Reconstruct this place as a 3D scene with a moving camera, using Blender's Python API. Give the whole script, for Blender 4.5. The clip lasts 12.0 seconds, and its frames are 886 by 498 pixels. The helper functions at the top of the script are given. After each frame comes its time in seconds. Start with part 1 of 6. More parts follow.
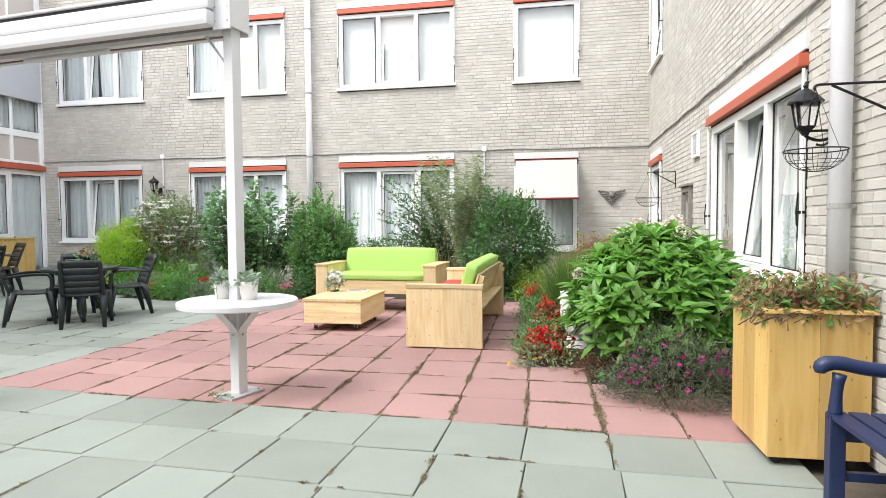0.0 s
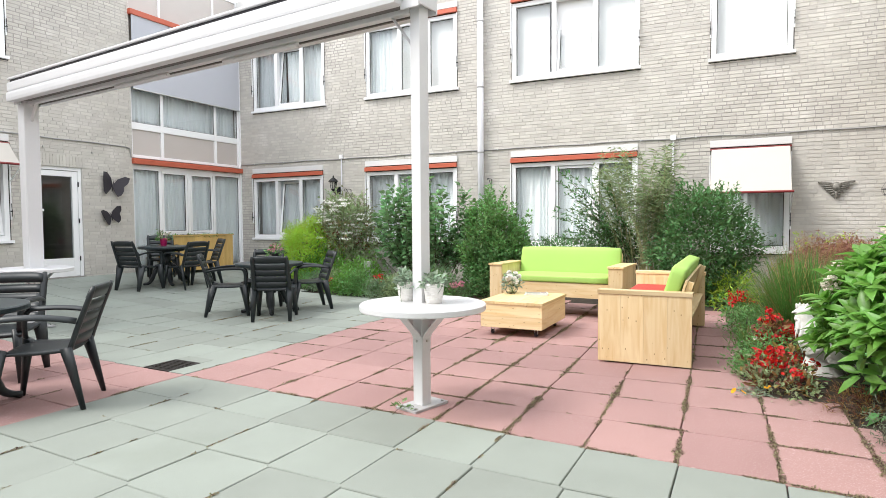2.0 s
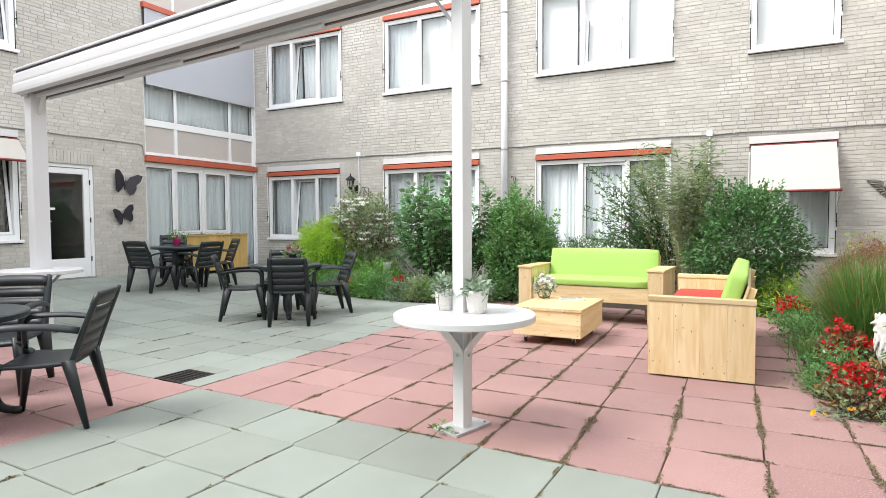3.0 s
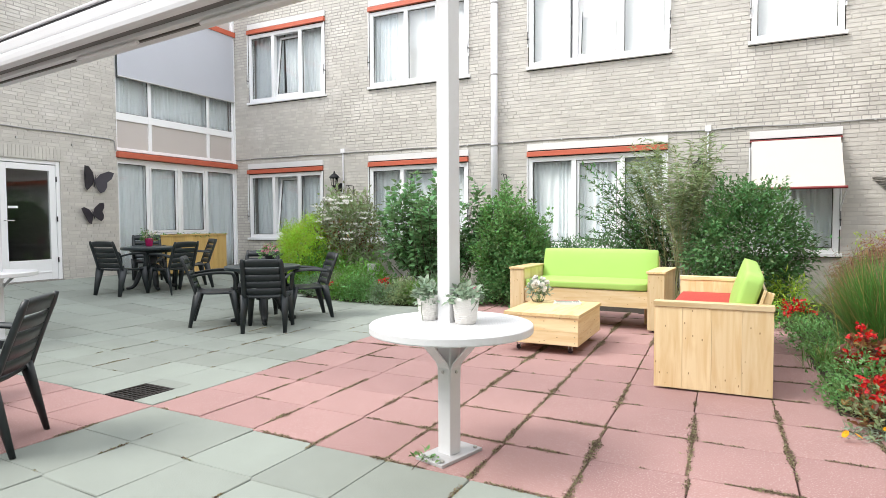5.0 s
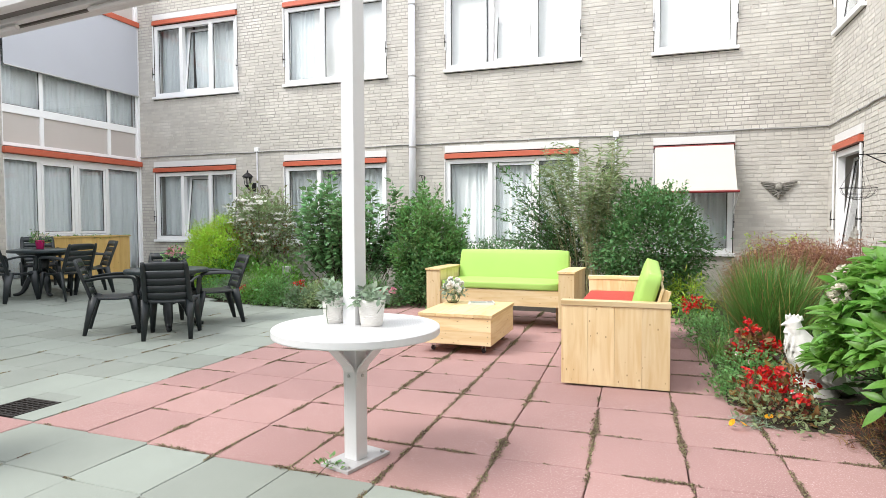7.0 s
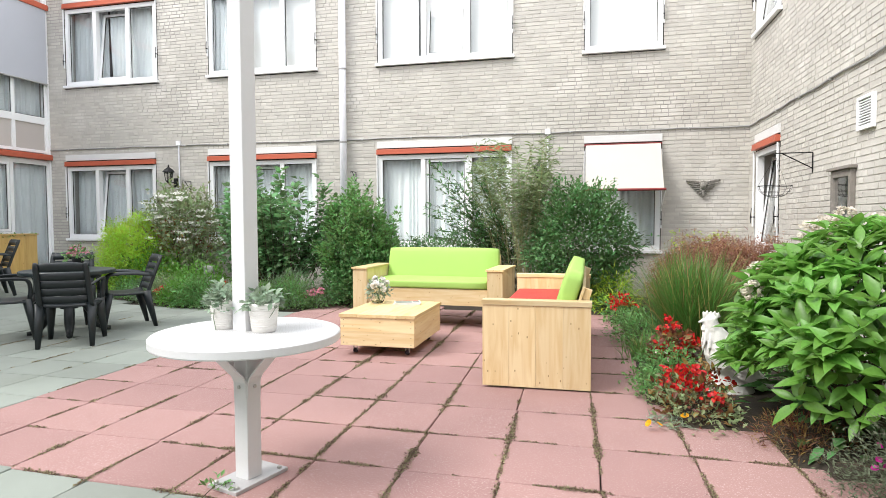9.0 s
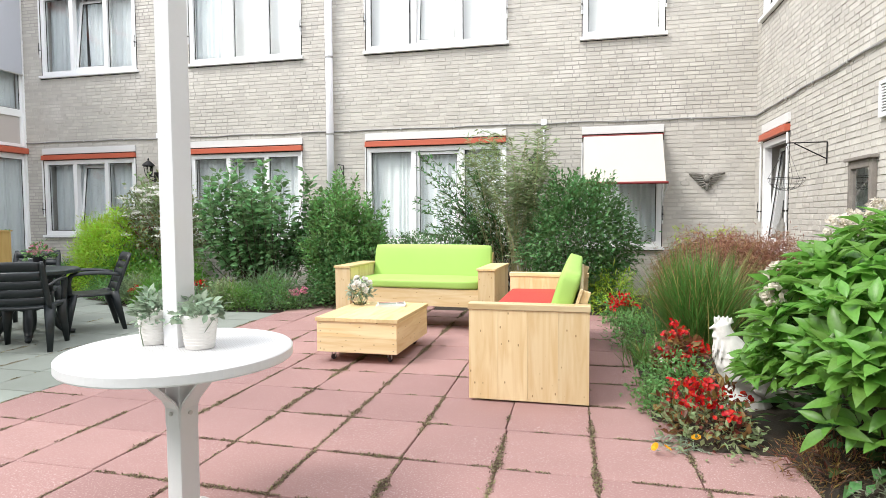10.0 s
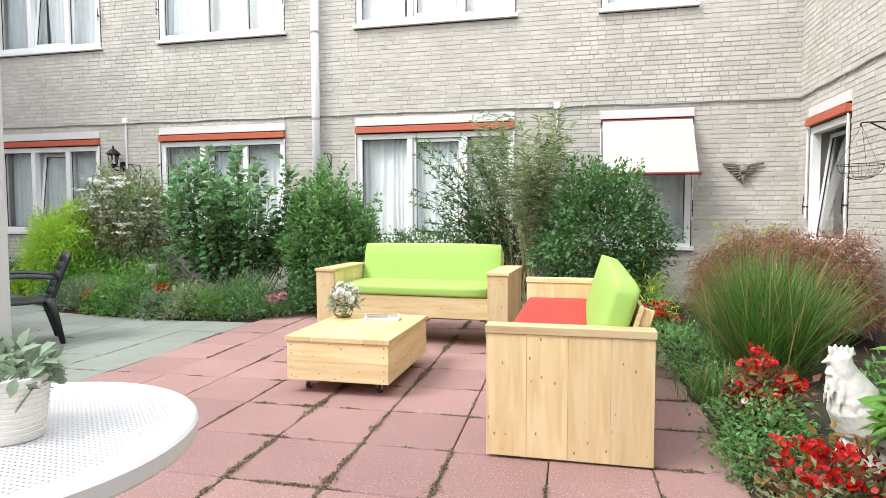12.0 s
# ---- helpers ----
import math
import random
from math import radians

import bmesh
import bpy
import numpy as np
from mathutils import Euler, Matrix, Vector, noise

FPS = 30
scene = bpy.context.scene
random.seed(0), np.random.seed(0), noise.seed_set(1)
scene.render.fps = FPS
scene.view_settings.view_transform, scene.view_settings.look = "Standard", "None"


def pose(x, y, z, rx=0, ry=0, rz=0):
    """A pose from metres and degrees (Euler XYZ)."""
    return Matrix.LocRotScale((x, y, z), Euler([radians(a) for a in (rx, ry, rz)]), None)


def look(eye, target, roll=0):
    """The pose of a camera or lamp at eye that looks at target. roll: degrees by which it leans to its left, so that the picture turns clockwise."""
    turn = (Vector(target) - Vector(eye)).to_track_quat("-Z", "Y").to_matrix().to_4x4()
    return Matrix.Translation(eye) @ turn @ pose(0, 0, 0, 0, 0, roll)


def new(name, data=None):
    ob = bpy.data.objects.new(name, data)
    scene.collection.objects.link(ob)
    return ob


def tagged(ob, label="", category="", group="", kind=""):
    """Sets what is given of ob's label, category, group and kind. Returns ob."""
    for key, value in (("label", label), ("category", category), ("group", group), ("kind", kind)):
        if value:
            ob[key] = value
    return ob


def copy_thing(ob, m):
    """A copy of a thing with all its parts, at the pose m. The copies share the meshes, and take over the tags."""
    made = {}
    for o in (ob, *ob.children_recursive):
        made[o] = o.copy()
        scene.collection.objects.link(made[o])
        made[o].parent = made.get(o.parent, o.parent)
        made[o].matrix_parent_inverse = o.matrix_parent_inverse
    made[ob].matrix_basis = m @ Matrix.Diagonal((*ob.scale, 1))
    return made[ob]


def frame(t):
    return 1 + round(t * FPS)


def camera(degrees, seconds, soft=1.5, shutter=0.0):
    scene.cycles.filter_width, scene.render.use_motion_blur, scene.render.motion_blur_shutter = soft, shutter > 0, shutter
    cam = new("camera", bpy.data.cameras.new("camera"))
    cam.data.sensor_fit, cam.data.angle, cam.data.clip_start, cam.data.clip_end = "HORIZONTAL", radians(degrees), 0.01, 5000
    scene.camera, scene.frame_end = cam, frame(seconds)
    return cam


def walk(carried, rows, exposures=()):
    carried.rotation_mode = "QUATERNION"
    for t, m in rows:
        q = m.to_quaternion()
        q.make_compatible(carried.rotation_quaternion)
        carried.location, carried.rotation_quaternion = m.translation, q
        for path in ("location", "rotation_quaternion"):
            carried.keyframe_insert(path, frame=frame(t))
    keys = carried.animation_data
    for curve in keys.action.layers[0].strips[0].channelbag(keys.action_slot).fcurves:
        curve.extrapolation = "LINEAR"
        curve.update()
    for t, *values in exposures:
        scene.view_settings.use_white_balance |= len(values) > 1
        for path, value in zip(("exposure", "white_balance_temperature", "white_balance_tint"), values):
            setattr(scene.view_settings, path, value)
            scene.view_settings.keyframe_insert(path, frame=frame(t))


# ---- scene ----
cam = camera(73.1, 12.0, 0.6)
PATH = [
    (0, (0.022, -0.14, 1.288), (-0.364, 1.82, 1.2), -0.4),
    (0.5, (-0.038, -0.1, 1.292), (-0.538, 1.834, 1.202), -0.4),
    (1, (-0.137, -0.023, 1.294), (-0.778, 1.87, 1.203), -0.5),
    (1.5, (-0.25, 0.14, 1.307), (-1.037, 1.976, 1.214), -0.5),
    (2, (-0.411, 0.337, 1.276), (-1.295, 2.129, 1.186), -0.4),
    (2.5, (-0.616, 0.504, 1.276), (-1.529, 2.281, 1.186), -0.4),
    (4.5, (-1.005, 1.014, 1.259), (-1.926, 2.787, 1.17), -0.2),
    (5, (-0.983, 1.093, 1.254), (-1.868, 2.884, 1.165), -0.3),
    (5.5, (-0.965, 1.112, 1.262), (-1.784, 2.934, 1.173), -0.3),
    (6, (-0.954, 1.127, 1.262), (-1.711, 2.976, 1.177), -0.2),
    (6.5, (-0.935, 1.145, 1.258), (-1.644, 3.013, 1.174), -0.2),
    (7, (-0.912, 1.156, 1.25), (-1.561, 3.046, 1.165), -0.2),
    (9, (-0.778, 1.416, 1.24), (-1.249, 3.358, 1.148), -0.2),
    (9.5, (-0.754, 1.598, 1.236), (-1.221, 3.54, 1.133), -0.3),
    (10, (-0.777, 1.882, 1.237), (-1.242, 3.824, 1.13), -0.3),
    (10.5, (-0.838, 2.177, 1.227), (-1.299, 4.12, 1.119), -0.3),
    (11, (-0.915, 2.471, 1.215), (-1.374, 4.414, 1.104), -0.2),
    (11.5, (-1.002, 2.732, 1.211), (-1.458, 4.677, 1.1), -0.2),
    (12, (-1.093, 2.924, 1.195), (-1.542, 4.87, 1.082), -0.1),
]
walk(cam, [(t, look(eye, target, roll)) for t, eye, target, roll in PATH], [(0, 1.32), (12, 1.32)])

# ---- world and light: a bright overcast day in an open courtyard ----
world = bpy.data.worlds.new("overcast_sky")
scene.world = world
world.use_nodes = True
wn = world.node_tree.nodes
wl = world.node_tree.links
sky = wn.new("ShaderNodeTexSky")
sky.sky_type, sky.sun_disc = "NISHITA", False
SUN_EL, SUN_AZ = radians(50), radians(232)
sky.sun_elevation, sky.sun_rotation = SUN_EL, SUN_AZ
cloud = wn.new("ShaderNodeMixRGB")
cloud.inputs[0].default_value = 0.78
cloud.inputs[2].default_value = (7.4, 7.5, 7.7, 1)
wl.new(sky.outputs[0], cloud.inputs[1])
wl.new(cloud.outputs[0], wn["Background"].inputs[0])
wn["Background"].inputs[1].default_value = 0.15
sun_data = bpy.data.lights.new("sun", "SUN")
sun_data.energy, sun_data.angle, sun_data.color = 1.4, radians(25), (1.0, 0.96, 0.9)
sun = new("sun", sun_data)
sun.matrix_world = look((math.sin(SUN_AZ) * math.cos(SUN_EL) * 30, math.cos(SUN_AZ) * math.cos(SUN_EL) * 30, math.sin(SUN_EL) * 30), (0, 0, 0))


# ---- materials ----
def material(name, rgb, rough=0.6, metal=0.0, vary=0.12, scale=8.0, fine=120.0, bump=0.1, per="object", tint=0.0, spec=0.5, mottle=None, dirt=0.0):
    """A painted or mineral surface: base colour with two scales of variation, a random shift per piece, and fine relief."""
    m = bpy.data.materials.new(name)
    m.use_nodes = True
    n, l = m.node_tree.nodes, m.node_tree.links
    b = n["Principled BSDF"]
    b.inputs["Roughness"].default_value, b.inputs["Metallic"].default_value = rough, metal
    b.inputs["Specular IOR Level"].default_value = spec
    big, small = n.new("ShaderNodeTexNoise"), n.new("ShaderNodeTexNoise")
    big.inputs["Scale"].default_value, small.inputs["Scale"].default_value = scale, fine
    big.inputs["Detail"].default_value, small.inputs["Detail"].default_value = 5, 3
    if per == "island":
        rnd = n.new("ShaderNodeNewGeometry").outputs["Random Per Island"]
    else:
        rnd = n.new("ShaderNodeObjectInfo").outputs["Random"]
    geo = n.new("ShaderNodeNewGeometry")
    l.new(geo.outputs["Position"], big.inputs["Vector"])
    l.new(geo.outputs["Position"], small.inputs["Vector"])
    total = n.new("ShaderNodeMath")
    total.operation = "MULTIPLY_ADD"
    l.new(big.outputs[0], total.inputs[0])
    total.inputs[1].default_value = 1.2
    l.new(small.outputs[0], total.inputs[2])
    add = n.new("ShaderNodeMath")
    add.operation = "MULTIPLY_ADD"
    l.new(rnd, add.inputs[0])
    add.inputs[1].default_value = 1.0 if per else 0.0
    l.new(total.outputs[0], add.inputs[2])
    span = n.new("ShaderNodeMapRange")
    span.inputs["From Min"].default_value, span.inputs["From Max"].default_value = 0.6, 2.6
    span.inputs["To Min"].default_value, span.inputs["To Max"].default_value = 1 - 2 * vary, 1 + 2 * vary
    l.new(add.outputs[0], span.inputs["Value"])
    mul = n.new("ShaderNodeMixRGB")
    mul.blend_type, mul.inputs[0].default_value = "MULTIPLY", 1.0
    mul.inputs[1].default_value = (*rgb, 1)
    l.new(span.outputs[0], mul.inputs[2])
    out = mul.outputs[0]
    if tint:
        hue = n.new("ShaderNodeHueSaturation")
        shift = n.new("ShaderNodeMapRange")
        shift.inputs["To Min"].default_value, shift.inputs["To Max"].default_value = 0.5 - tint, 0.5 + tint
        l.new(rnd, shift.inputs["Value"])
        l.new(shift.outputs[0], hue.inputs["Hue"])
        l.new(out, hue.inputs["Color"])
        out = hue.outputs[0]
    if mottle:
        spots = n.new("ShaderNodeTexNoise")
        spots.inputs["Scale"].default_value, spots.inputs["Detail"].default_value = mottle[1], 6
        l.new(geo.outputs["Position"], spots.inputs["Vector"])
        ramp = n.new("ShaderNodeMapRange")
        ramp.inputs["From Min"].default_value, ramp.inputs["From Max"].default_value = mottle[2], mottle[2] + 0.12
        ramp.inputs["To Max"].default_value = mottle[3]
        l.new(spots.outputs[0], ramp.inputs["Value"])
        mix = n.new("ShaderNodeMixRGB")
        l.new(ramp.outputs[0], mix.inputs[0])
        l.new(out, mix.inputs[1])
        mix.inputs[2].default_value = (*mottle[0], 1)
        out = mix.outputs[0]
    l.new(out, b.inputs["Base Color"])
    if bump:
        bp = n.new("ShaderNodeBump")
        bp.inputs["Strength"].default_value, bp.inputs["Distance"].default_value = bump, 0.004
        l.new(total.outputs[0], bp.inputs["Height"])
        l.new(bp.outputs[0], b.inputs["Normal"])
    return m


def leaf_material(name, rgb, rough=0.38, vary=0.3, tint=0.03, through_light=0.42, spec=0.5, per="island"):
    m = material(name, rgb, rough, 0, vary, 3.0, 60.0, 0.05, per, tint, spec)
    n, l = m.node_tree.nodes, m.node_tree.links
    b = n["Principled BSDF"]
    colour = b.inputs["Base Color"].links[0].from_socket
    tr = n.new("ShaderNodeBsdfTranslucent")
    l.new(colour, tr.inputs["Color"])
    mix = n.new("ShaderNodeMixShader")
    mix.inputs[0].default_value = through_light
    l.new(b.outputs[0], mix.inputs[1])
    l.new(tr.outputs[0], mix.inputs[2])
    l.new(mix.outputs[0], n["Material Output"].inputs["Surface"])
    return m


def wood_material(name, rgb, dark, along, rough=0.55, knots=True):
    """Pale pine planks: grain stretched along one axis of the object, knots and a shift from plank to plank."""
    m = bpy.data.materials.new(name)
    m.use_nodes = True
    n, l = m.node_tree.nodes, m.node_tree.links
    b = n["Principled BSDF"]
    b.inputs["Roughness"].default_value = rough
    co, mp = n.new("ShaderNodeTexCoord"), n.new("ShaderNodeMapping")
    info = n.new("ShaderNodeObjectInfo")
    off = n.new("ShaderNodeVectorMath")
    off.operation = "MULTIPLY_ADD"
    l.new(info.outputs["Random"], off.inputs[0])
    off.inputs[1].default_value = (13.0, 7.0, 9.0)
    l.new(co.outputs["Object"], off.inputs[2])
    l.new(off.outputs[0], mp.inputs["Vector"])
    mp.inputs["Scale"].default_value = [0.9 if a == along else 9.0 for a in "xyz"]
    grain = n.new("ShaderNodeTexNoise")
    grain.inputs["Scale"].default_value, grain.inputs["Detail"].default_value = 2.2, 6
    grain.inputs["Distortion"].default_value = 0.8
    l.new(mp.outputs[0], grain.inputs["Vector"])
    ramp = n.new("ShaderNodeValToRGB")
    ramp.color_ramp.elements[0].position, ramp.color_ramp.elements[1].position = 0.3, 0.62
    ramp.color_ramp.elements[0].color, ramp.color_ramp.elements[1].color = (*dark, 1), (*rgb, 1)
    l.new(grain.outputs[0], ramp.inputs[0])
    shade = n.new("ShaderNodeMapRange")
    shade.inputs["To Min"].default_value, shade.inputs["To Max"].default_value = 0.76, 1.14
    l.new(info.outputs["Random"], shade.inputs["Value"])
    mul = n.new("ShaderNodeMixRGB")
    mul.blend_type, mul.inputs[0].default_value = "MULTIPLY", 1.0
    l.new(ramp.outputs[0], mul.inputs[1])
    l.new(shade.outputs[0], mul.inputs[2])
    out = mul.outputs[0]
    if knots:
        kn, km = n.new("ShaderNodeTexVoronoi"), n.new("ShaderNodeMapping")
        km.inputs["Scale"].default_value = [2.3 if a == along else 4.6 for a in "xyz"]
        l.new(off.outputs[0], km.inputs["Vector"])
        l.new(km.outputs[0], kn.inputs["Vector"])
        kr = n.new("ShaderNodeMapRange")
        kr.inputs["From Min"].default_value, kr.inputs["From Max"].default_value = 0.065, 0.125
        kr.inputs["To Min"].default_value, kr.inputs["To Max"].default_value = 0.9, 0.0
        l.new(kn.outputs["Distance"], kr.inputs["Value"])
        mix = n.new("ShaderNodeMixRGB")
        l.new(kr.outputs[0], mix.inputs[0])
        l.new(out, mix.inputs[1])
        mix.inputs[2].default_value = (dark[0] * 0.45, dark[1] * 0.36, dark[2] * 0.3, 1)
        out = mix.outputs[0]
    l.new(out, b.inputs["Base Color"])
    bp = n.new("ShaderNodeBump")
    bp.inputs["Strength"].default_value, bp.inputs["Distance"].default_value = 0.15, 0.003
    l.new(grain.outputs[0], bp.inputs["Height"])
    l.new(bp.outputs[0], b.inputs["Normal"])
    return m


def glass_material(name, rgb, rough=0.0, ior=1.45):
    m = bpy.data.materials.new(name)
    m.use_nodes = True
    b = m.node_tree.nodes["Principled BSDF"]
    b.inputs["Base Color"].default_value = (*rgb, 1)
    b.inputs["Roughness"].default_value = rough
    b.inputs["Transmission Weight"].default_value = 1.0
    b.inputs["IOR"].default_value = ior
    return m


BRICK = material("pale_brick", (0.540, 0.516, 0.470), 0.85, 0, 0.085, 1.6, 160, 0.4, "island", 0.006, 0.2, ((0.74, 0.71, 0.67), 1.7, 0.56, 0.4))
BRICK_PIECE = material("pale_brick_piece", (0.540, 0.516, 0.470), 0.85, 0, 0.095, 1.6, 160, 0.5, "object", 0.006, 0.2, ((0.74, 0.71, 0.67), 1.7, 0.56, 0.4))
MORTAR = material("mortar", (0.445, 0.42, 0.39), 0.9, 0, 0.1, 5, 140, 0.4, "", mottle=((0.53, 0.503, 0.465), 0.45, 0.41, 0.9))
SLAB_RED = material("red_concrete", (0.338, 0.202, 0.190), 0.85, 0, 0.085, 3.0, 260, 0.8, "object", 0.002, 0.25, ((0.60, 0.48, 0.45), 120, 0.56, 0.6))
SLAB_GREEN = material("grey_green_concrete", (0.250, 0.275, 0.245), 0.85, 0, 0.09, 2.5, 260, 0.5, "object", 0.01, 0.25, ((0.21, 0.235, 0.20), 1.3, 0.56, 0.35))
SLAB_RED_FAR = material("red_concrete_far", (0.345, 0.20, 0.187), 0.85, 0, 0.11, 3.0, 260, 0.6, "island", 0.006, 0.25)
SLAB_GREEN_FAR = material("grey_green_concrete_far", (0.250, 0.275, 0.245), 0.85, 0, 0.09, 2.5, 260, 0.5, "island", 0.01, 0.25, ((0.21, 0.235, 0.20), 1.3, 0.56, 0.35))
SOIL = material("dark_soil", (0.055, 0.042, 0.03), 0.95, 0, 0.3, 6, 90, 1.0, "")
SAND = material("joint_sand", (0.15, 0.125, 0.10), 0.95, 0, 0.3, 6, 120, 0.8, "")
WHITE = material("white_paint", (0.68, 0.685, 0.70), 0.35, 0, 0.02, 2, 60, 0.03, "", mottle=((0.66, 0.65, 0.62), 3.0, 0.62, 0.3))
UPVC = material("white_frame_plastic", (0.88, 0.885, 0.89), 0.3, 0, 0.02, 2, 50, 0.02, "")
LINTEL = material("white_lintel_board", (0.72, 0.72, 0.71), 0.6, 0, 0.05, 3, 80, 0.1, "", mottle=((0.5, 0.49, 0.46), 2.0, 0.62, 0.3))
RED_BAND = material("orange_red_paint", (0.52, 0.115, 0.06), 0.45, 0, 0.06, 4, 80, 0.05, "")
DARK_RED = material("dark_red_metal", (0.24, 0.03, 0.03), 0.4, 0, 0.06, 4, 80, 0.05, "")
CREAM = material("cream_awning_cloth", (0.545, 0.515, 0.465), 0.9, 0, 0.02, 4, 300, 0.1, "")
BLIND = material("white_blind_cloth", (0.88, 0.88, 0.88), 0.8, 0, 0.02, 4, 200, 0.05, "")
CURTAIN = material("pale_net_curtain", (0.88, 0.925, 0.95), 0.9, 0, 0.05, 3, 200, 0.05, "")
ROOM = material("room_plaster", (0.42, 0.40, 0.37), 0.9, 0, 0.05, 1, 40, 0.02, "")
GREY_SCREEN = material("grey_screen_cloth", (0.47, 0.485, 0.53), 0.8, 0, 0.02, 2, 250, 0.05, "")
PANEL = material("beige_facade_panel", (0.52, 0.48, 0.45), 0.5, 0, 0.03, 2, 60, 0.05, "object")
GLASS = glass_material("window_glass", (0.97, 0.99, 0.985))
PINE = wood_material("pine_upright", (0.80, 0.645, 0.39), (0.68, 0.49, 0.24), "z")
PINE_X = wood_material("pine_lengthwise", (0.80, 0.645, 0.39), (0.68, 0.49, 0.24), "x")
PINE_Y = wood_material("pine_crosswise", (0.80, 0.645, 0.39), (0.68, 0.49, 0.24), "y")
OILED = wood_material("oiled_pine_top", (0.77, 0.60, 0.33), (0.67, 0.48, 0.22), "y")
YELLOW_PINE = wood_material("varnished_yellow_pine", (0.68, 0.46, 0.17), (0.58, 0.36, 0.11), "z", 0.4)
YELLOW_PINE_Y = wood_material("varnished_yellow_pine_rail", (0.68, 0.46, 0.17), (0.58, 0.36, 0.11), "y", 0.4)
LIME = material("lime_green_cloth", (0.335, 0.54, 0.12), 0.7, 0, 0.03, 6, 500, 0.15, "")
CORAL = material("coral_red_cloth", (0.43, 0.045, 0.034), 0.75, 0, 0.03, 6, 500, 0.15, "")
RESIN = material("dark_green_resin", (0.012, 0.018, 0.021), 0.42, 0, 0.15, 6, 150, 0.05, "")
RESIN_TOP = material("dark_blue_green_resin", (0.022, 0.034, 0.038), 0.35, 0, 0.1, 6, 150, 0.05, "")
BADGE = material("silver_badge", (0.6, 0.62, 0.64), 0.3, 0.6, 0.02, 6, 60, 0, "")
IRON = material("black_iron", (0.022, 0.022, 0.024), 0.5, 0.5, 0.2, 20, 150, 0.2, "")
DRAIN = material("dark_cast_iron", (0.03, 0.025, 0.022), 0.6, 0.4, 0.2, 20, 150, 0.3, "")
PIPE = material("pale_grey_pipe", (0.82, 0.82, 0.86), 0.4, 0, 0.03, 3, 60, 0.03, "")
CABLE = material("grey_cable_sheath", (0.34, 0.34, 0.33), 0.6, 0, 0.05, 3, 60, 0.03, "")
PLATE = material("grey_primed_steel", (0.50, 0.50, 0.51), 0.5, 0.2, 0.08, 10, 90, 0.1, "")
SLOT_SHADE = material("slot_shade_grey", (0.17, 0.16, 0.15), 0.6, 0.2, 0.06, 5, 80, 0.05, "")
NAVY = material("navy_blue_paint", (0.018, 0.032, 0.095), 0.45, 0, 0.12, 6, 120, 0.1, "")
STEEL = material("galvanised_steel", (0.55, 0.55, 0.53), 0.45, 0.7, 0.08, 12, 90, 0.1, "")
TIN = material("dark_tin", (0.045, 0.04, 0.05), 0.5, 0.3, 0.15, 10, 80, 0.1, "")
STONE = material("grey_cast_stone", (0.38, 0.36, 0.32), 0.85, 0, 0.38, 30, 140, 0.6, "")
PLASTER = material("white_cast_plaster", (0.72, 0.71, 0.68), 0.75, 0, 0.06, 14, 160, 0.4, "", mottle=((0.45, 0.44, 0.40), 9.0, 0.62, 0.4))
POT = material("whitewashed_terracotta", (0.84, 0.82, 0.79), 0.8, 0, 0.03, 10, 140, 0.3, "")
PINK_POT = material("pink_plastic", (0.75, 0.03, 0.20), 0.4, 0, 0.03, 4, 50, 0, "")
OLD_WOOD = material("weathered_grey_wood", (0.30, 0.27, 0.24), 0.8, 0, 0.2, 14, 120, 0.4, "")
MIRROR = material("old_mirror", (0.75, 0.76, 0.76), 0.04, 1.0, 0.03, 4, 40, 0, "")


# ---- mesh helpers ----
def thing(name, m, label, category, group="", kind=""):
    ob = new(name)
    ob.matrix_world = m
    return tagged(ob, label, category, group, kind)


def part(name, bm, mat, parent=None, label="", smooth=False):
    me = bpy.data.meshes.new(name)
    bm.to_mesh(me)
    bm.free()
    return mesh_part(name, me, mat, parent, label, smooth)


def mesh_part(name, me, mat, parent=None, label="", smooth=False):
    me.materials.clear()
    me.materials.append(mat)
    if smooth:
        for p in me.polygons:
            p.use_smooth = True
    ob = new(name, me)
    ob.parent = parent
    if label:
        tagged(ob, label)
    return ob


def box(x0, x1, y0, y1, z0, z1, bevel=0.0, bm=None, turn=None):
    own = bmesh.new()
    bmesh.ops.create_cube(own, size=1.0)
    for v in own.verts:
        v.co = Vector(((x0 + x1) / 2 + v.co.x * (x1 - x0), (y0 + y1) / 2 + v.co.y * (y1 - y0), (z0 + z1) / 2 + v.co.z * (z1 - z0)))
    if bevel:
        bmesh.ops.bevel(own, geom=own.edges[:], offset=bevel, segments=2, affect="EDGES", profile=0.7)
    if turn is not None:
        own.transform(turn)
    return join(bm, own)


def join(bm, own):
    if bm is None:
        return own
    me = bpy.data.meshes.new("tmp")
    own.to_mesh(me)
    own.free()
    bm.from_mesh(me)
    bpy.data.meshes.remove(me)
    return bm


def lathe(profile, segs=32, bm=None, m=None):
    """A turned shape from (radius, height) pairs."""
    own = bmesh.new()
    rings = []
    for r, z in profile:
        rings.append([own.verts.new((r * math.cos(2 * math.pi * k / segs), r * math.sin(2 * math.pi * k / segs), z)) for k in range(segs)])
    for a, b in zip(rings, rings[1:]):
        for k in range(segs):
            own.faces.new((a[k], a[(k + 1) % segs], b[(k + 1) % segs], b[k]))
    own.faces.new(rings[0][::-1])
    own.faces.new(rings[-1])
    if m is not None:
        own.transform(m)
    return join(bm, own)


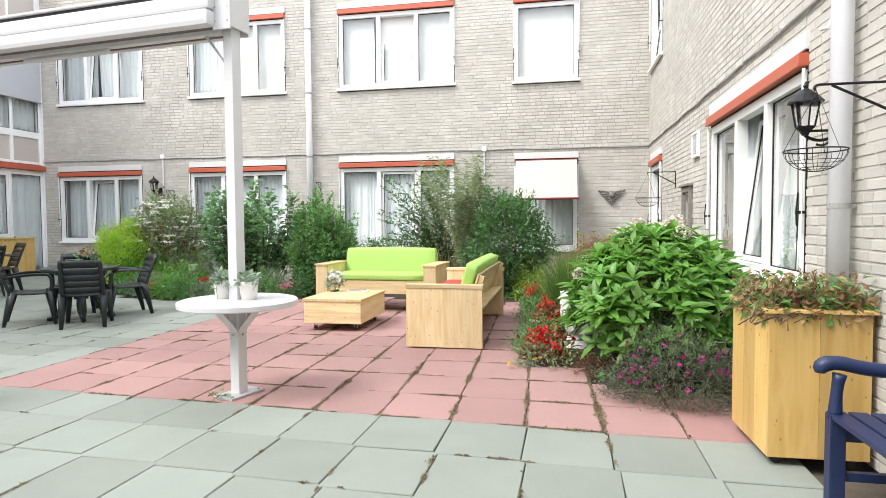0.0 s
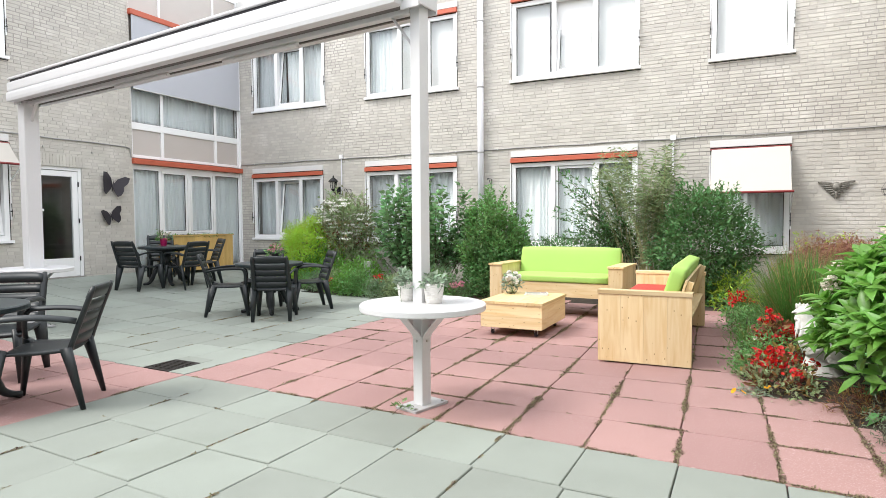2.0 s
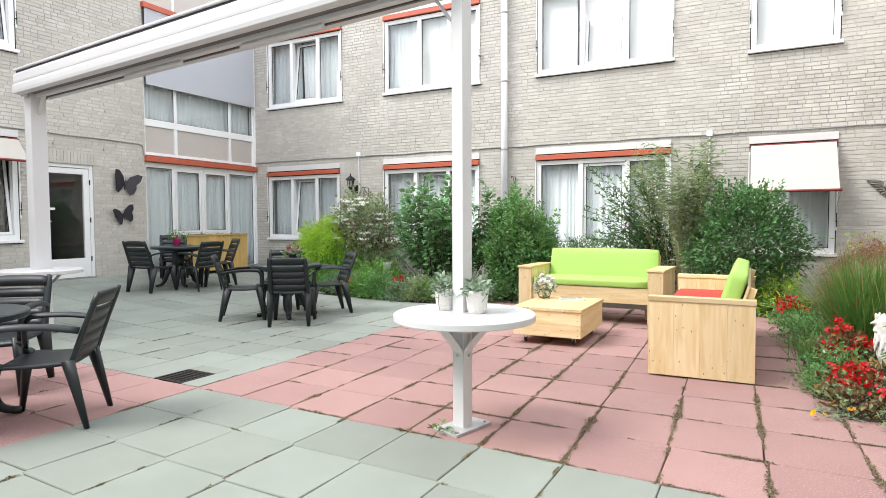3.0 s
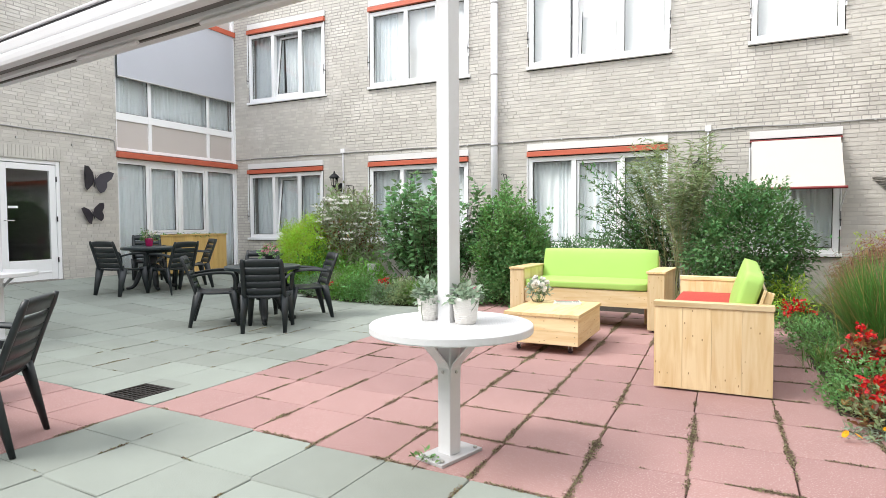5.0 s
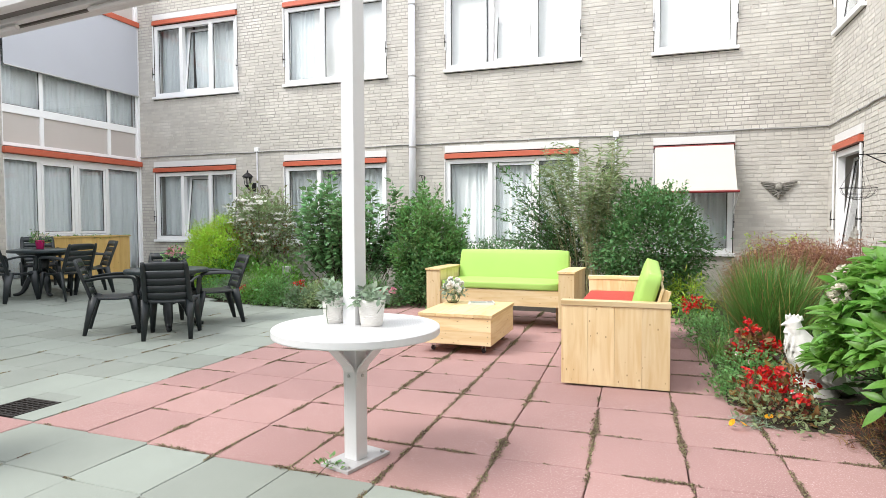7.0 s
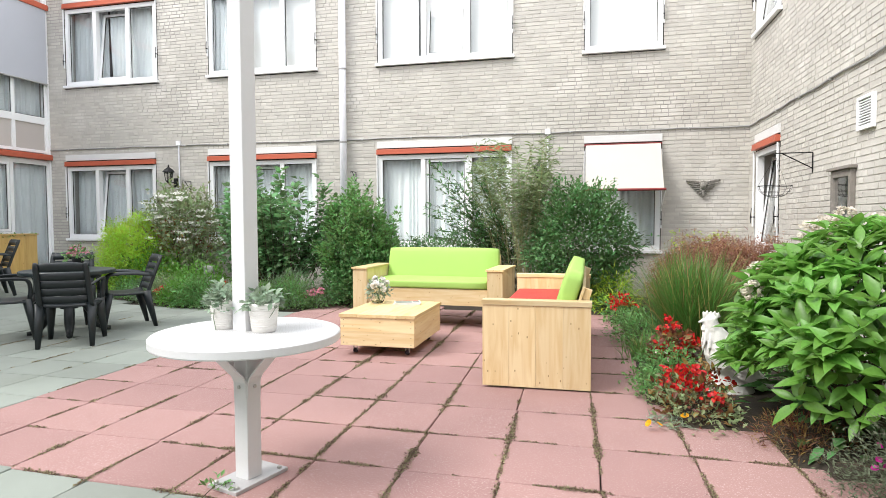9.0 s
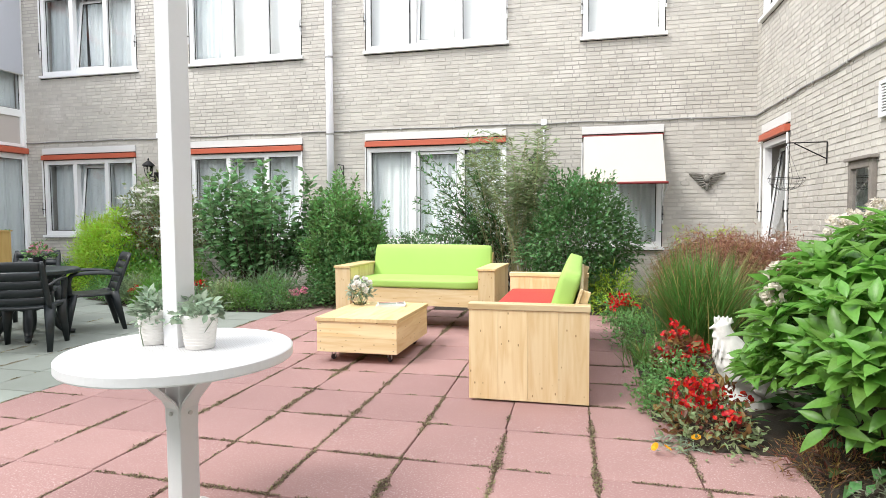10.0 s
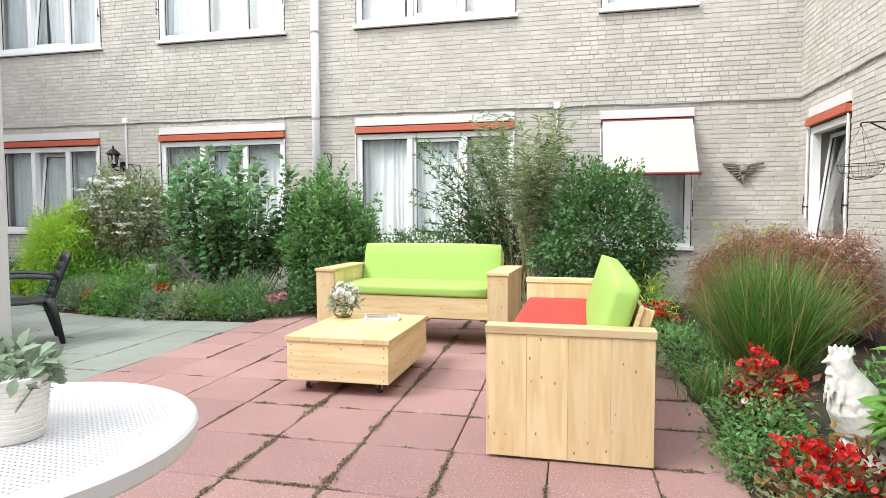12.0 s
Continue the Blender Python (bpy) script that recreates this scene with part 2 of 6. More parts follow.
def tube(points, radii, sides=8, bm=None, flat=1.0):
    """A round bar along points, with a radius at each (or one for all)."""
    own = bmesh.new()
    pts = [Vector(p) for p in points]
    if isinstance(radii, (int, float)):
        radii = [radii] * len(pts)
    rings = []
    ref = None
    for k, p in enumerate(pts):
        d = (pts[min(k + 1, len(pts) - 1)] - pts[max(k - 1, 0)]).normalized()
        if ref is None:
            ref = d.orthogonal().normalized() if abs(d.z) > 0.95 else d.cross(Vector((0, 0, 1))).normalized()
        s = (ref - d * ref.dot(d)).normalized()
        ref = s
        u = d.cross(s)
        rings.append([own.verts.new(p + radii[k] * (math.cos(2 * math.pi * j / sides) * s + flat * math.sin(2 * math.pi * j / sides) * u)) for j in range(sides)])
    for a, b in zip(rings, rings[1:]):
        for j in range(sides):
            own.faces.new((a[j], a[(j + 1) % sides], b[(j + 1) % sides], b[j]))
    own.faces.new(rings[0][::-1])
    own.faces.new(rings[-1])
    bmesh.ops.recalc_face_normals(own, faces=own.faces[:])
    return join(bm, own)


def arc(p0, p1, p2, n=8):
    """Points on a smooth bend from p0 over p1 to p2."""
    a, b, c = Vector(p0), Vector(p1), Vector(p2)
    return [(1 - t) ** 2 * a + 2 * t * (1 - t) * b + t * t * c for t in (k / n for k in range(n + 1))]


def ground_z(x):
    """The paving rises gently from the drain towards the far-left wall."""
    return 0.0101 * min(x + 6.0, 0.0) ** 2


# ---- the plan ----
WALL_Y, WALL_R, WALL_L = 11.45, 1.61, -11.45
TOP = 6.45


def joint(c, r):
    """The crossing of paving joints c columns and r rows from the corner where red meets grey-green."""
    q = max(-10, min(2, c)) * max(-3, min(7, r))
    return Vector((-0.6836 + 0.4887 * c - 0.0178 * r - 0.0018 * q, 3.6353 - 0.0273 * c + 0.5485 * r + 0.0078 * q, 0.0))


FAR = Matrix.Translation((0, WALL_Y, 0))
RIGHT = Matrix.Translation((WALL_R, 0, 0)) @ pose(0, 0, 0, 0, 0, -90)
LEFT = Matrix.Translation((WALL_L, 0, 0)) @ pose(0, 0, 0, 0, 0, 90)


def brick_wall(name, m, u0, u1, z0, z1, openings, label, keep=None, deep=0.28):
    """A wall with thickness: a mortar core pierced by its openings, faced with separate bricks. u runs along the wall, y into it."""
    us = sorted({u0, u1, *[o[0] for o in openings], *[o[1] for o in openings]})
    zs = sorted({z0, z1, *[o[2] for o in openings], *[o[3] for o in openings]})
    bm = bmesh.new()
    for a, b in zip(us, us[1:]):
        for c, d in zip(zs, zs[1:]):
            if not any(o[0] < (a + b) / 2 < o[1] and o[2] < (c + d) / 2 < o[3] for o in openings):
                box(a, b, 0.005, deep, c, d, bm=bm)
    wall = part(name, bm, MORTAR)
    wall.matrix_world = m
    tagged(wall, label, "wall", kind="structure")
    rng = random.Random(name)
    lots, singles = [], []
    course, length, gap = 0.0625, 0.222, 0.010
    k = 0
    z = z0
    while z + course <= z1 + 1e-6:
        u = u0 - rng.random() * length if k % 2 else u0 - 0.5 * length + 0.03 * rng.random()
        blocks = sorted((o[0], o[1]) for o in openings if o[2] - 0.01 < z + course / 2 < o[3] + 0.01)
        while u < u1:
            w = length if rng.random() > 0.48 else length / 2
            a, b = max(u, u0), min(u + w - gap, u1)
            u += w
            spans = [(a, b)]
            for p, q in blocks:
                spans = [s for c, d in spans for s in ((c, min(d, p)), (max(c, q), d)) if s[1] - s[0] > 0.03]
            for c, d in spans:
                out = rng.uniform(-0.002, 0.0025)
                jig = rng.uniform(-0.0015, 0.0015)
                item = (c, d, z + gap / 2 + jig, z + course - gap / 2 + jig, out)
                if keep and keep[0] < (c + d) / 2 < keep[1] and keep[2] < z < keep[3] and len(singles) < 290:
                    singles.append(item)
                else:
                    lots.append(item)
        z += course
        k += 1
    verts, faces = [], []
    for a, b, c, d, o in lots:
        i = len(verts)
        e = 0.003
        verts += [(a, 0.012, c), (b, 0.012, c), (b, 0.012, d), (a, 0.012, d), (a + e, o, c + e), (b - e, o, c + e), (b - e, o, d - e), (a + e, o, d - e)]
        faces += [(i + 4, i + 5, i + 6, i + 7), (i, i + 1, i + 5, i + 4), (i + 1, i + 2, i + 6, i + 5), (i + 2, i + 3, i + 7, i + 6), (i + 3, i, i + 4, i + 7)]
    me = bpy.data.meshes.new("brickwork")
    me.from_pydata(verts, [], faces)
    tagged(mesh_part("brickwork", me, BRICK, wall), kind="stuff")
    shapes = {}
    for a, b, c, d, o in singles:
        w = round((b - a) / 0.02) * 0.02
        if w not in shapes:
            h, e = (course - gap) / 2, 0.003
            p = w / 2
            me = bpy.data.meshes.new("brick")
            me.from_pydata([(-p, 0.012, -h), (p, 0.012, -h), (p, 0.012, h), (-p, 0.012, h), (-p + e, 0, -h + e), (p - e, 0, -h + e), (p - e, 0, h - e), (-p + e, 0, h - e)], [],
                           [(4, 5, 6, 7), (0, 1, 5, 4), (1, 2, 6, 5), (2, 3, 7, 6), (3, 0, 4, 7)])
            me.materials.append(BRICK_PIECE)
            shapes[w] = me
        ob = new("brick", shapes[w])
        ob.parent = wall
        ob.location = ((a + b) / 2, o, (c + d) / 2)
    return wall


count = {"window": 0, "door": 0}


def pane(win, u0, u1, z0, z1, y, glass=True, tilt=0.0, bar=0.045, sash=True):
    """A sash with its glass; tilt leans its head into the room."""
    m = Matrix.Translation((0, y, z0)) @ pose(0, 0, 0, -tilt) @ Matrix.Translation((0, -y, -z0))
    if sash:
        bm = bmesh.new()
        for a, b, c, d in ((u0, u1, z0, z0 + bar), (u0, u1, z1 - bar, z1), (u0, u0 + bar, z0 + bar, z1 - bar), (u1 - bar, u1, z0 + bar, z1 - bar)):
            box(a, b, y - 0.025, y + 0.03, c, d, 0.004, bm)
        bm.transform(m)
        s = part("sash", bm, UPVC, win)
    else:
        s, bar = win, 0.0
    bm = bmesh.new()
    a, b, c, d = u0 + bar, u1 - bar, z0 + bar, z1 - bar
    for v in ((a, b, c, c + 0.009), (a, b, d - 0.009, d), (a, a + 0.009, c + 0.009, d - 0.009), (b - 0.009, b, c + 0.009, d - 0.009)):
        box(v[0], v[1], y - 0.012, y - 0.001, v[2], v[3], 0, bm)
    bm.transform(m)
    part("gasket", bm, DRAIN, s, "dark rubber glazing gasket")
    g = box(u0 + bar - 0.004, u1 - bar + 0.004, y, y + 0.006, z0 + bar - 0.004, z1 - bar + 0.004)
    g.transform(m)
    g = part("pane", g, GLASS, s, "clear window glass")
    g.visible_shadow = False
    return s


def curtain(win, u0, u1, z0, z1, y, mat=None, folds=0.10, amp=0.030, label="pale pleated net curtain", name="curtain"):
    n = max(8, int((u1 - u0) / folds * 10))
    seed = Vector((u0 * 3.1, z0 * 7.0, 0))
    bm = bmesh.new()
    rows = []
    for z in [z0 + (z1 - z0) * q / 6 for q in range(7)]:
        rows.append([bm.verts.new((u0 + (u1 - u0) * k / n, y + amp * (math.sin((k / 10 + 0.9 * noise.noise(seed + Vector((k / 17, z * 0.25, 0)))) * 2 * math.pi) * (0.65 + 0.7 * noise.noise(seed + Vector((k / 23, 5, 0)))) + 0.5 * noise.noise(seed + Vector((k / 4, z * 0.4, 9)))), z)) for k in range(n + 1)])
    for a, b in zip(rows, rows[1:]):
        for k in range(n):
            bm.faces.new((a[k], a[k + 1], b[k + 1], b[k]))
    ob = part(name, bm, mat or CURTAIN, win, label, True)
    so = ob.modifiers.new("cloth", "SOLIDIFY")
    so.thickness = 0.003
    return ob


def room_box(win, u0, u1, z0, z1, deep=2.6):
    """The room behind an opening: walls, floor and ceiling that close it."""
    bm = bmesh.new()
    a, b, c, d = u0 - 0.35, u1 + 0.35, z0 - 0.5 if z0 > 0.6 else z0, z1 + 0.12
    e = 0.272
    for v in ((a - 0.05, a, e, e + deep, c, d), (b, b + 0.05, e, e + deep, c, d), (a, b, e + deep, e + deep + 0.05, c, d), (a, b, e, e + deep, c - 0.05, c), (a, b, e, e + deep, d, d + 0.05)):
        box(*v, bm=bm)
    return part("room", bm, ROOM, win, "plain room shell behind the glass")


def window(m, u0, u1, z0, z1, cuts=(), tilted=None, drape=None, blind=None, awning=None, lean=7.0, label="", guide=True):
    """A white framed window in a wall opening with lintel board, red awning cassette, sill, sashes and what hangs behind it."""
    count["window"] += 1
    win = new("window_%d" % count["window"])
    win.matrix_world = m
    tagged(win, label, "window", kind="structure")
    head = z1 - 0.24
    part("lintel_board", box(u0 - 0.02, u1 + 0.02, -0.025, 0.05, z1 - 0.115, z1, 0.004), LINTEL, win, "white painted lintel board")
    slim = z1 - 0.168 if awning else head + 0.018
    bm = box(u0 - 0.015, u1 + 0.015, -0.062, 0.05, slim, z1 - 0.137, 0.010)
    if not awning:
        box(u0 - 0.015, u1 + 0.015, -0.068, -0.05, slim - 0.004, slim + 0.022, 0.004, bm)
        # a dark filler stands for the shade below the cassette
        part("cassette_gap", box(u0, u1, 0.0, 0.05, head + 0.001, slim - 0.001), DRAIN, win, "dark strip painted as the shade under the cassette")
    else:
        part("head_board", box(u0, u1, -0.01, 0.06, head + 0.001, slim - 0.001), UPVC, win)
    # the shadow cast by the lintel board, drawn as a dark strip
    part("lintel_shadow_strip", box(u0 - 0.01, u1 + 0.01, -0.01, 0.04, z1 - 0.136, z1 - 0.116), DRAIN, win, "dark strip painted as shadow under the lintel")
    part("awning_cassette", bm, DARK_RED if awning else RED_BAND, win, "dark red awning cassette" if awning else "orange-red awning cassette")
    f = 0.078
    bm = bmesh.new()
    for a, b, c, d in ((u0, u1, z0, z0 + f), (u0, u1, head - f, head), (u0, u0 + f, z0 + f, head - f), (u1 - f, u1, z0 + f, head - f)):
        box(a, b, -0.004, 0.09, c, d, 0.004, bm)
    xs = [u0 + f, *[u0 + (u1 - u0) * c for c in cuts], u1 - f]
    for x in xs[1:-1]:
        box(x - 0.042, x + 0.042, -0.004, 0.09, z0 + f, head - f, 0.004, bm)
    part("window_frame", bm, UPVC, win)
    part("window_sill", box(u0 - 0.04, u1 + 0.04, -0.06, 0.06, z0 - 0.05, z0, 0.006), UPVC, win, "white window sill")
    for k, (a, b) in enumerate(zip(xs, xs[1:])):
        a, b = a + (0.042 if k else 0), b - (0.042 if k < len(xs) - 2 else 0)
        if tilted == k:
            pane(win, a + 0.006, b - 0.006, z0 + f + 0.006, head - f - 0.01, 0.055, True, lean)
        else:
            pane(win, a, b, z0 + f, head - f, 0.05, True, 0.0, sash=False)
    if guide:
        for x in (u0 - 0.012, u1 + 0.012):
            rail = part("awning_guide", tube([(x, -0.03, head), (x, -0.03, z0 + 0.35)], 0.011, 8), UPVC, win)
            bm = box(x - 0.010, x + 0.010, -0.065, 0.0, z0 + 0.48, z0 + 0.50, 0.004)
            tube([(x, -0.055, z0 + 0.40), (x, -0.06, z0 + 0.50), (x, -0.05, z0 + 0.62)], 0.006, 6, bm)
            part("catch", bm, IRON, rail, "black awning catch")
    for a, b, c, d in ((u0 - 0.014, u0 - 0.001, z0, z1 - 0.12), (u1 + 0.001, u1 + 0.014, z0, z1 - 0.12), (u0 - 0.04, u1 + 0.04, z0 - 0.064, z0 - 0.051)):
        part("frame_joint", box(a, b, -0.004, 0.02, c, d), DRAIN, win, "dark sealant joint beside the frame")
    room_box(win, u0, u1, z0, head)
    if drape is not None:
        for a, b in drape:
            curtain(win, u0 + (u1 - u0) * a, u0 + (u1 - u0) * b, max(z0 - 0.02, 0.01), head + 0.02, 0.235 if tilted is not None and lean else 0.16)
    if blind:
        for a, b, lo in blind:
            part("roller_blind", box(u0 + (u1 - u0) * a, u0 + (u1 - u0) * b, 0.14, 0.146, z0 + lo, head), BLIND, win, "white roller blind drawn down")
    if awning:
        drop, out = awning
        bm = bmesh.new()
        top, low = Vector((0, -0.075, z1 - 0.16)), Vector((0, -0.09 - out, head - drop))
        a, b = u0 + 0.01, u1 - 0.01
        vs = []
        for k in range(7):
            p = top.lerp(low, k / 6) + Vector((0, 0.0, -0.012 * math.sin(math.pi * k / 6)))
            vs.append((bm.verts.new((a, p.y, p.z)), bm.verts.new((b, p.y, p.z))))
        for p, q in zip(vs, vs[1:]):
            bm.faces.new((p[0], p[1], q[1], q[0]))
        cloth = part("awning_cloth", bm, CREAM, win, "cream awning cloth let down")
        cloth.modifiers.new("cloth", "SOLIDIFY").thickness = 0.004
        bm = tube([(a - 0.03, low.y, low.z), (b + 0.03, low.y, low.z)], 0.02, 10)
        part("awning_bar", bm, DARK_RED, win, "dark red front bar")
        for x in (a - 0.02, b + 0.02):
            part("awning_arm", tube([(x, -0.03, head - drop - 0.28), (x, low.y, low.z)], 0.011, 8), UPVC, win)
    return win


WINS = [(-11.03, -8.95, 0.93, 2.60), (-7.76, -5.57, 0.88, 2.62), (-4.38, -2.04, 0.82, 2.64), (-0.83, 0.33, 0.77, 2.61)]
UPS = [(-10.98, -8.86, 3.98, 5.72), (-7.73, -5.55, 4.00, 5.72), (-4.37, -2.02, 4.00, 5.70), (-0.85, 0.34, 3.97, 5.66)]
RWINS = [(-11.05, -9.95, 0.80, 2.48), (-6.75, -4.21, 0.85, 2.52)]
RUPS = [(-11.2, -10.0, 3.98, 5.70), (-6.8, -4.2, 3.98, 5.70)]
LWINS = [(5.1, 6.17, 1.02, 2.80)]
LUPS = [(4.6, 6.2, 4.10, 5.80)]
DOOR = (6.44, 7.44, 0.30, 2.33)
GLAZED = (8.50, 11.42)

brick_wall("wall_far", FAR, WALL_L, WALL_R + 0.27, 0.0, TOP, WINS + UPS, "pale grey-beige brick wall two storeys high")
brick_wall("wall_right", RIGHT, -WALL_Y, 6.0, 0.0, TOP, RWINS + RUPS, "pale grey-beige brick wall with a cable along it", (-9.3, -7.0, 1.0, 2.7))
brick_wall("wall_left", LEFT, -6.0, GLAZED[0], 0.2, 7.3, LWINS + LUPS + [DOOR], "pale grey-beige brick wall beside the glazed stairwell")
back = part("wall_back", box(WALL_L, WALL_R, -6.3, -6.0, 0, TOP, 0), BRICK, None)
tagged(back, "plain pale brick wall closing the courtyard", "wall", kind="structure")
for name, v in (("roof_far", (WALL_L, 9, WALL_Y, 20, TOP, TOP + 0.2)), ("roof_right", (WALL_R, 9, -6.3, WALL_Y, TOP, TOP + 0.2)), ("roof_left", (-18, WALL_L, -6.3, GLAZED[0], 7.3, 7.5)), ("roof_back", (WALL_L, WALL_R, -12, -6.0, TOP, TOP + 0.2))):
    edge = part(name, box(v[0] - 0.04 if "right" in name else v[0], v[1], v[2] - (0.05 if "far" in name else 0), v[3], v[4], v[5]), LINTEL)
    tagged(edge, "flat roof with a pale eaves edge", "roof", kind="structure")

THREE = (0.345, 0.69)
window(FAR, *WINS[0], THREE, 1, [(0.02, 0.98)], label="white three-pane window with pale curtains, middle sash tilted")
window(FAR, *WINS[1], THREE, 1, [(0.0, 1.0)], label="white three-pane window with pale curtains behind shrubs")
window(FAR, *WINS[2], (0.35, 0.70), 1, [(0.0, 1.0)], lean=0.0, label="wide white three-pane window with pale curtains")
window(FAR, *WINS[3], (), None, [(0.0, 1.0)], awning=(0.66, 0.50), label="white single window shaded by a cream awning")
window(FAR, *UPS[0], (0.33, 0.69), 1, [(0.0, 0.38), (0.42, 1.0)], label="upper white three-pane window with pale curtains")
window(FAR, *UPS[1], (0.385, 0.70), None, [(0.0, 0.62)], [(0.27, 1.0, 0.02)], label="upper white window with curtain and white blind")
window(FAR, *UPS[2], (0.35, 0.68), 1, None, [(0.0, 0.30, 0.05), (0.35, 1.0, 0.02)], label="upper white window with white blinds drawn")
window(FAR, *UPS[3], (), None, None, [(0.0, 1.0, 0.02)], label="upper white single window with white blind drawn")
window(RIGHT, *RWINS[0], (), 0, [(0.55, 1.0)], label="white window with its sash tilted open")
# extra curtains on the other panes stand in for pale sky reflected in them
window(RIGHT, *RWINS[1], (0.36, 0.68), 1, [(0.0, 0.34), (0.38, 0.66), (0.70, 1.0)], None, label="wide white window, middle sash tilted, pale curtains partly added for brightness")
window(RIGHT, *RUPS[0], (), 0, [(0.0, 1.0)], label="upper white window with its sash tilted open")
window(RIGHT, *RUPS[1], THREE, 1, [(0.0, 1.0)], label="upper white three-pane window with pale curtains")
window(LEFT, *LWINS[0], (0.5,), 1, [(0.0, 0.5)], awning=(0.28, 0.3), label="white window with short cream awning and a tilted sash")
window(LEFT, *LUPS[0], (0.5,), 1, [(0.0, 1.0)], label="upper white window with a tilted sash")


# ---- glazed stairwell, door, ground and paving ----
def stairwell():
    """White framed glazing four bays wide over three levels, between the brick walls."""
    count["window"] += 1
    win = new("window_%d" % count["window"])
    win.matrix_world = LEFT
    tagged(win, "white framed stairwell glazing with red bands and grey screen", "window", kind="structure")
    u0, u1 = GLAZED
    y = 0.06
    bays = [u0, u0 + 0.66, u0 + 1.40, u0 + 2.12, u1]
    upper = [u0, u0 + 0.745, u0 + 2.20, u1]
    bm = bmesh.new()
    for x in bays:
        box(x - 0.035, x + 0.035, y - 0.03, y + 0.06, 0.2, 2.46, 0.004, bm)
    box(u0, u1, y - 0.028, y + 0.058, 0.2, 0.30, 0.004, bm)
    box(u0, u1, y - 0.028, y + 0.058, 2.40, 2.50, 0.004, bm)
    box(bays[1], bays[3], y - 0.026, y + 0.056, 1.00, 1.07, 0.004, bm)
    for x in upper:
        box(x - 0.035, x + 0.035, y - 0.03, y + 0.06, 2.64, 4.75, 0.004, bm)
        box(x - 0.025, x + 0.025, y - 0.03, y + 0.06, 5.62, 6.75, 0.004, bm)
    box(u0, u1, y - 0.028, y + 0.058, 3.22, 3.36, 0.004, bm)
    box(u0, u1, y - 0.028, y + 0.058, 2.64, 2.70, 0.004, bm)
    box(u0, u1, y - 0.028, y + 0.058, 6.62, 6.75, 0.004, bm)
    part("window_frame", bm, UPVC, win)
    for a, b in zip(bays, bays[1:]):
        if a in bays[1:3]:
            pane(win, a + 0.045, b - 0.045, 1.08, 2.40, y)
            part("panel", box(a + 0.03, b - 0.03, y, y + 0.03, 0.3, 1.0), PANEL, win, "beige infill panel")
        else:
            pane(win, a + 0.03, b - 0.03, 0.3, 2.4, y, sash=False)
    for a, b in zip(upper, upper[1:]):
        pane(win, a + 0.03, b - 0.03, 3.36, 4.7, y, sash=False)
        part("panel", box(a + 0.03, b - 0.03, y, y + 0.03, 2.70, 3.22), PANEL, win, "beige infill panel")
        part("panel", box(a + 0.025, b - 0.025, y, y + 0.03, 5.62, 6.62), PANEL, win, "beige infill panel")
    part("screen", box(u0 + 0.02, u1 - 0.03, -0.05, -0.044, 4.02, 5.50), GREY_SCREEN, win, "grey sun screen let down")
    part("screen_bar", tube([(u0 + 0.02, -0.05, 4.02), (u1 - 0.03, -0.05, 4.02)], 0.016, 8), STEEL, win)
    for z in (2.49, 5.48):
        part("awning_cassette", box(u0 - 0.02, u1 + 0.02, -0.08, y, z + 0.015, z + 0.125, 0.015), RED_BAND, win, "orange-red awning cassette")
    for a, b in ((u0, u0 + 0.7), (u0 + 0.72, u0 + 1.40), (u0 + 1.42, u0 + 2.1), (u0 + 2.12, u1)):
        curtain(win, a, b, 0.25, 2.5, 0.135)
    curtain(win, u0, u0 + 0.5, 3.3, 4.7, 0.20)
    curtain(win, u1 - 0.6, u1, 3.3, 4.7, 0.20)
    # added pale sheet, stands in for bright reflections in the middle landing glass
    curtain(win, u0 + 0.5, u1 - 0.6, 3.3, 4.3, 0.22, label="pale net curtain added behind the landing glass to brighten it")
    bm = bmesh.new()
    for z0, z1 in ((0.2, 2.62), (3.0, 5.6)):
        for v in ((u0 - 0.05, u0, 0.29, 3, z0, z1), (u1, u1 + 0.02, 0.11, 3, z0, z1), (u0, u1, 3, 3.05, z0, z1), (u0, u1, 0.12, 3, z0 - 0.05, z0), (u0, u1, 0.12, 3, z1, z1 + 0.05)):
            box(*v, bm=bm)
    part("room", bm, ROOM, win, "plain room shell behind the glass")
    part("flat_roof", box(u0, u1, -0.03, 3.2, 6.75, 6.9), LINTEL, win)
    part("corner_post", box(u1, u1 + 0.04, -0.02, 0.1, 0.2, 6.6), UPVC, win)
    part("wall_core", box(u0, u1, 0.10, 0.16, 4.75, 5.62), PANEL, win)


stairwell()


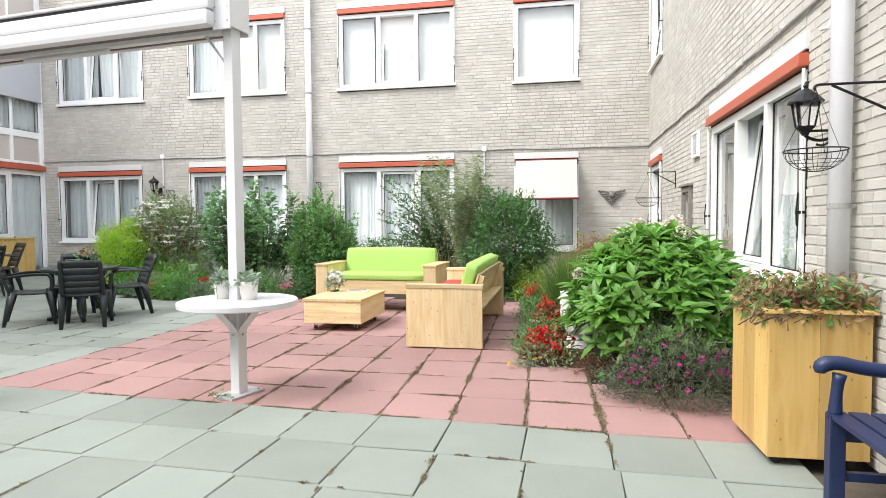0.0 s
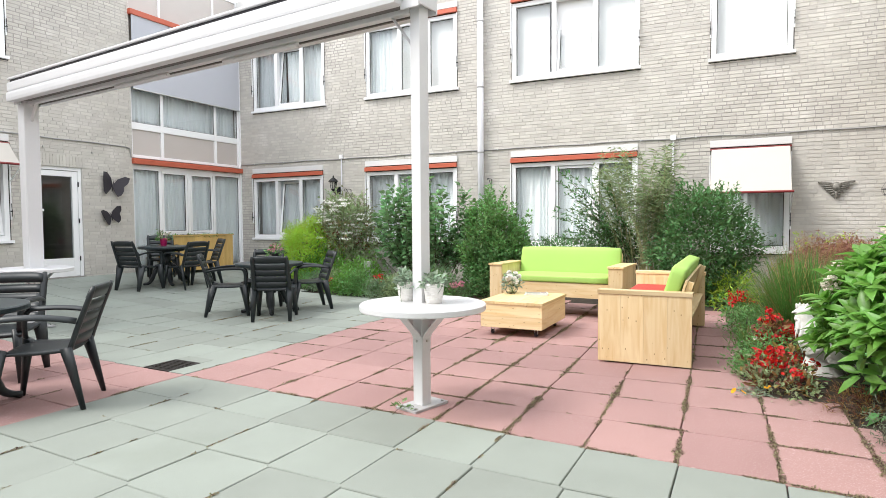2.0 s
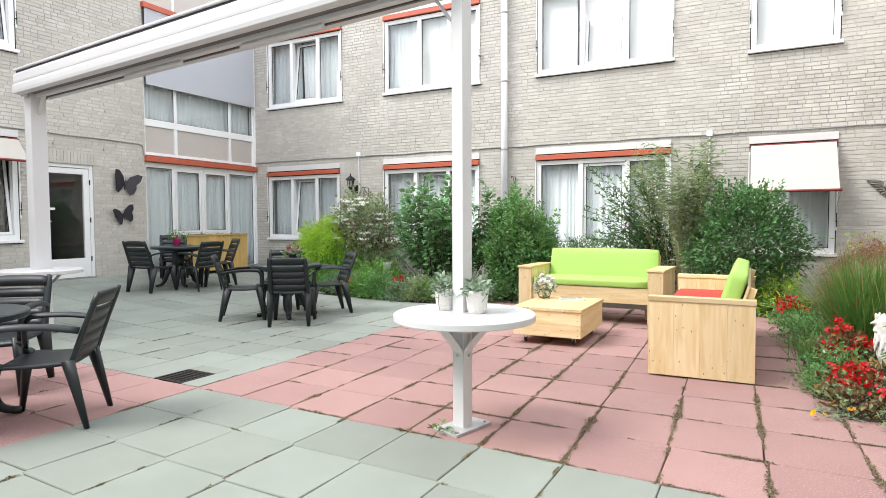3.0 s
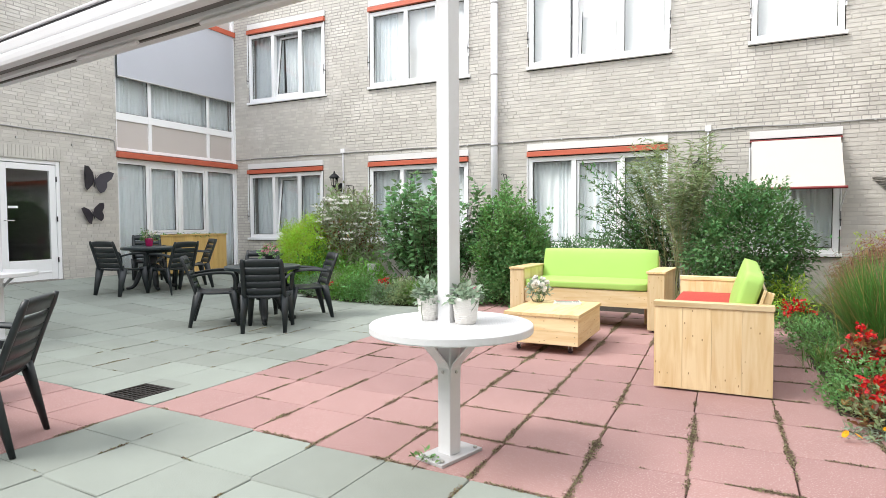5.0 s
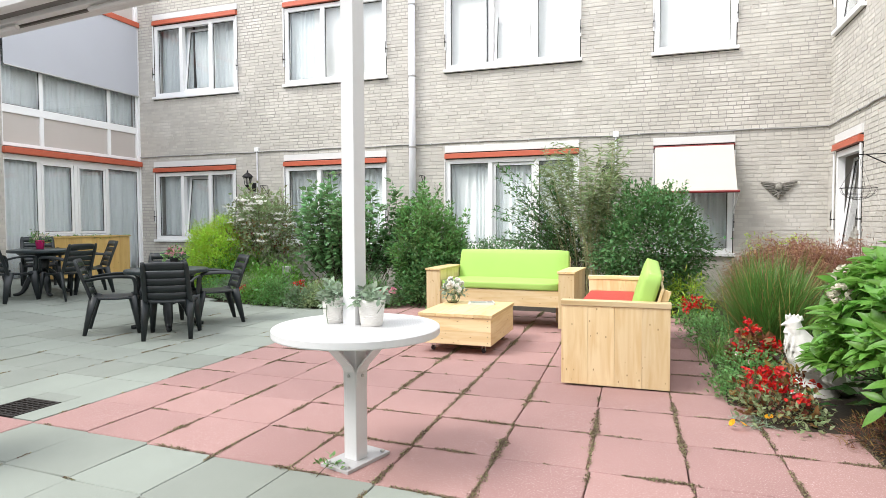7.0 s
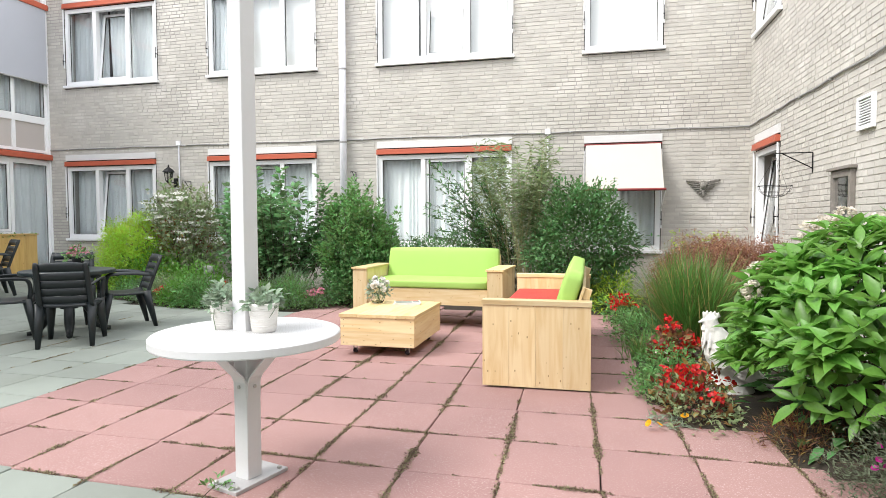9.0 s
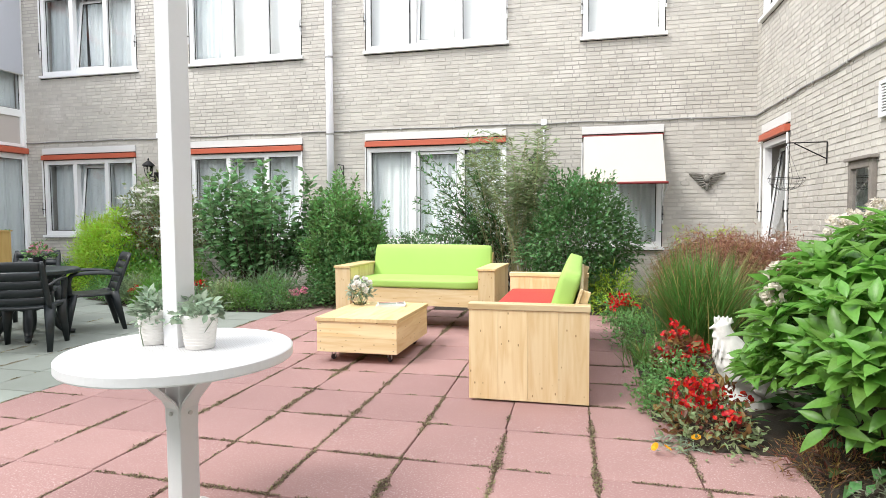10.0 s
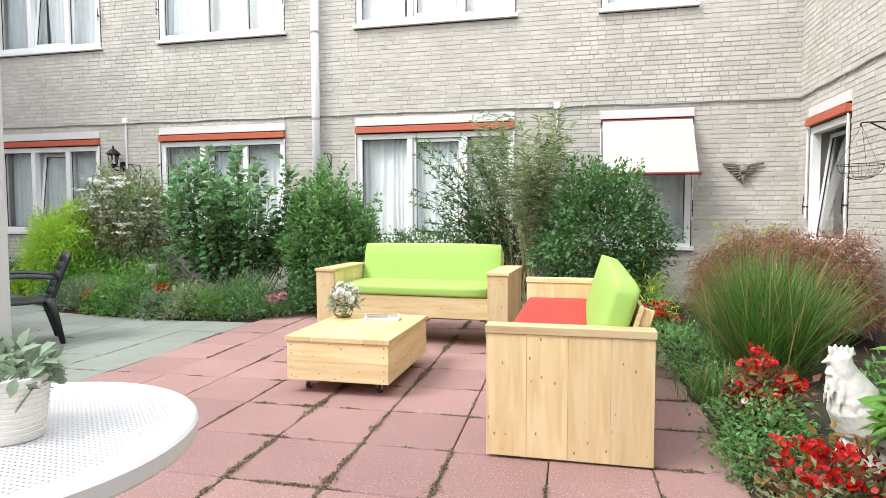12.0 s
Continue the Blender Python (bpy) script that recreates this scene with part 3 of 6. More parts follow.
def glass_door():
    count["door"] += 1
    u0, u1, z0, z1 = DOOR
    door = new("door_1")
    door.matrix_world = LEFT
    tagged(door, "closed white door with one large dark glass pane", "door", kind="structure")
    bm = bmesh.new()
    for v in ((u0, u0 + 0.06, z0, z1), (u1 - 0.06, u1, z0, z1), (u0 + 0.06, u1 - 0.06, z1 - 0.06, z1)):
        box(v[0], v[1], 0.03, 0.12, v[2], v[3], 0.004, bm)
    part("door_frame", bm, UPVC, door)
    a, b = u0 + 0.065, u1 - 0.065
    bm = bmesh.new()
    for v in ((a, a + 0.10, z0 + 0.02, z1 - 0.07), (b - 0.10, b, z0 + 0.02, z1 - 0.07), (a + 0.1, b - 0.1, z1 - 0.17, z1 - 0.07), (a + 0.1, b - 0.1, z0 + 0.02, z0 + 0.36)):
        box(v[0], v[1], 0.045, 0.10, v[2], v[3], 0.004, bm)
    box(a + 0.1, b - 0.1, 0.035, 0.045, z0 + 0.14, z0 + 0.155, 0.002, bm)
    leaf = part("door_leaf", bm, UPVC, door)
    g = part("pane", box(a + 0.09, b - 0.09, 0.07, 0.076, z0 + 0.35, z1 - 0.16), GLASS, leaf, "clear window glass")
    g.visible_shadow = False
    part("notice", box(a + 0.12, a + 0.27, 0.066, 0.069, 1.52, 1.56), UPVC, leaf, "small white notice strip")
    for z in (z0 + 0.3, z0 + 1.0, z1 - 0.35):
        part("hinge", tube([(u1 - 0.06, 0.028, z), (u1 - 0.06, 0.028, z + 0.09)], 0.011, 8), IRON, door)
    bm = tube([(a + 0.05, 0.04, z0 + 1.02), (a + 0.05, -0.01, z0 + 1.02), (a + 0.17, -0.01, z0 + 1.02)], 0.010, 8)
    part("door_handle", bm, STEEL, leaf)
    part("threshold", box(u0, u1, -0.04, 0.1, z0 - 0.06, z0 + 0.015, 0.004), STONE, door)
    room_box(door, u0, u1, z0, z1, 3.0)


glass_door()
for k in range(19):
    u = DOOR[0] - 0.06 + 0.0595 * k
    ob = part("brick", box(u, u + 0.049, -0.005, 0.008, DOOR[3] + 0.012, DOOR[3] + 0.215, 0.002), BRICK_PIECE, bpy.data.objects["wall_left"])

# ground: one sheet to the horizon under the paving
bm = bmesh.new()
xs = [-600, -200, -60, -20] + [-14 + 0.5 * k for k in range(20)] + [-3, 0, 4, 20, 60, 200, 600]
ys = [-600, -200, -60, -20, -6, 0, 6, 12, 20, 60, 200, 600]
grid = [[bm.verts.new((x, y, ground_z(max(x, -12)) - 0.045)) for y in ys] for x in xs]
for a, b in zip(grid, grid[1:]):
    for k in range(len(ys) - 1):
        bm.faces.new((a[k], b[k], b[k + 1], a[k + 1]))
tagged(part("ground", bm, SAND), "dark sand bed under the paving slabs", "ground", kind="structure")


def in_bed(x, y):
    """Where planting beds lie instead of paving."""
    if y > 9.1 + 0.25 * math.sin(x * 1.3) + (0.7 if x < -8 else 0.0) + (0.6 if x > -4.6 else 0.0) and x > -9.6:
        return True
    edge = -0.42 if y > 5.6 else (-0.2 if y > 5.1 else 0.3)
    return x > edge and y > 4.55


pavement = tagged(new("pavement"), "courtyard paving of red and grey-green concrete slabs", "pavement", kind="structure")


def slab_mesh(mat):
    """A bevelled slab of unit size, a few millimetres short of its cell."""
    h, e, t = 0.4935, 0.008, 0.05
    ring = ((-1, -1), (1, -1), (1, 1), (-1, 1))
    v = [(sx * (h - e), sy * (h - e), 0) for sx, sy in ring] + [(sx * h, sy * h, -0.005) for sx, sy in ring] + [(sx * h, sy * h, -t) for sx, sy in ring]
    f = [(0, 1, 2, 3)] + [(4 + k, 4 + (k + 1) % 4, (k + 1) % 4, k) for k in range(4)] + [(8 + k, 8 + (k + 1) % 4, 4 + (k + 1) % 4, 4 + k) for k in range(4)]
    me = bpy.data.meshes.new("paving_slab")
    me.from_pydata(v, [], f)
    me.materials.append(mat)
    return me


slabs = {True: slab_mesh(SLAB_RED), False: slab_mesh(SLAB_GREEN)}
far_lot = {True: ([], []), False: ([], [])}
rng = random.Random(5)
for i in range(-24, 6):
    for j in range(-21, 16):
        x, y, _ = joint(i + 0.5, j + 0.5)
        if x > WALL_R - 0.1 or x < WALL_L or y > WALL_Y - 0.1 or y < -6 or in_bed(x, y):
            continue
        red = (i >= -8 and j >= 0) or (-17 < i < -8 and -8 <= j < 0)
        if i in (-10, -9) and j == 0:
            continue
        ex, ey = joint(i + 1, j + 0.5) - joint(i, j + 0.5), joint(i + 0.5, j + 1) - joint(i + 0.5, j)
        slope = (ground_z(x + 0.1) - ground_z(x - 0.1)) / 0.2
        yaw = math.degrees(0.5 * (math.atan2(ex.y, ex.x) + math.atan2(-ey.x, ey.y)))
        m = Matrix.Translation((x, y, ground_z(x) + rng.uniform(-0.0025, 0.0025))) @ pose(0, 0, 0, rng.gauss(0, 0.2), -math.degrees(slope) + rng.gauss(0, 0.2), yaw + rng.gauss(0, 0.25)) @ Matrix.Diagonal((ex.length, ey.length, 1, 1))
        if -7.3 < x < 0.9 and 1.7 < y < 9.4:
            ob = new("paving_slab", slabs[red])
            ob.parent = pavement
            ob.matrix_world = m
        else:
            v, f = far_lot[red]
            k = len(v)
            v += [m @ p.co for p in slabs[red].vertices]
            f += [tuple(k + q for q in p.vertices) for p in slabs[red].polygons]
for red, (v, f) in far_lot.items():
    me = bpy.data.meshes.new("far_slabs")
    me.from_pydata(v, [], f)
    tagged(mesh_part("far_slabs", me, SLAB_RED_FAR if red else SLAB_GREEN_FAR, pavement), kind="stuff")

# planting soil, slightly mounded, its rim tucked under the paving
bm = bmesh.new()
step = 0.15
cells = {}
for i in range(-66, 12):
    for j in range(27, 77):
        x, y = i * step, j * step
        if x > WALL_R - 0.02 or y > WALL_Y - 0.02:
            continue
        rise = ground_z(x)
        if in_bed(x, y):
            cells[i, j] = bm.verts.new((x, y, rise + 0.03 + 0.03 * noise.noise((x * 1.5, y * 1.5, 0)) + 0.02 * noise.noise((x * 9, y * 9, 4))))
        elif any(in_bed(x + dx, y + dy) for dx in (-0.3, 0, 0.3) for dy in (-0.3, 0, 0.3)):
            cells[i, j] = bm.verts.new((x, y, rise - 0.03))
for (i, j), v in list(cells.items()):
    q = [cells.get(k) for k in ((i, j), (i + 1, j), (i + 1, j + 1), (i, j + 1))]
    if all(q):
        bm.faces.new(q)
tagged(part("planting_bed", bm, SOIL, smooth=True), "dark soil of the planting beds along the walls", "soil", kind="structure")


# ---- the white awning frame with its table ----
def awning_frame():
    th = thing("awning_frame", pose(-2.362, 3.95, 0, 0, 0, 0), "white steel awning frame on posts with a long cassette beam", "awning frame")
    end = Vector((-5.62, 0.635, 0))
    turn = math.atan2(-end.y, -end.x)
    for k, (p, z0) in enumerate(((Vector((0, 0, 0)), 0.0), (end, 0.04))):
        m = Matrix.Translation(p) @ Matrix.Rotation(turn, 4, "Z")
        foot = Matrix.Translation(p) @ Matrix.Rotation(turn - radians(9 if k == 0 else 0), 4, "Z")
        w = 0.043 if k == 0 else 0.08
        post = part("post", box(-w, w, -w, w, z0 + 0.012, 2.95, 0.006, turn=foot), WHITE, th, "white painted square steel post")
        plate = part("base_plate", box(-0.095 - w + 0.043, 0.095 + w - 0.043, -0.165, 0.165, z0, z0 + 0.018, 0.004, turn=foot), PLATE, th, "grey bolted base plate")
        for a, b in ((-0.068, -0.135), (0.068, -0.135), (-0.068, 0.135), (0.068, 0.135)):
            part("bolt", lathe([(0.012, z0 + 0.018), (0.012, z0 + 0.028), (0.006, z0 + 0.032)], 8, m=foot @ Matrix.Translation((a, b, 0))), STEEL, plate)
        s = -1 if k == 0 else 1
        bm = box(-0.075, 0.075, -0.115, -0.10, 2.69, 3.01, 0.006)
        box(-0.075, 0.075, 0.10, 0.115, 2.69, 3.01, 0.006, bm)
        box(0.06 if k == 0 else -0.075, 0.075 if k == 0 else -0.06, -0.1, 0.1, 2.71, 2.99, 0.004, bm)
        bm.transform(m)
        bracket = part("end_bracket", bm, WHITE, th, "white riveted end bracket")
        for a in (-0.05, 0.05):
            for z in (2.75, 2.85, 2.95):
                part("rivet", lathe([(0.007, 0), (0.007, 0.004)], 8, m=m @ Matrix.Translation((a, -0.115, z)) @ pose(0, 0, 0, 90)), STEEL, bracket)
        own = tube([(s * 0.05, 0, 2.47), (s * 0.22, 0, 2.69)], 0.022, 4, flat=0.5)
        own.transform(m)
        part("brace", own, WHITE, th)
    # the beam: a hollow cassette with lips, a dark slot and lamps beneath
    m = Matrix.Rotation(turn, 4, "Z")
    L = end.length + 0.05
    a, b = -L, -0.06
    part("beam", box(a, b, -0.03, 0.03, 2.69, 2.95, 0.01, turn=m), WHITE, th, "white awning cassette")
    for s, kind in ((-1, "front"), (1, "rear")):
        lo, hi = sorted((s * 0.10, s * 0.20))
        part(kind + "_lower_cassette", box(a - 0.03, b + 0.005, lo, hi, 2.71, 2.825, 0.035, turn=m), WHITE, th)
        lo, hi = sorted((s * 0.07, s * 0.185))
        part(kind + "_upper_cassette", box(a - 0.03, b + 0.005, lo, hi, 2.83, 2.935, 0.02, turn=m), WHITE, th)
        # dark strip drawn for the shade in the gap between cover and cassette
        lo, hi = sorted((s * 0.04, s * 0.16))
        part(kind + "_cloth_roll", box(a, b, lo, hi, 2.936, 2.964, turn=m), TIN, th, "dark strip painted as the shaded gap under the cover")
    part("cover", box(a - 0.03, b + 0.005, -0.18, 0.18, 2.966, 2.99, 0.01, turn=m), WHITE, th)
    # added dark plates put the slot's shade into colour, hiding the lit inner face
    part("slot_side", box(a, b, 0.078, 0.098, 2.702, 2.83, turn=m), SLOT_SHADE, th)
    part("slot_liner", box(a, b, -0.098, 0.098, 2.725, 2.735, turn=m), SLOT_SHADE, th, "dark grey liner painted as the shade in the underside slot")
    for u in (-3.3, -1.6):
        part("tube_lamp", tube([m @ Vector((u - 0.45, 0.0, 2.665)), m @ Vector((u + 0.45, 0, 2.665))], 0.018, 10), WHITE, th, "white fluorescent tube, unlit")
    # tables round both posts
    for k, p in enumerate((Vector((0.03, -0.035, -0.014)), end + Vector((0, -0.02, 0.02)))):
        c = Matrix.Translation(p)
        r = 0.43
        top = part("tabletop", lathe([(r - 0.02, 0.694), (r - 0.004, 0.697), (r, 0.703), (r, 0.734), (r - 0.006, 0.740), (r - 0.014, 0.742)], 72, m=c), WHITE, th, "round white perforated tabletop", smooth=False)
        for q in range(4):
            t = Matrix.Translation((0, 0, p.z) if k == 0 else end + Vector((0, 0, p.z))) @ Matrix.Rotation(turn - radians(9 if k == 0 else 0) + q * math.pi / 2, 4, "Z")
            own = bmesh.new()
            prof = [(0.0455, 0.42), (0.047, 0.495), (0.062, 0.525), (0.205, 0.672), (0.235, 0.690), (0.29, 0.6945)]
            sides = [[own.verts.new((r, w, z)) for r, z in prof] for w in (-0.040, 0.040)]
            for g in range(len(prof) - 1):
                own.faces.new((sides[0][g], sides[1][g], sides[1][g + 1], sides[0][g + 1]))
            own.transform(t)
            br = part("table_brace", own, WHITE, th)
            br.modifiers.new("plate", "SOLIDIFY").thickness = 0.006
            part("bolt", lathe([(0.009, 0), (0.009, 0.006), (0.004, 0.008)], 8, m=t @ Matrix.Translation((0.049, 0, 0.475)) @ pose(0, 0, 0, 0, 90, 0)), STEEL, br)
        if k == 0:
            v, f = [], []
            for a in range(-27, 28):
                for b in range(-27, 28):
                    x, y = a * 0.0132, b * 0.0132
                    if math.hypot(x, y) < 0.365:
                        f.append(tuple(range(len(v), len(v) + 6)))
                        v += [(p.x + x + 0.0031 * math.cos(g * math.pi / 3), p.y + y + 0.0031 * math.sin(g * math.pi / 3), p.z + 0.7428) for g in range(6)]
            me = bpy.data.meshes.new("perforation")
            me.from_pydata(v, [], f)
            tagged(mesh_part("perforation", me, STEEL, top, "fine round perforations"), kind="stuff")


awning_frame()


def plank_row(parent, name, mat, x0, x1, y0, y1, z0, z1, n, along, gap=0.0006, bevel=0.0012, m=None):
    """n boards side by side along one axis, each a board of its own."""
    for k in range(n):
        lo = [x0, y0, z0]
        hi = [x1, y1, z1]
        i = "xyz".index(along)
        w = (hi[i] - lo[i]) / n
        lo[i], hi[i] = lo[i] + k * w + gap / 2, lo[i] + (k + 1) * w - gap / 2
        part(name, box(lo[0], hi[0], lo[1], hi[1], lo[2], hi[2], bevel, turn=m), mat, parent)


def cushion(x0, x1, y0, y1, z0, z1, turn=None, puff=0.02, r=0.02):
    """A padded block with rounded edges and slightly swollen faces."""
    bm = bmesh.new()
    bmesh.ops.create_cube(bm, size=2.0)
    bmesh.ops.subdivide_edges(bm, edges=bm.edges[:], cuts=7, use_grid_fill=True)
    sx, sy, sz = (x1 - x0) / 2, (y1 - y0) / 2, (z1 - z0) / 2
    for v in bm.verts:
        x, y, z = v.co
        p = Vector((x * sx, y * sy, z * sz))
        core = Vector((max(-sx + r, min(sx - r, p.x)), max(-sy + r, min(sy - r, p.y)), max(-sz + r, min(sz - r, p.z))))
        d = p - core
        p = core + (d.normalized() * r if d.length > 1e-6 else d)
        swell = puff * (1 - x ** 4) * (1 - y ** 4) * (1 - z ** 4) if max(abs(x), abs(y), abs(z)) < 0.9999 else puff * sorted([(1 - abs(q) ** 3) for q in (x, y, z)])[1] * sorted([(1 - abs(q) ** 3) for q in (x, y, z)])[2]
        n = Vector((x ** 9, y ** 9, z ** 9))
        if n.length > 0:
            p += n.normalized() * swell
        v.co = p + Vector(((x0 + x1) / 2, (y0 + y1) / 2, (z0 + z1) / 2))
    if turn is not None:
        bm.transform(turn)
    return bm


def piping(parent, x0, x1, y0, y1, z, turn, mat):
    pts = [(x0, y0, z), (x1, y0, z), (x1, y1, z), (x0, y1, z), (x0, y0, z)]
    bm = tube(pts, 0.004, 6)
    if turn is not None:
        bm.transform(turn)
    part("piping", bm, mat, parent)


def sofa_green():
    th = thing("garden_sofa", pose(-3.55, 8.18, 0, 0, 0, -3), "pale pine plank garden sofa with lime green cushions", "sofa", "pine garden sofas")
    W, D = 1.85, 0.80
    for x0 in (0.0, W - 0.19):
        plank_row(th, "arm_board", PINE, x0 + 0.005, x0 + 0.185, 0.0, 0.022, 0.03, 0.665, 1, "x")
        plank_row(th, "arm_side_board", PINE, x0 + 0.005, x0 + 0.027, 0.024, D, 0.03, 0.665, 4, "y")
        plank_row(th, "arm_side_board", PINE, x0 + 0.163, x0 + 0.185, 0.024, D, 0.03, 0.665, 4, "y")
        part("arm_top", box(x0 - 0.008, x0 + 0.198, -0.012, D, 0.667, 0.692, 0.004), OILED, th, "oiled arm board")
    part("front_board", box(0.19, W - 0.19, 0.03, 0.055, 0.265, 0.455, 0.004), PINE_X, th)
    part("seat_board", box(0.19, W - 0.19, 0.06, D - 0.02, 0.43, 0.453, 0.003), PINE_X, th)
    lean = Matrix.Translation((0, 0.62, 0.34)) @ pose(0, 0, 0, -14)
    for k in range(3):
        part("back_board", box(0.19, W - 0.19, 0.10, 0.122, 0.02 + 0.17 * k, 0.18 + 0.17 * k, 0.004, turn=lean), PINE_X, th)
    for x in (0.3, W - 0.32):
        part("leg", box(x, x + 0.045, 0.55, 0.6, 0.0, 0.43, 0.003), PINE, th)
    for x in (0.03, W - 0.14):
        part("foot", box(x, x + 0.1, 0.06, 0.16, 0.0, 0.03), TIN, th)
    c = part("seat_cushion", cushion(0.20, W - 0.20, 0.02, 0.66, 0.455, 0.55, None, 0.007), LIME, th, "lime green seat cushion", True)
    piping(c, 0.205, W - 0.205, 0.03, 0.65, 0.54, None, LIME)
    c = part("back_cushion", cushion(0.20, W - 0.20, -0.02, 0.095, 0.09, 0.58, lean, 0.008), LIME, th, "lime green back cushion", True)


def sofa_red():
    th = thing("garden_sofa", pose(-1.54, 5.80, 0, 0, 0, 0), "pale pine plank garden sofa with red seat and lime back", "sofa", "pine garden sofas")
    W, L = 0.79, 2.36
    for y0 in (0.0, L - 0.10):
        plank_row(th, "arm_board", PINE, 0, W, y0, y0 + 0.024, 0.014, 0.618, 4, "x", 0.001)
        plank_row(th, "arm_inner_board", PINE, 0.01, W - 0.01, y0 + 0.07, y0 + 0.092, 0.014, 0.618, 4, "x", 0.001)
        part("arm_top", box(-0.006, W + 0.006, y0 - 0.008, y0 + 0.105, 0.62, 0.658, 0.004), PINE_X, th)
    part("front_board", box(0.03, 0.055, 0.1, L - 0.1, 0.23, 0.41, 0.004), PINE_Y, th)
    part("seat_board", box(0.06, W - 0.02, 0.1, L - 0.1, 0.385, 0.408, 0.003), PINE_Y, th)
    lean = Matrix.Translation((0.47, 0, 0.34)) @ pose(0, 0, 0, 0, 17, 0)
    for k in range(3):
        part("back_board", box(0.125, 0.147, 0.1, L - 0.1, 0.02 + 0.155 * k, 0.165 + 0.155 * k, 0.004, turn=lean), PINE_Y, th)
    for y in (0.12, L - 0.17):
        part("back_post", box(0.15, 0.20, y, y + 0.045, -0.05, 0.47, 0.004, turn=lean), PINE, th)
    for x in (0.08, W - 0.14):
        for y in (0.03, L - 0.085):
            part("foot", box(x, x + 0.06, y, y + 0.035, 0.0, 0.0145), TIN, th)
    part("seat_cushion", cushion(0.02, 0.55, 0.11, L - 0.11, 0.41, 0.50, None, 0.008), CORAL, th, "coral red seat cushion", True)
    part("back_cushion", cushion(-0.02, 0.115, 0.11, L - 0.13, 0.09, 0.555, lean, 0.014), LIME, th, "lime green back cushion", True)


sofa_green()
sofa_red()


def coffee_table():
    th = thing("coffee_table", pose(-3.015, 6.57, 0), "low pine box coffee table on castors with an oiled top", "table")
    W, D = 0.715, 0.98
    plank_row(th, "front_board", PINE_X, 0.0, W, 0.0, 0.02, 0.092, 0.355, 2, "z", 0.001)
    plank_row(th, "back_board", PINE_X, 0.0, W, D - 0.02, D, 0.092, 0.355, 2, "z", 0.001)
    for x in (0.0, W - 0.02):
        part("side_board", box(x, x + 0.02, 0.022, D - 0.022, 0.092, 0.355, 0.003), PINE_Y, th)
    plank_row(th, "top_board", OILED, -0.012, W + 0.012, -0.012, D + 0.012, 0.357, 0.387, 4, "x", 0.001)
    part("bottom_board", box(0.02, W - 0.02, 0.02, D - 0.02, 0.094, 0.11), PINE_Y, th)
    for x in (0.10, W - 0.10):
        for y in (0.12, D - 0.12):
            w = part("castor", lathe([(0.012, -0.011), (0.022, -0.011), (0.024, 0), (0.022, 0.011), (0.012, 0.011)], 16, m=Matrix.Translation((x, y, 0.024)) @ pose(0, 0, 0, 90, 0, 30)), TIN, th)
            bm = box(x - 0.025, x + 0.025, y - 0.025, y + 0.025, 0.084, 0.094, 0.002)
            tube([(x - 0.016, y, 0.025), (x - 0.016, y, 0.086)], 0.006, 6, bm)
            tube([(x + 0.016, y, 0.025), (x + 0.016, y, 0.086)], 0.006, 6, bm)
            part("fork", bm, STEEL, w)
    for x in (0.03, W - 0.03):
        for z in (0.12, 0.18, 0.27, 0.33):
            part("screw", lathe([(0.004, 0), (0.004, 0.002)], 8, m=Matrix.Translation((x, -0.0, z)) @ pose(0, 0, 0, 90)), TIN, th)


coffee_table()


def timber_planter(m, w, d, h, label, boards=4):
    th = thing("timber_planter", m, label, "planter", "timber planters")
    plank_row(th, "front_board", YELLOW_PINE, 0, w, 0, 0.02, 0.05, h - 0.025, boards, "x", 0.001, 0.0018)
    plank_row(th, "back_board", YELLOW_PINE, 0, w, d - 0.02, d, 0.05, h - 0.025, boards, "x", 0.001, 0.0018)
    plank_row(th, "side_board", YELLOW_PINE, 0, 0.02, 0.022, d - 0.022, 0.05, h - 0.025, 3, "y", 0.001, 0.0018)
    plank_row(th, "side_board", YELLOW_PINE, w - 0.02, w, 0.022, d - 0.022, 0.05, h - 0.025, 3, "y", 0.001, 0.0018)
    for v in ((-0.02, w + 0.02, -0.02, 0.06), (-0.02, w + 0.02, d - 0.06, d + 0.02)):
        part("rim_board", box(*v, h - 0.023, h, 0.004), YELLOW_PINE_Y, th)
    for v in ((-0.02, 0.06, 0.062, d - 0.062), (w - 0.06, w + 0.02, 0.062, d - 0.062)):
        part("rim_board", box(*v, h - 0.023, h, 0.004), YELLOW_PINE_Y, th)
    part("soil", box(0.02, w - 0.02, 0.02, d - 0.02, h - 0.2, h - 0.06), SOIL, th, "dark potting soil")
    for x in (0.06, w - 0.06):
        for y in (0.06, d - 0.06):
            part("castor", lathe([(0.012, -0.011), (0.027, -0.011), (0.027, 0.011), (0.012, 0.011)], 14, m=Matrix.Translation((x, y, 0.027)) @ pose(0, 0, 0, 90)), TIN, th)
    return th


timber_planter(pose(1.085, 3.21, 0, 0, 0, 1.5), 0.49, 0.60, 0.83, "tall varnished yellow pine planter on castors beside the wall", 2)
timber_planter(pose(-10.75, 8.85, ground_z(-10.9), 0, 0, 90), 1.6, 0.45, 0.80, "long varnished yellow pine planter before the glazing", 6)


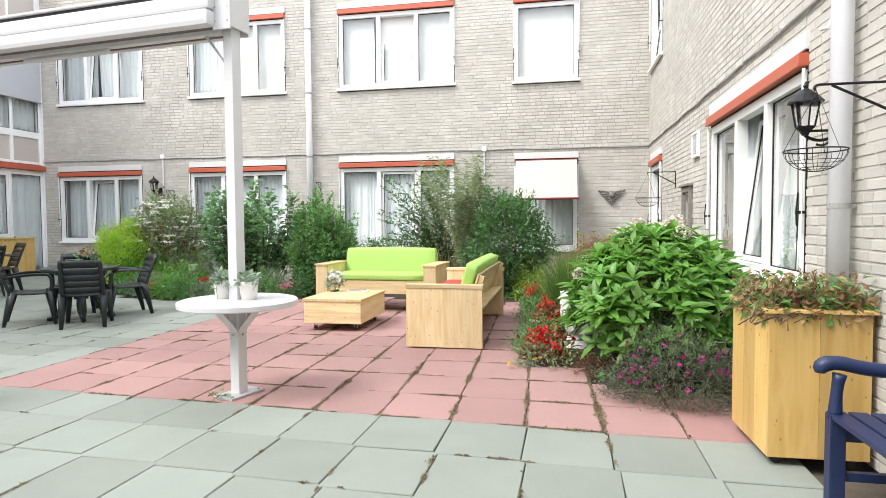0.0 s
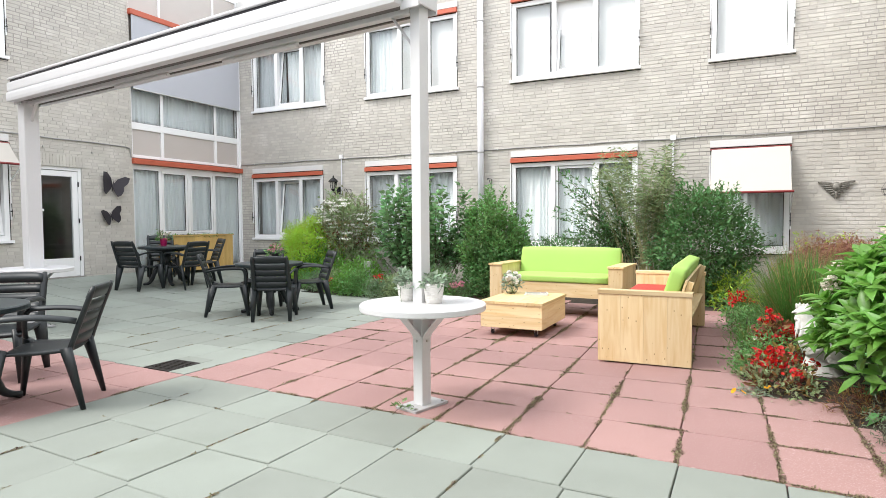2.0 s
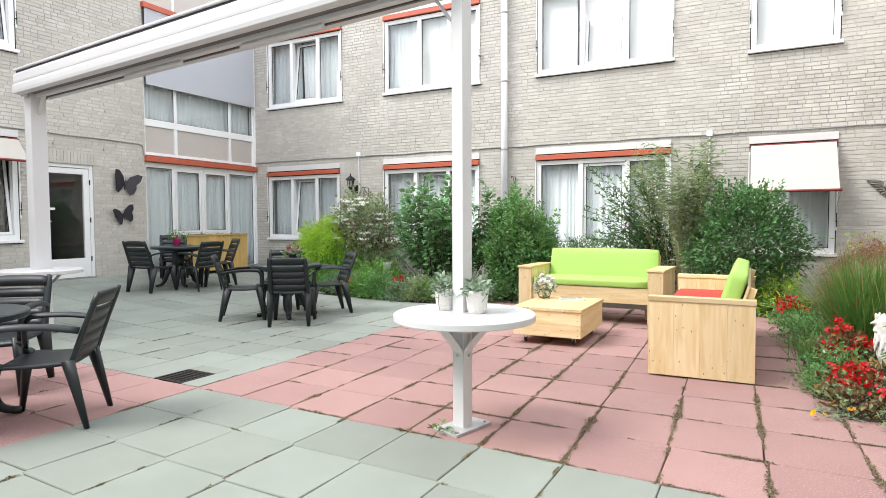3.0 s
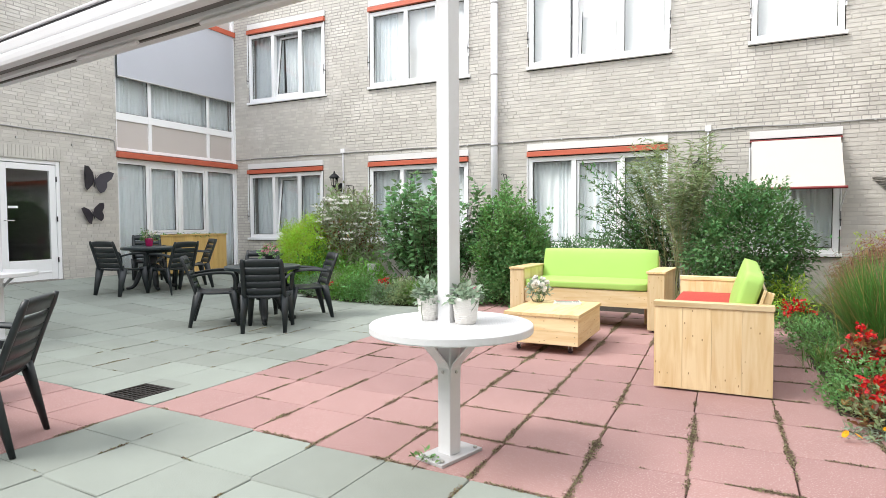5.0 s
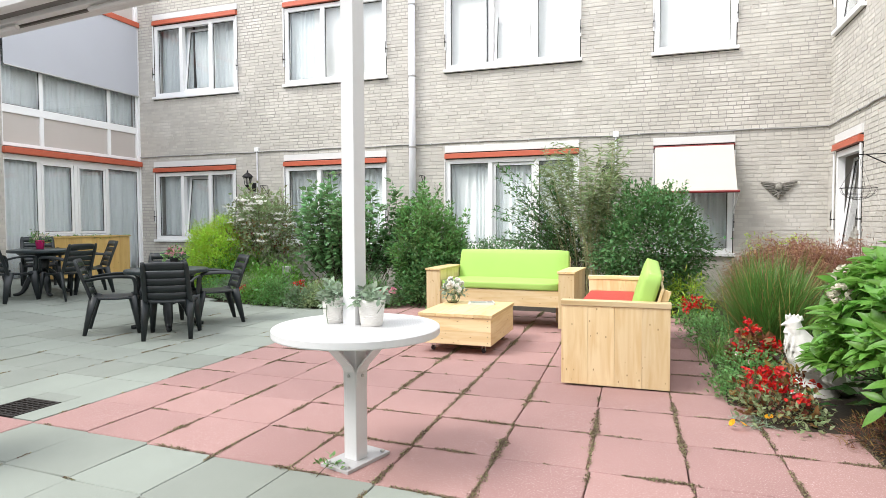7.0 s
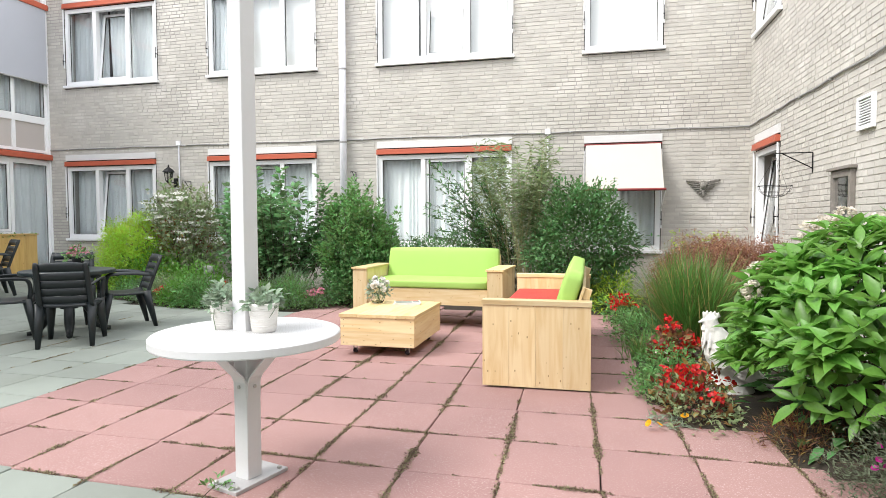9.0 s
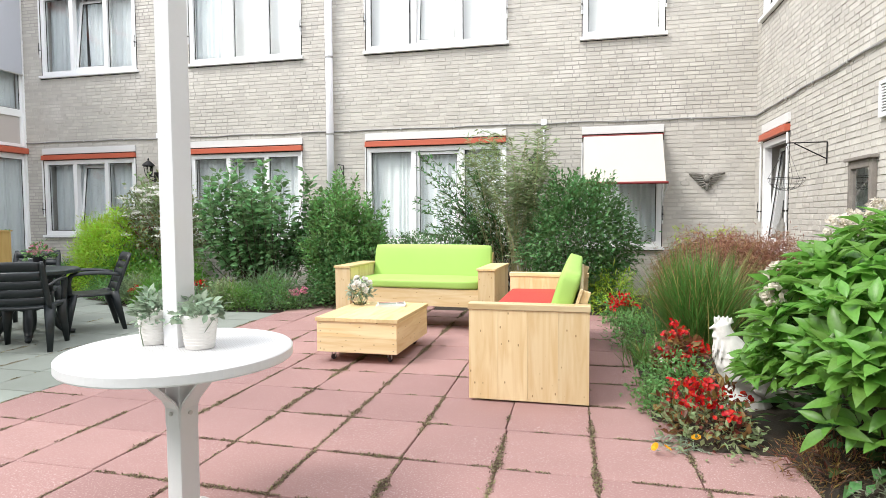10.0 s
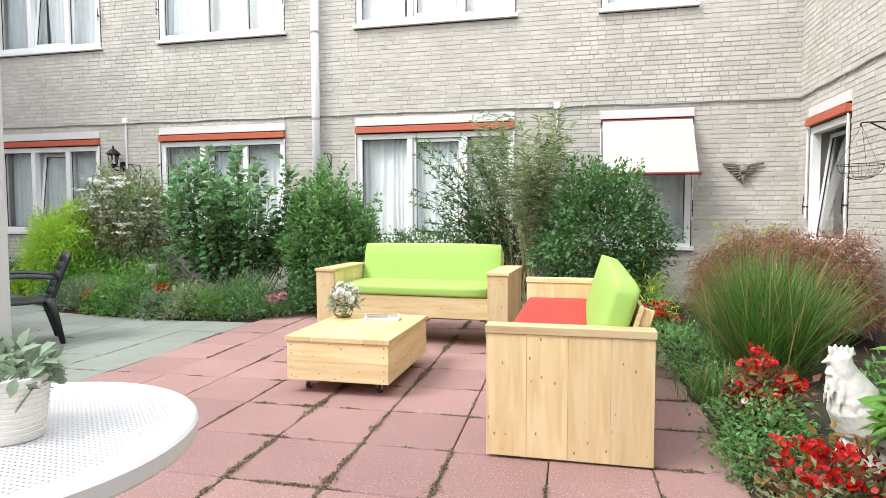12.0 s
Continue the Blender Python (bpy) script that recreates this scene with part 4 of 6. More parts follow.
# ---- resin chairs and tables ----
def resin_chair():
    """A stacking armchair of dark resin, facing +y, with a slatted back."""
    th = thing("resin_armchair", pose(0, 0, 0), "dark green resin stacking armchair with slatted back", "chair", "resin garden chairs")
    bm = bmesh.new()
    rows = []
    for k in range(9):
        y = -0.22 + 0.46 * k / 8
        dip = -0.012 * math.sin(math.pi * k / 8) + (-0.03 * ((k - 6) / 2) ** 2 if k > 6 else 0)
        w = 0.235 + 0.02 * k / 8
        rows.append([bm.verts.new((w * (2 * j / 8 - 1), y, 0.425 + dip - 0.012 * (1 - (2 * j / 8 - 1) ** 2))) for j in range(9)])
    for a, b in zip(rows, rows[1:]):
        for j in range(8):
            bm.faces.new((a[j], a[j + 1], b[j + 1], b[j]))
    seat = part("seat", bm, RESIN, th, "", True)
    seat.modifiers.new("shell", "SOLIDIFY").thickness = 0.022

    def back(x, z):
        t = (z - 0.40) / 0.46
        return Vector((x * (1 - 0.06 * t), -0.215 - 0.15 * t - 0.02 * t * t - 0.03 * (1 - (x / 0.25) ** 2), z))

    for s in (-1, 1):
        pts = [back(s * 0.225, 0.40 + 0.45 * k / 8) for k in range(9)]
        part("back_post", tube(pts, [0.028] * 8 + [0.018], 8, flat=0.7), RESIN, th, "", True)

    def slat(z0, z1, n=8):
        bm = bmesh.new()
        lo = [bm.verts.new(back(0.222 * (2 * k / n - 1), z0)) for k in range(n + 1)]
        hi = [bm.verts.new(back(0.222 * (2 * k / n - 1), z1)) for k in range(n + 1)]
        for k in range(n):
            bm.faces.new((lo[k], lo[k + 1], hi[k + 1], hi[k]))
        ob = part("slat", bm, RESIN, th, "", True)
        so = ob.modifiers.new("shell", "SOLIDIFY")
        so.thickness = 0.016

    for k in range(4):
        slat(0.435 + 0.079 * k, 0.435 + 0.079 * k + 0.070)
    n = 10
    bm = bmesh.new()
    lo = [bm.verts.new(back(0.225 * (2 * k / n - 1), 0.76)) for k in range(n + 1)]
    hi = [bm.verts.new(back(0.222 * (2 * k / n - 1), 0.845 - 0.014 * abs(2 * k / n - 1) ** 4)) for k in range(n + 1)]
    for k in range(n):
        bm.faces.new((lo[k], lo[k + 1], hi[k + 1], hi[k]))
    rail = part("top_rail", bm, RESIN, th, "", True)
    rail.modifiers.new("shell", "SOLIDIFY").thickness = 0.024
    for s in (1, -1):
        c = back(0, 0.805) + Vector((0, 0.02 * s, 0))
        if s == 1:
            part("badge", lathe([(0.018, 0), (0.018, 0.003)], 14, m=Matrix.Translation(c) @ pose(0, 0, 0, -72) @ Matrix.Diagonal((1, 0.55, 1, 1))), BADGE, rail, "small oval silver badge")
    for sx in (-1, 1):
        for front in (0, 1):
            y0, y1 = (0.19, 0.255) if front else (-0.20, -0.30)
            x0, x1 = sx * 0.225, sx * (0.255 if front else 0.235)
            pts = [Vector((x0, y0, 0.43)), Vector(((x0 + x1) / 2, (y0 + y1) / 2, 0.22)), Vector((x1, y1, 0.0))]
            part("leg", tube(pts, [0.060, 0.043, 0.026], 10, flat=0.55), RESIN, th, "", True)
        pts = arc((sx * 0.245, 0.215, 0.42), (sx * 0.262, 0.25, 0.64), (sx * 0.268, 0.17, 0.645), 6) + arc((sx * 0.268, 0.14, 0.648), (sx * 0.272, -0.08, 0.665), (sx * 0.235, -0.275, 0.615), 7)
        part("armrest", tube(pts, [0.030] * 5 + [0.027] * (len(pts) - 5), 8, flat=0.5), RESIN, th, "", True)
    return th


def resin_table():
    th = thing("resin_table", pose(0, 0, 0), "round dark green resin garden table on splayed legs", "table", "resin garden tables")
    r = 0.47
    part("tabletop", lathe([(r - 0.03, 0.668), (r - 0.004, 0.672), (r, 0.68), (r, 0.705), (r - 0.008, 0.714), (r - 0.03, 0.716)], 56), RESIN_TOP, th, "round blue-green resin top")
    part("apron", lathe([(0.30, 0.62), (0.36, 0.668)], 32), RESIN, th)
    part("column", lathe([(0.09, 0.28), (0.075, 0.42), (0.10, 0.62)], 20), RESIN, th, "", True)
    for k in range(4):
        t = Matrix.Rotation(math.pi / 4 + k * math.pi / 2, 4, "Z")
        bm = tube(arc((0.03, 0, 0.40), (0.17, 0, 0.36), (0.24, 0, 0.14), 6) + arc((0.26, 0, 0.10), (0.29, 0, 0.03), (0.40, 0, 0.025), 5), [0.05] * 7 + [0.045, 0.04, 0.036, 0.034, 0.032, 0.03], 8, flat=0.8)
        bm.transform(t)
        part("leg", bm, RESIN, th, "", True)
    return th


def at(x, y, face):
    """A pose on the paving whose +y looks along face."""
    return pose(x, y, ground_z(x), 0, 0, math.degrees(math.atan2(-face[0], face[1])))


chair = resin_chair()
table = resin_table()
chair.matrix_world = at(-5.98, 6.50, (-0.55, 0.83))
table.matrix_world = pose(-6.45, 6.93, 0)
GROUPS = [
    (None, [(-6.80, 6.50, (0.73, 0.68)), (-6.17, 7.43, (-0.62, -0.78)), (-6.98, 7.42, (0.55, -0.8))]),
    ((-9.90, 7.98), [(-9.73, 7.31, (-0.17, 0.98)), (-9.35, 7.93, (-1.0, 0.05)), (-10.45, 8.35, (0.8, -0.5)), (-9.62, 8.55, (-0.45, -0.85))]),
    ((-5.32, 2.52), [(-4.84, 2.88, (-0.76, -0.65)), (-5.95, 3.15, (0.62, -0.75))]),
]
for spot, seats in GROUPS:
    if spot:
        copy_thing(table, pose(*spot, ground_z(spot[0]), 0, 0, 20))
    for x, y, face in seats:
        copy_thing(chair, at(x, y, face))


# ---- fixtures on the walls ----
def wall_run(name, m, pts, r, mat, label, category, clips=0.0):
    th = thing(name, m, label, category)
    part("run", tube(pts, r, 8), mat, th)
    if clips:
        a, b = Vector(pts[0]), Vector(pts[-1])
        for k in range(int((b - a).length / clips)):
            p = a.lerp(b, (k + 0.5) * clips / (b - a).length)
            part("clip", box(p.x - 0.012, p.x + 0.012, -0.03, 0.0, p.z - 0.018, p.z + 0.018, 0.003), STEEL, th)
    return th


def sag(u0, u1, z0, z1, n=24):
    rr = random.Random(int(u0 * 10))
    return [(u0 + (u1 - u0) * k / n, -0.014, z0 + (z1 - z0) * k / n + rr.uniform(-0.012, 0.008)) for k in range(n + 1)]


wall_run("wall_cable", FAR, sag(-11.42, 1.59, 2.72, 2.68, 40), 0.012, CABLE, "grey cable clipped along the brick wall", "cable", 0.9)
wall_run("wall_cable", RIGHT, sag(-11.43, -3.86, 2.68, 2.66, 24), 0.012, CABLE, "grey cable clipped along the brick wall", "cable", 0.9)
wall_run("wall_cable", LEFT, sag(0.0, 8.35, 2.82, 2.83, 24) + [(8.44, -0.014, 2.80), (8.46, -0.014, 2.62)], 0.012, CABLE, "grey cable clipped along the brick wall", "cable", 0.9)


def downpipe(m, u, z0, z1, r, label):
    th = thing("downpipe", m, label, "pipe", "rain downpipes")
    part("pipe", tube([(u, -r - 0.03, z0), (u, -r - 0.03, z1)], r, 20), PIPE, th, "", True)
    z = z0 + 1.35
    while z < z1:
        bm = tube([(u, -r - 0.03, z), (u, -r - 0.03, z + 0.03)], r + 0.005, 20)
        box(u - 0.012, u + 0.012, -0.04, 0.0, z + 0.005, z + 0.025, 0, bm)
        part("pipe_clip", bm, CABLE, th)
        z += 1.28
    return th


downpipe(FAR, -5.0, 0.0, TOP, 0.062, "pale grey plastic rain pipe down the brick wall")
downpipe(RIGHT, -3.52, 0.0, TOP, 0.055, "pale grey plastic rain pipe near the planter")


def junction(m, u, z, drop, label):
    th = thing("junction_box", m, label, "junction box", "junction boxes")
    part("case", box(u - 0.045, u + 0.045, -0.05, 0.0, z - 0.04, z + 0.05, 0.006), UPVC, th)
    part("conduit", tube([(u, -0.02, z - 0.04), (u, -0.02, z - drop + 0.06), (u - 0.01, -0.04, z - drop), (u - 0.06, -0.06, z - drop + 0.01)], 0.014, 8), PIPE, th)


junction(FAR, -8.41, 2.75, 0.86, "white junction box with a conduit below")
junction(FAR, -1.43, 2.70, 0.7, "white junction box with a conduit behind shrubs")
junction(RIGHT, -3.80, 2.72, 0.3, "white junction box beside the rain pipe")


def wall_lantern(m, label):
    """A black coach lantern on a scrolled arm; local -y points out of the wall."""
    th = thing("wall_lantern", m, label, "wall lamp", "coach lanterns")
    part("wall_plate", box(-0.045, 0.045, -0.02, 0.0, -0.09, 0.09, 0.01), IRON, th)
    bm = tube(arc((0, -0.02, -0.03), (0, -0.12, -0.10), (0, -0.21, -0.03), 8), 0.011, 8)
    tube(arc((0, -0.05, -0.06), (0, -0.09, -0.12), (0, -0.14, -0.09), 8), 0.008, 6, bm)
    tube([(0, -0.02, 0.0), (0, -0.21, 0.0)], 0.009, 8, bm)
    part("arm", bm, IRON, th)
    c = Matrix.Translation((0, -0.21, 0))
    part("cup", lathe([(0.02, -0.03), (0.035, 0.0), (0.058, 0.02), (0.062, 0.03)], 6, m=c), IRON, th)
    part("glass", lathe([(0.056, 0.032), (0.082, 0.19)], 6, m=c), glass_lamp, th, "ribbed clear lamp glass")
    for k in range(6):
        a = k * math.pi / 3
        part("cage_bar", tube([(0.058 * math.cos(a), -0.21 + 0.058 * math.sin(a), 0.03), (0.086 * math.cos(a), -0.21 + 0.086 * math.sin(a), 0.195)], 0.006, 6), IRON, th)
    part("roof", lathe([(0.112, 0.19), (0.11, 0.20), (0.07, 0.245), (0.03, 0.275), (0.012, 0.29), (0.018, 0.305), (0.004, 0.335)], 12, m=c), IRON, th)
    return th


glass_lamp = glass_material("lamp_glass", (0.9, 0.9, 0.88), 0.25)
wall_lantern(FAR @ Matrix.Translation((-8.50, 0, 2.0)), "black iron coach lantern on the brick wall")
wall_lantern(RIGHT @ Matrix.Translation((-3.74, 0, 1.81)) @ Matrix.Scale(0.86, 4), "large black coach lantern beside the window")
wall_lantern(FAR @ Matrix.Translation((-1.55, 0, 1.92)), "black iron coach lantern half hidden by shrubs")


def basket_bracket(m, reach, label, basket=0.22, drop=0.34):
    """An iron wall bracket with a strut, and under it a wire hanging basket."""
    th = thing("basket_bracket", m, label, "bracket", "iron brackets")
    bm = tube([(0, -0.008, 0.0), (0, -0.008, -0.22)], 0.0065, 6)
    tube([(0, -0.005, 0.0), (0, -reach, 0.0)] + arc((0, -reach, 0), (0, -reach - 0.035, 0.0), (0, -reach - 0.02, -0.03), 5), 0.0065, 6, bm)
    tube([(0, -0.01, -0.17)] + [(0, -0.01 - (reach - 0.06) * k / 6, -0.17 + 0.165 * k / 6) for k in range(1, 7)], 0.0065, 6, bm)
    part("bracket_bar", bm, IRON, th)
    if basket:
        b = thing("hanging_basket", m @ Matrix.Translation((0, -reach - 0.015, -drop)), "empty black wire hanging basket on chains", "hanging basket", "wire hanging baskets")
        bm = bmesh.new()
        ring = [(basket * math.cos(a), basket * math.sin(a), 0) for a in (2 * math.pi * k / 28 for k in range(29))]
        tube(ring, 0.0035, 5, bm)
        part("rim", bm, IRON, b)
        bm = bmesh.new()
        for k in range(7):
            a = math.pi * k / 7
            tube([(basket * math.cos(t) * math.cos(a), basket * math.cos(t) * math.sin(a), -0.75 * basket * math.sin(t)) for t in (math.pi * j / 12 for j in range(13))], 0.0015, 4, bm)
        for s in (0.5, 0.82):
            r = basket * math.cos(math.asin(s))
            tube([(r * math.cos(a), r * math.sin(a), -0.75 * basket * s) for a in (2 * math.pi * k / 20 for k in range(21))], 0.0015, 4, bm)
        part("wire_mesh", bm, IRON, b)
        bm = bmesh.new()
        for k in range(3):
            a = 2 * math.pi * k / 3 + 0.4
            tube([(basket * math.cos(a), basket * math.sin(a), 0), (0, 0, drop - 0.03)], 0.0016, 4, bm)
        part("chains", bm, IRON, b)


basket_bracket(FAR @ Matrix.Translation((-8.17, 0, 2.02)), 0.24, "black iron bracket with a strut on the brick wall", 0.16, 0.3)
basket_bracket(FAR @ Matrix.Translation((-4.80, 0, 2.12)), 0.22, "black iron bracket above the shrub", 0)
basket_bracket(RIGHT @ Matrix.Translation((-8.75, 0, 1.98)), 0.36, "black iron bracket with a strut on the brick wall", 0.17, 0.36)
basket_bracket(RIGHT @ Matrix.Translation((-3.02, 0, 1.93)), 0.38, "black iron bracket beside the rain pipe", 0.135, 0.31)


def vent_grille():
    th = thing("vent_grille", RIGHT @ Matrix.Translation((-7.45, 0, 2.19)), "white plastic ventilation grille on the brick wall", "grille")
    bm = bmesh.new()
    for v in ((-0.16, 0.16, 0.12, 0.15), (-0.16, 0.16, -0.15, -0.12), (-0.16, -0.13, -0.12, 0.12), (0.13, 0.16, -0.12, 0.12)):
        box(v[0], v[1], -0.035, 0, v[2], v[3], 0.004, bm)
    part("frame", bm, UPVC, th)
    part("backing", box(-0.13, 0.13, -0.008, -0.004, -0.12, 0.12), CABLE, th)
    for k in range(10):
        part("slat", box(-0.13, 0.13, -0.026, -0.010, -0.118 + 0.024 * k, -0.118 + 0.024 * k + 0.009, turn=Matrix.Translation((0, 0, 0))), UPVC, th)


vent_grille()


def old_mirror():
    th = thing("wall_mirror", RIGHT @ Matrix.Translation((-7.90, 0, 1.29)), "old narrow mirror in a weathered grey wooden frame", "mirror")
    w, h = 0.235, 0.43
    for v in ((-w, -w + 0.055, -h, h), (w - 0.055, w, -h, h), (-w + 0.055, w - 0.055, h - 0.07, h), (-w + 0.055, w - 0.055, -h, -h + 0.055)):
        part("frame_bar", box(v[0], v[1], -0.045, 0, v[2], v[3], 0.008), OLD_WOOD, th)
    part("cornice", box(-w - 0.03, w + 0.03, -0.075, 0, h, h + 0.03, 0.008), OLD_WOOD, th)
    part("mirror_glass", box(-w + 0.05, w - 0.05, -0.02, -0.014, -h + 0.05, h - 0.065), MIRROR, th, "dull mirror glass")


old_mirror()


def angel_relief():
    bm = bmesh.new()
    for s in (-1, 1):
        for k in range(6):
            x1, z1 = 0.285 - 0.042 * k, 0.105 - 0.045 * k
            tube(arc((s * 0.03, -0.03, 0.06 - 0.03 * k), (s * 0.55 * x1, -0.055, 0.085 - 0.036 * k), (s * x1, -0.02, z1), 7), [0.02, 0.026, 0.028, 0.027, 0.026, 0.024, 0.02, 0.008], 6, bm, 0.6)
        tube(arc((s * 0.03, -0.045, 0.075), (s * 0.13, -0.065, 0.115), (s * 0.285, -0.03, 0.12), 8), 0.018, 6, bm)
    lathe([(0.01, -0.075), (0.045, -0.06), (0.062, -0.02), (0.06, 0.02), (0.04, 0.055), (0.01, 0.068)], 16, bm, Matrix.Translation((0, -0.055, 0.03)))
    for k in range(9):
        a = math.pi * k / 8
        lathe([(0.004, -0.018), (0.018, 0), (0.004, 0.018)], 8, bm, Matrix.Translation((0.058 * math.cos(a), -0.06, 0.055 + 0.045 * math.sin(a))))
    tube(arc((-0.05, -0.05, -0.04), (0, -0.07, -0.09), (0.05, -0.05, -0.04), 6), 0.018, 6, bm)
    lathe([(0.004, -0.19), (0.03, -0.14), (0.022, -0.10), (0.04, -0.06)], 10, bm, Matrix.Translation((0, -0.045, 0)))
    ob = part("angel_relief", bm, STONE, smooth=True)
    ob.matrix_world = FAR @ Matrix.Translation((0.955, 0, 1.76)) @ Matrix.Scale(0.86, 4)
    tagged(ob, "grey cast stone winged head relief on the brick wall", "relief")


angel_relief()


def butterfly(u, z, size, turn):
    th = thing("wall_butterfly", LEFT @ Matrix.Translation((u, -0.03, z)) @ pose(0, 0, 0, 0, turn, 0) @ Matrix.Scale(size, 4), "dark metal butterfly ornament on the brick wall", "ornament", "metal butterflies")
    outline = [(0, 0.05), (0.12, 0.30), (0.34, 0.46), (0.50, 0.44), (0.47, 0.22), (0.36, 0.06), (0.38, -0.10), (0.33, -0.27), (0.22, -0.36), (0.14, -0.26), (0.05, -0.12)]
    for s in (-1, 1):
        bm = bmesh.new()
        f = bm.faces.new([bm.verts.new((s * x, -0.45 * x * (0.5 if s < 0 else 1.0), y)) for x, y in outline])
        bmesh.ops.triangulate(bm, faces=[f])
        ob = part("wing", bm, TIN, th)
        ob.modifiers.new("sheet", "SOLIDIFY").thickness = 0.012
    part("body", tube([(0, -0.03, -0.2), (0, -0.04, 0.0), (0, -0.03, 0.16)], [0.012, 0.03, 0.02], 8), TIN, th)
    for s in (-1, 1):
        part("feeler", tube([(0, -0.03, 0.16), (s * 0.06, -0.05, 0.27)], 0.006, 5), TIN, th)


butterfly(8.02, 2.02, 0.52, 12)
butterfly(7.98, 1.42, 0.40, -16)


def drain_grate():
    th = thing("drain_grate", pose(-4.985, 4.055, 0, 0, 0, -2), "square dark cast iron drain grate in the paving", "drain")
    bm = bmesh.new()
    h = 0.168
    for v in ((-h, h, -h, -h + 0.022), (-h, h, h - 0.022, h), (-h, -h + 0.022, -h + 0.022, h - 0.022), (h - 0.022, h, -h + 0.022, h - 0.022)):
        box(*v, -0.04, 0.003, 0.003, bm)
    part("frame", bm, DRAIN, th)
    for k in range(8):
        y = -h + 0.043 + k * 0.0368
        part("bar", box(-h + 0.022, h - 0.022, y - 0.008, y + 0.008, -0.03, 0.001, 0.002), DRAIN, th)
    for k in range(5):
        x = -0.11 + 0.055 * k
        part("cross_bar", box(x - 0.007, x + 0.007, -h + 0.022, h - 0.022, -0.032, -0.003), DRAIN, th)
    for v in ((-0.588, -h - 0.004, -h, 0.325), (h + 0.004, 0.375, -h, 0.325), (-h, h, h + 0.004, 0.325)):
        part("concrete_surround", box(*v, -0.045, 0.0, 0.004), SLAB_GREEN, th, "grey-green concrete surround")
    part("pit", box(-h, h, -h, h, -0.0445, -0.041), SOIL, th)


drain_grate()


def blue_bench():
    th = thing("garden_bench", pose(0, 0, 0), "navy blue painted wooden garden bench with curled arms", "bench")
    x0, x1, y1, y0 = 1.20, 1.57, 2.82, 1.35
    for y in (y1 - 0.06, y0):
        part("leg", box(x0, x0 + 0.065, y, y + 0.06, 0.0, 0.42, 0.005), NAVY, th)
        part("back_leg", box(x1 - 0.065, x1, y, y + 0.06, 0.0, 0.88, 0.005), NAVY, th)
        bm = tube(arc((x0 + 0.03, y + 0.03, 0.40), (x0 + 0.03, y + 0.03, 0.52), (x0 + 0.045, y + 0.03, 0.60), 6), [0.036, 0.033, 0.03, 0.028, 0.028, 0.03, 0.034], 8, flat=0.9)
        part("arm_support", bm, NAVY, th, "", True)
        bm = tube(arc((x0 - 0.035, y + 0.03, 0.605), (x0 - 0.04, y + 0.03, 0.655), (x0 + 0.04, y + 0.03, 0.65), 6) + arc((x0 + 0.06, y + 0.03, 0.648), (x0 + 0.2, y + 0.03, 0.61), (x1, y + 0.03, 0.625), 6), [0.022, 0.03, 0.034, 0.034, 0.034] + [0.032] * 9, 10, flat=1.0)
        part("armrest", bm, NAVY, th, "", True)
        part("side_rail", box(x0 + 0.065, x1 - 0.065, y + 0.012, y + 0.048, 0.30, 0.40, 0.004), NAVY, th)
        part("stretcher", box(x0 + 0.065, x1 - 0.065, y + 0.015, y + 0.045, 0.12, 0.16, 0.004), NAVY, th)
    for k in range(4):
        a = x0 + 0.005 + k * 0.09
        part("seat_slat", box(a, a + 0.075, y0, y1, 0.402, 0.424, 0.004), NAVY, th)
    for k in range(4):
        z = 0.50 + 0.1 * k
        part("back_slat", box(x1 - 0.03, x1 - 0.008, y0, y1, z, z + 0.075, 0.004), NAVY, th)


blue_bench()


